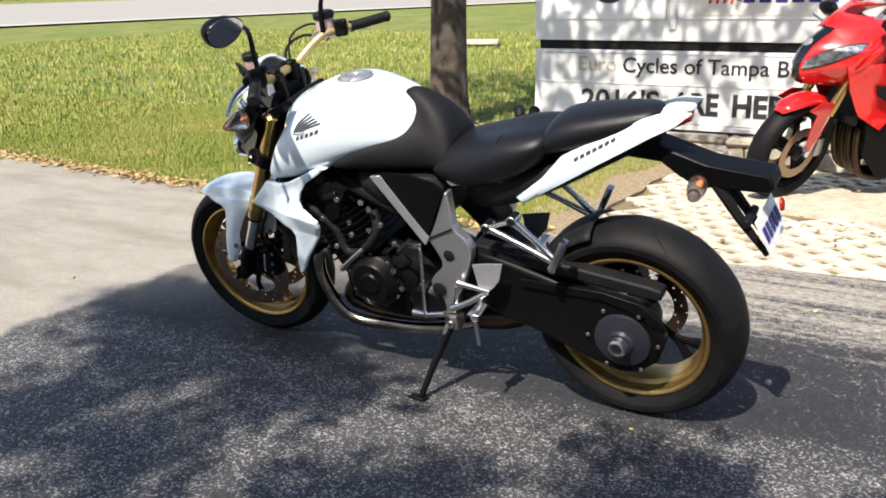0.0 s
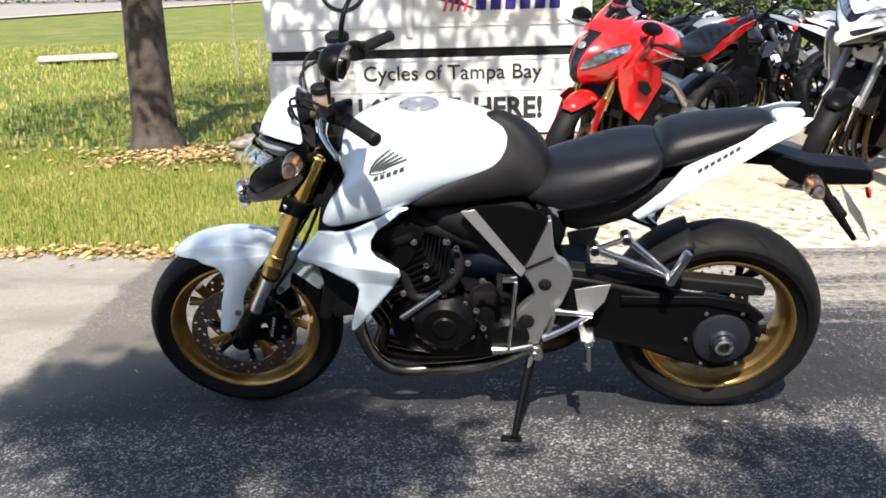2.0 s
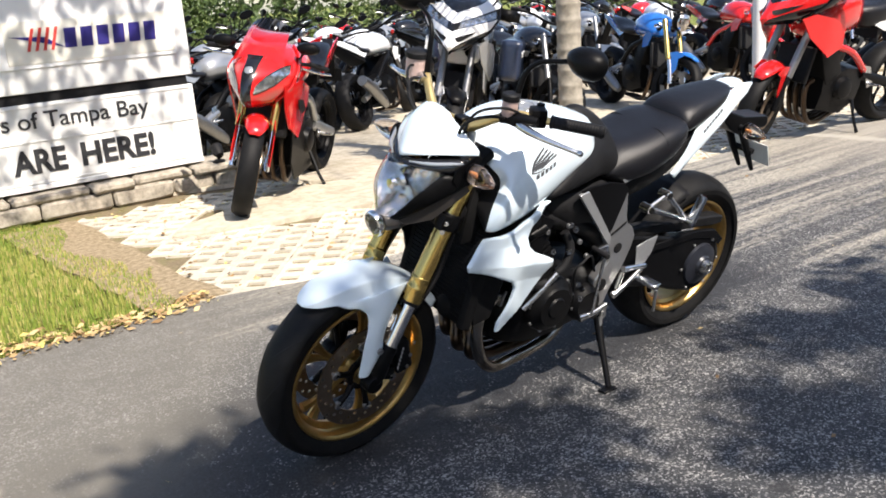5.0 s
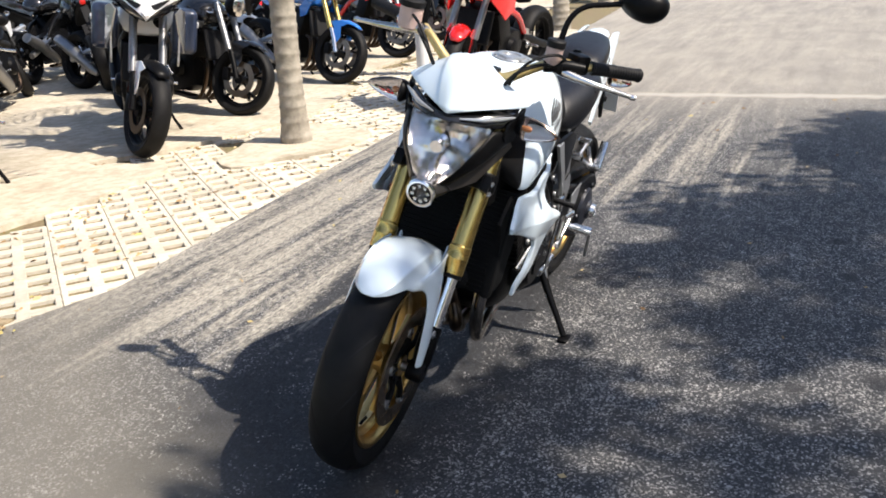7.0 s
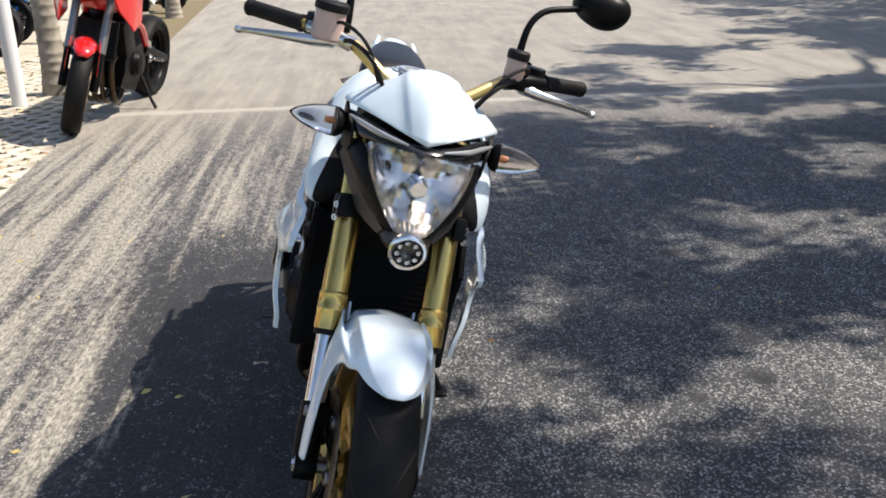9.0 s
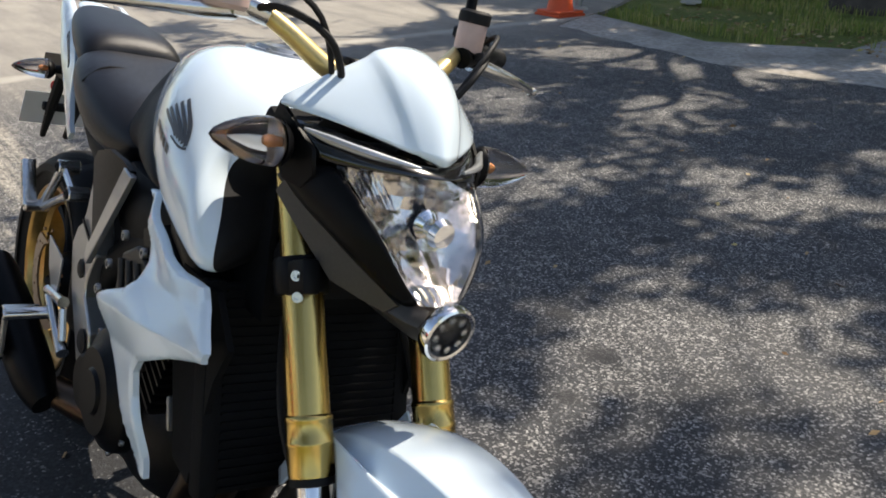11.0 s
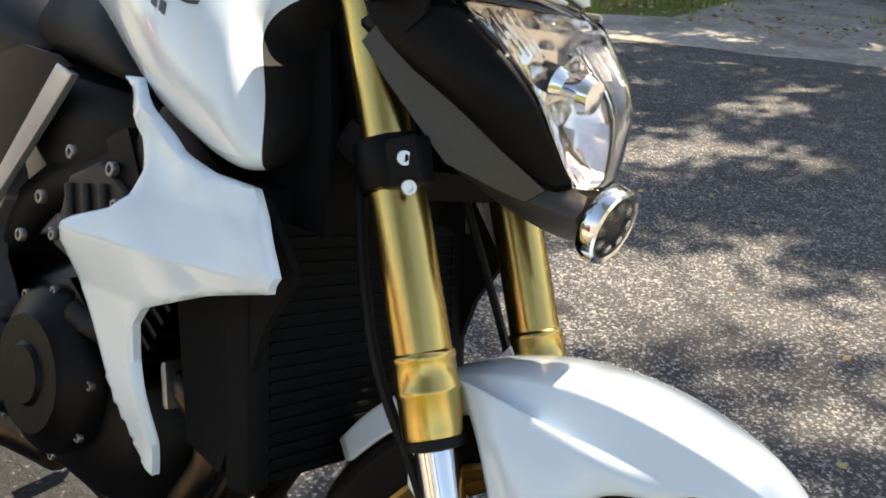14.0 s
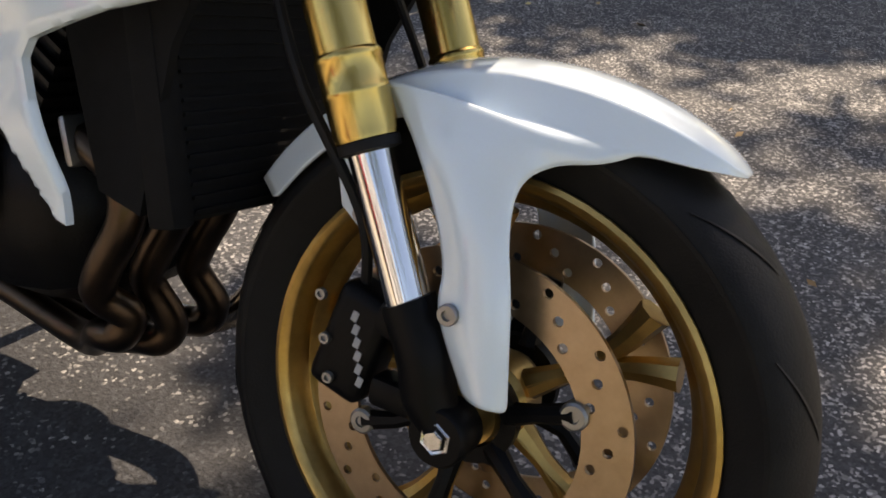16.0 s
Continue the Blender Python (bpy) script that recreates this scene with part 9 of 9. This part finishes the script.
PX, PY = 0.155, 0.150
block = paver_mesh(PX, PY, 0.098, 0.082)
pavement = tagged(thing("paver_field", "pale concrete lattice pavers with soil in the openings", "pavement"), kind="structure")
rnd = random.Random(81)
TURN = Matrix.Rotation(radians(-40), 4, "Z")
count = 0
spare = []
def lane_y(x):
    pts = LANE_EDGE
    for (x0, y0), (x1, y1) in zip(pts, pts[1:]):
        if x0 <= x <= x1:
            return y0 + (y1 - y0) * (x - x0) / (x1 - x0)
    return -1.8
cells = []
for i in range(-40, 40):
    for j in range(-40, 40):
        c = TURN @ Vector((i * 2 * PX + PX, j * 2 * PY + PY, 0))
        c += Vector((-3.0, -3.0, 0))
        if not (-9.0 < c.x < 1.06 and -4.5 < c.y < lane_y(c.x) + 0.24):
            continue
        if c.x > -0.3 and c.y < -4.35:
            continue
        # bare sandy patches that have buried the lattice
        if ((c.x + 0.35) / 0.95) ** 2 + ((c.y + 3.35) / 0.42) ** 2 < 1 or ((c.x + 2.0) / 0.55) ** 2 + ((c.y + 2.55) / 0.38) ** 2 < 1 or ((c.x + 2.9) / 2.2) ** 2 + ((c.y + 3.9) / 0.75) ** 2 < 1 or (c.y < -3.6 and c.x < -1.0):
            continue
        cells.append(c)
cells.sort(key=lambda c: (c - Vector((0.4, -1.9, 0))).length)
for k, c in enumerate(cells[:300]):
    o = new("paver", block)
    o.parent = pavement
    o.matrix_basis = Matrix.Translation((c.x, c.y, -0.041 + rnd.uniform(-0.001, 0.001))) @ Matrix.Rotation(radians(-40 + rnd.uniform(-0.15, 0.15)), 4, "Z") @ Matrix.Rotation(radians(rnd.uniform(-0.12, 0.12)), 4, "X") @ Matrix.Translation((-PX, -PY, 0))
if len(cells) > 300:
    bm = bmesh.new()
    vs, fs = [], []
    bv = [v.co.copy() for v in block.vertices]
    bf = [tuple(p.vertices) for p in block.polygons]
    for c in cells[300:]:
        m = Matrix.Translation((c.x, c.y, -0.041 + rnd.uniform(-0.001, 0.001))) @ Matrix.Rotation(radians(-40 + rnd.uniform(-0.15, 0.15)), 4, "Z") @ Matrix.Translation((-PX, -PY, 0))
        o0 = len(vs)
        vs += [m @ v for v in bv]
        fs += [tuple(a + o0 for a in f) for f in bf]
    bm.free()
    me = bpy.data.meshes.new("far_pavers")
    me.from_pydata([tuple(v) for v in vs], [], fs)
    me.materials.append(PAVER)
    fp = new("far_pavers", me)
    fp.parent = pavement
    fp["kind"] = "stuff"

slab("dirt_border", [(1.06, -1.83)] + wobble((1.08, -2.0), (1.10, -4.4), 14, 0.03, 91) + wobble((1.62, -4.4), (1.46, -2.0), 10, 0.03, 92) + [(1.46, -1.84)], -0.003, DIRT, "bare brown dirt between lawn and pavers", "dirt", 0.03)
